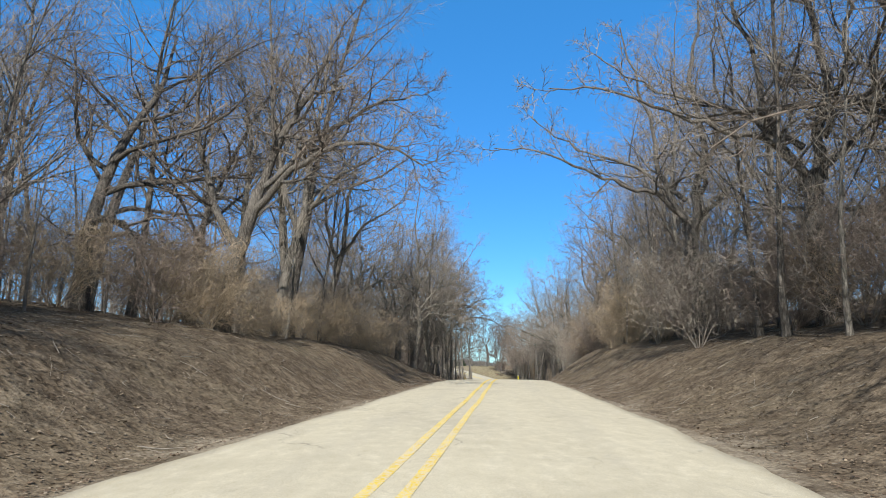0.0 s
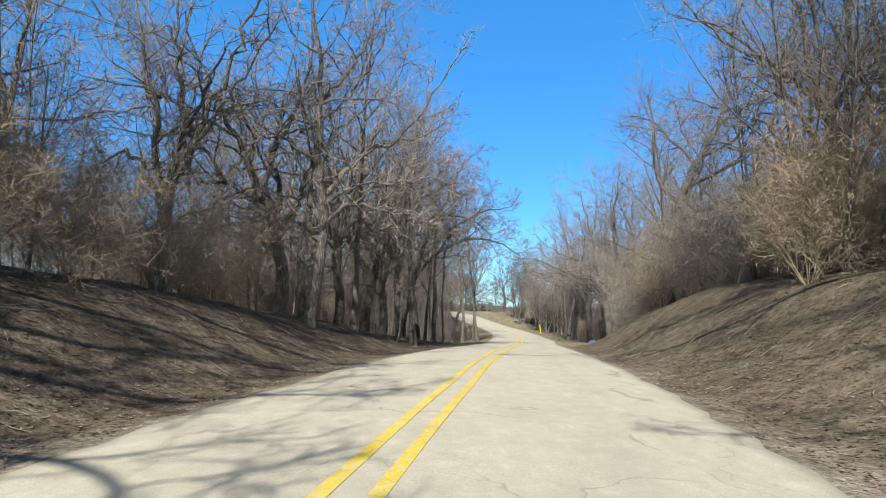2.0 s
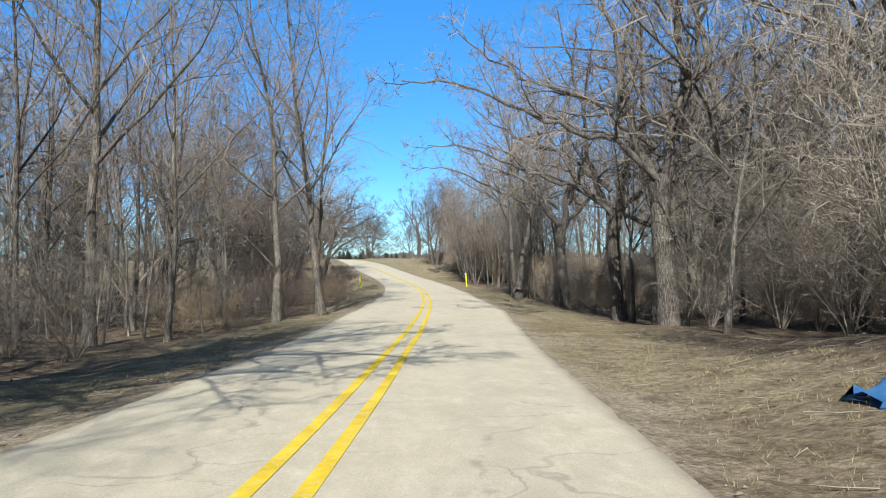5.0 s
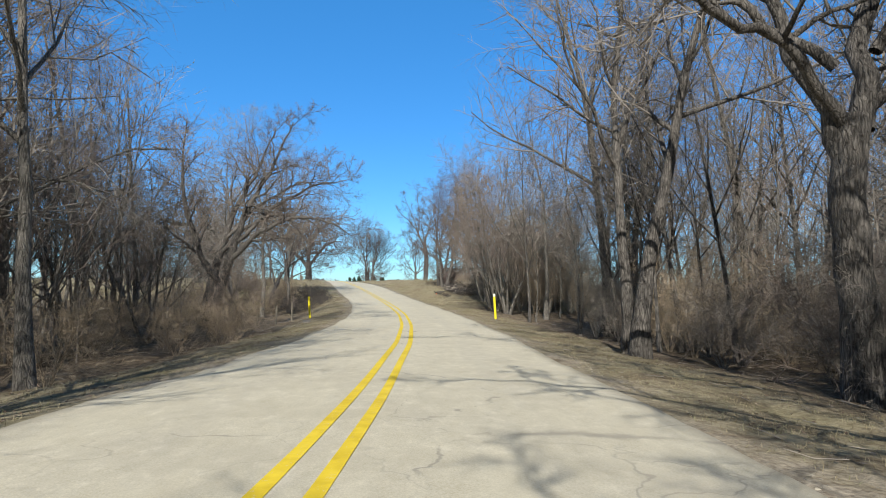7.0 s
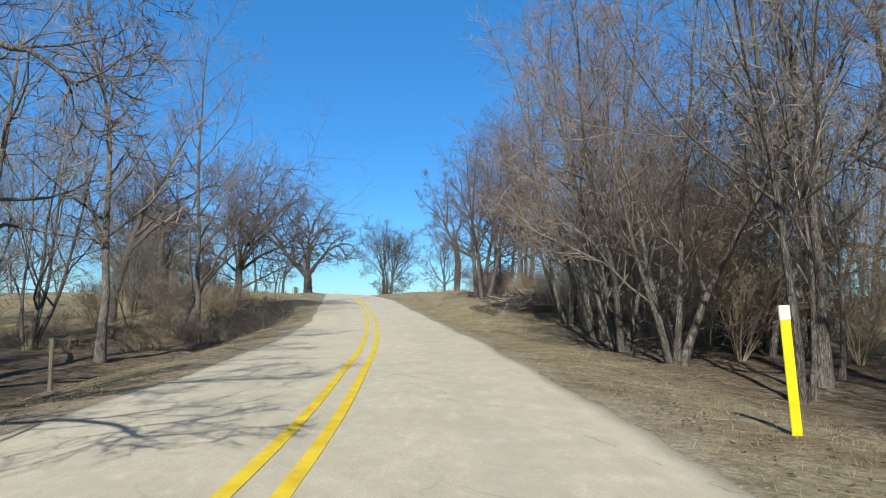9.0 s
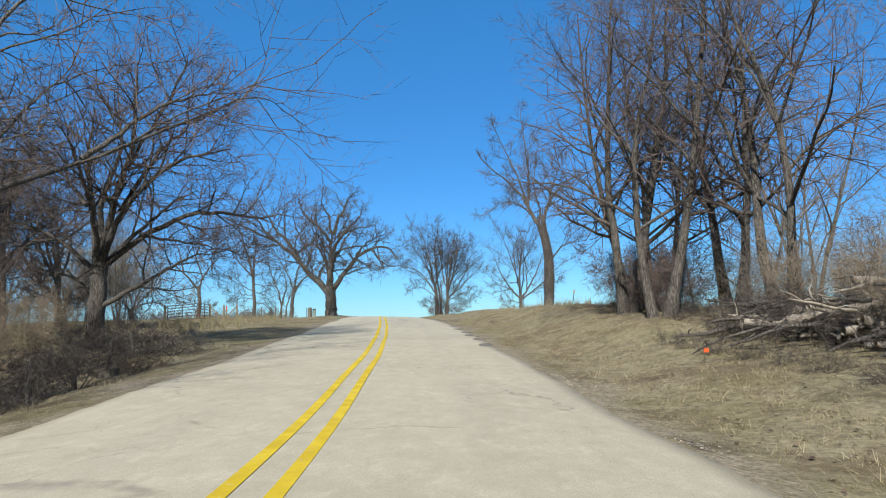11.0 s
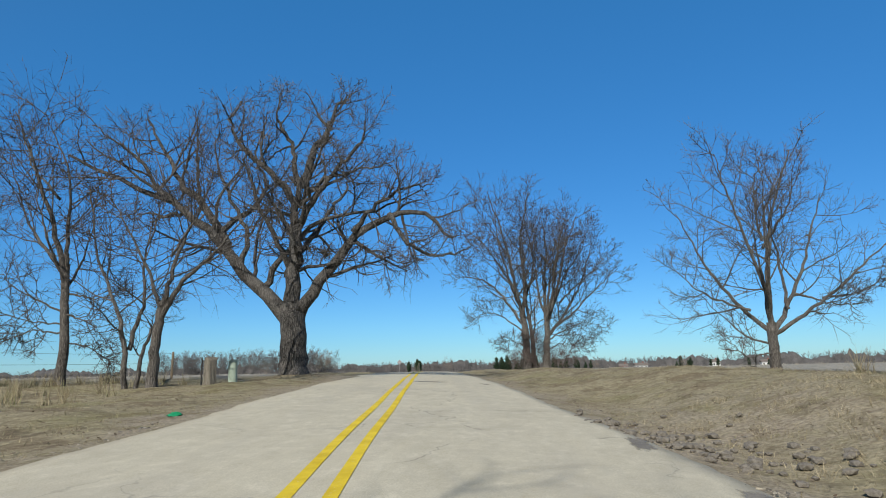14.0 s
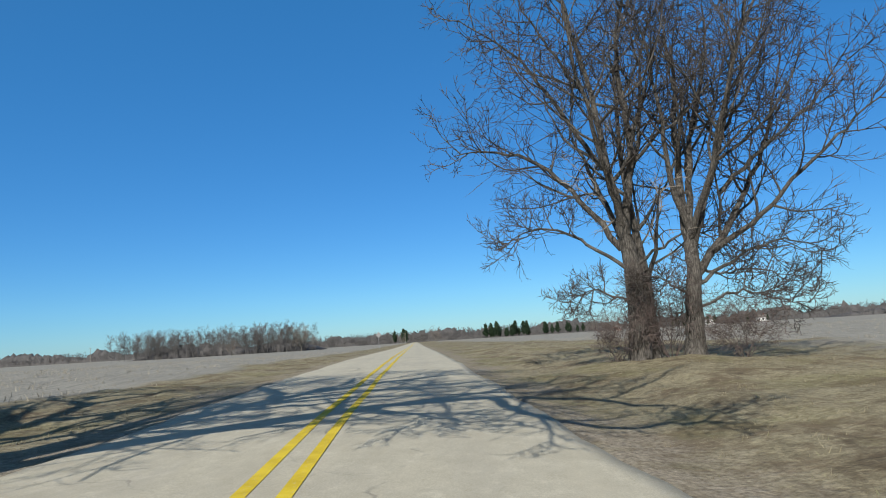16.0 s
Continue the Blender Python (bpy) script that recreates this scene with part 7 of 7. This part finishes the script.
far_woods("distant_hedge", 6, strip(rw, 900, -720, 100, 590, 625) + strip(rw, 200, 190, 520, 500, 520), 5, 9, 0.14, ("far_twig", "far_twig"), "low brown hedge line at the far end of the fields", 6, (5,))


def field_pole(x, y):
    ob = thing("utility_pole", (x, y, on_ground(x, y)), "thin wooden utility pole across the field", "utility pole", "field poles")
    part("pole", rod((0, 0, -0.3), (0, 0, 7.2), 0.13, 8, 0.09), M["concrete"], ob)
    part("crossarm", box((1.6, 0.1, 0.1), (0, 0, 6.7), 0.01), M["post_wood"], ob)


field_pole(-205, 330)
field_pole(-150, 335)
field_pole(-88, 480)

plant("field_tree", round_tree, -93.0, 298.0, "round bare tree at the end of the grove", group="distant field trees", size=1.9)
for sx, yy, sz in ((9.0, 330, 0.75), (-52.0, 230, 0.5), (-7.5, 420, 0.6), (75, 330, 0.55), (120, 350, 0.6)):
    plant("field_tree", KINDS["cluster"][0], float(lane_x(yy)) + sx, yy, "rounded bare tree far down the road", group="distant field trees", size=sz)


def build_crumbs():
    """Broken asphalt and gravel along the worn edges of the road."""
    rng7 = np.random.default_rng(12)
    y = np.concatenate([rng7.uniform(6, 44, 4200), rng7.uniform(-125, 6, 2600), rng7.uniform(6, 58, 900), rng7.uniform(-125, 6, 1400)])
    right = np.arange(len(y)) < 6800
    off = rng7.exponential(0.2, len(y)) - 0.06
    x = lane_x(y) + np.where(right, edge_r(y) + off, edge_l(y) - off)
    z = np.where(off < 0.04, road_top(x, y), ground_z(x, y) + 0.01)
    n = len(y)
    r = ((0.006 + 0.02 * rng7.random(n) ** 2) * np.clip(0.5 + 0.9 * np.sin(0.8 * y) * np.sin(0.23 * y + 1) + 0.4 * np.sin(2.9 * y), 0.25, 1.2))[:, None]
    c = np.stack([x, y, z], -1)
    co = np.stack([c + np.stack([rng7.normal(0, 1, n), rng7.normal(0, 1, n), 0.2 * rng7.random(n)], -1) * r for _ in range(3)] + [c + np.stack([0 * y, 0 * y, 0.8 + 0 * y], -1) * r], 1)
    k = np.arange(n)[:, None] * 4
    me = mesh_of("edge_gravel", co.reshape(-1, 3), [np.concatenate([k + [0, 1, 3], k + [1, 2, 3], k + [2, 0, 3]])], M["crumbs"])
    return tagged(new("edge_gravel", me), "grey gravel and asphalt crumbs along the road's edge", "gravel", kind="stuff")


build_crumbs()
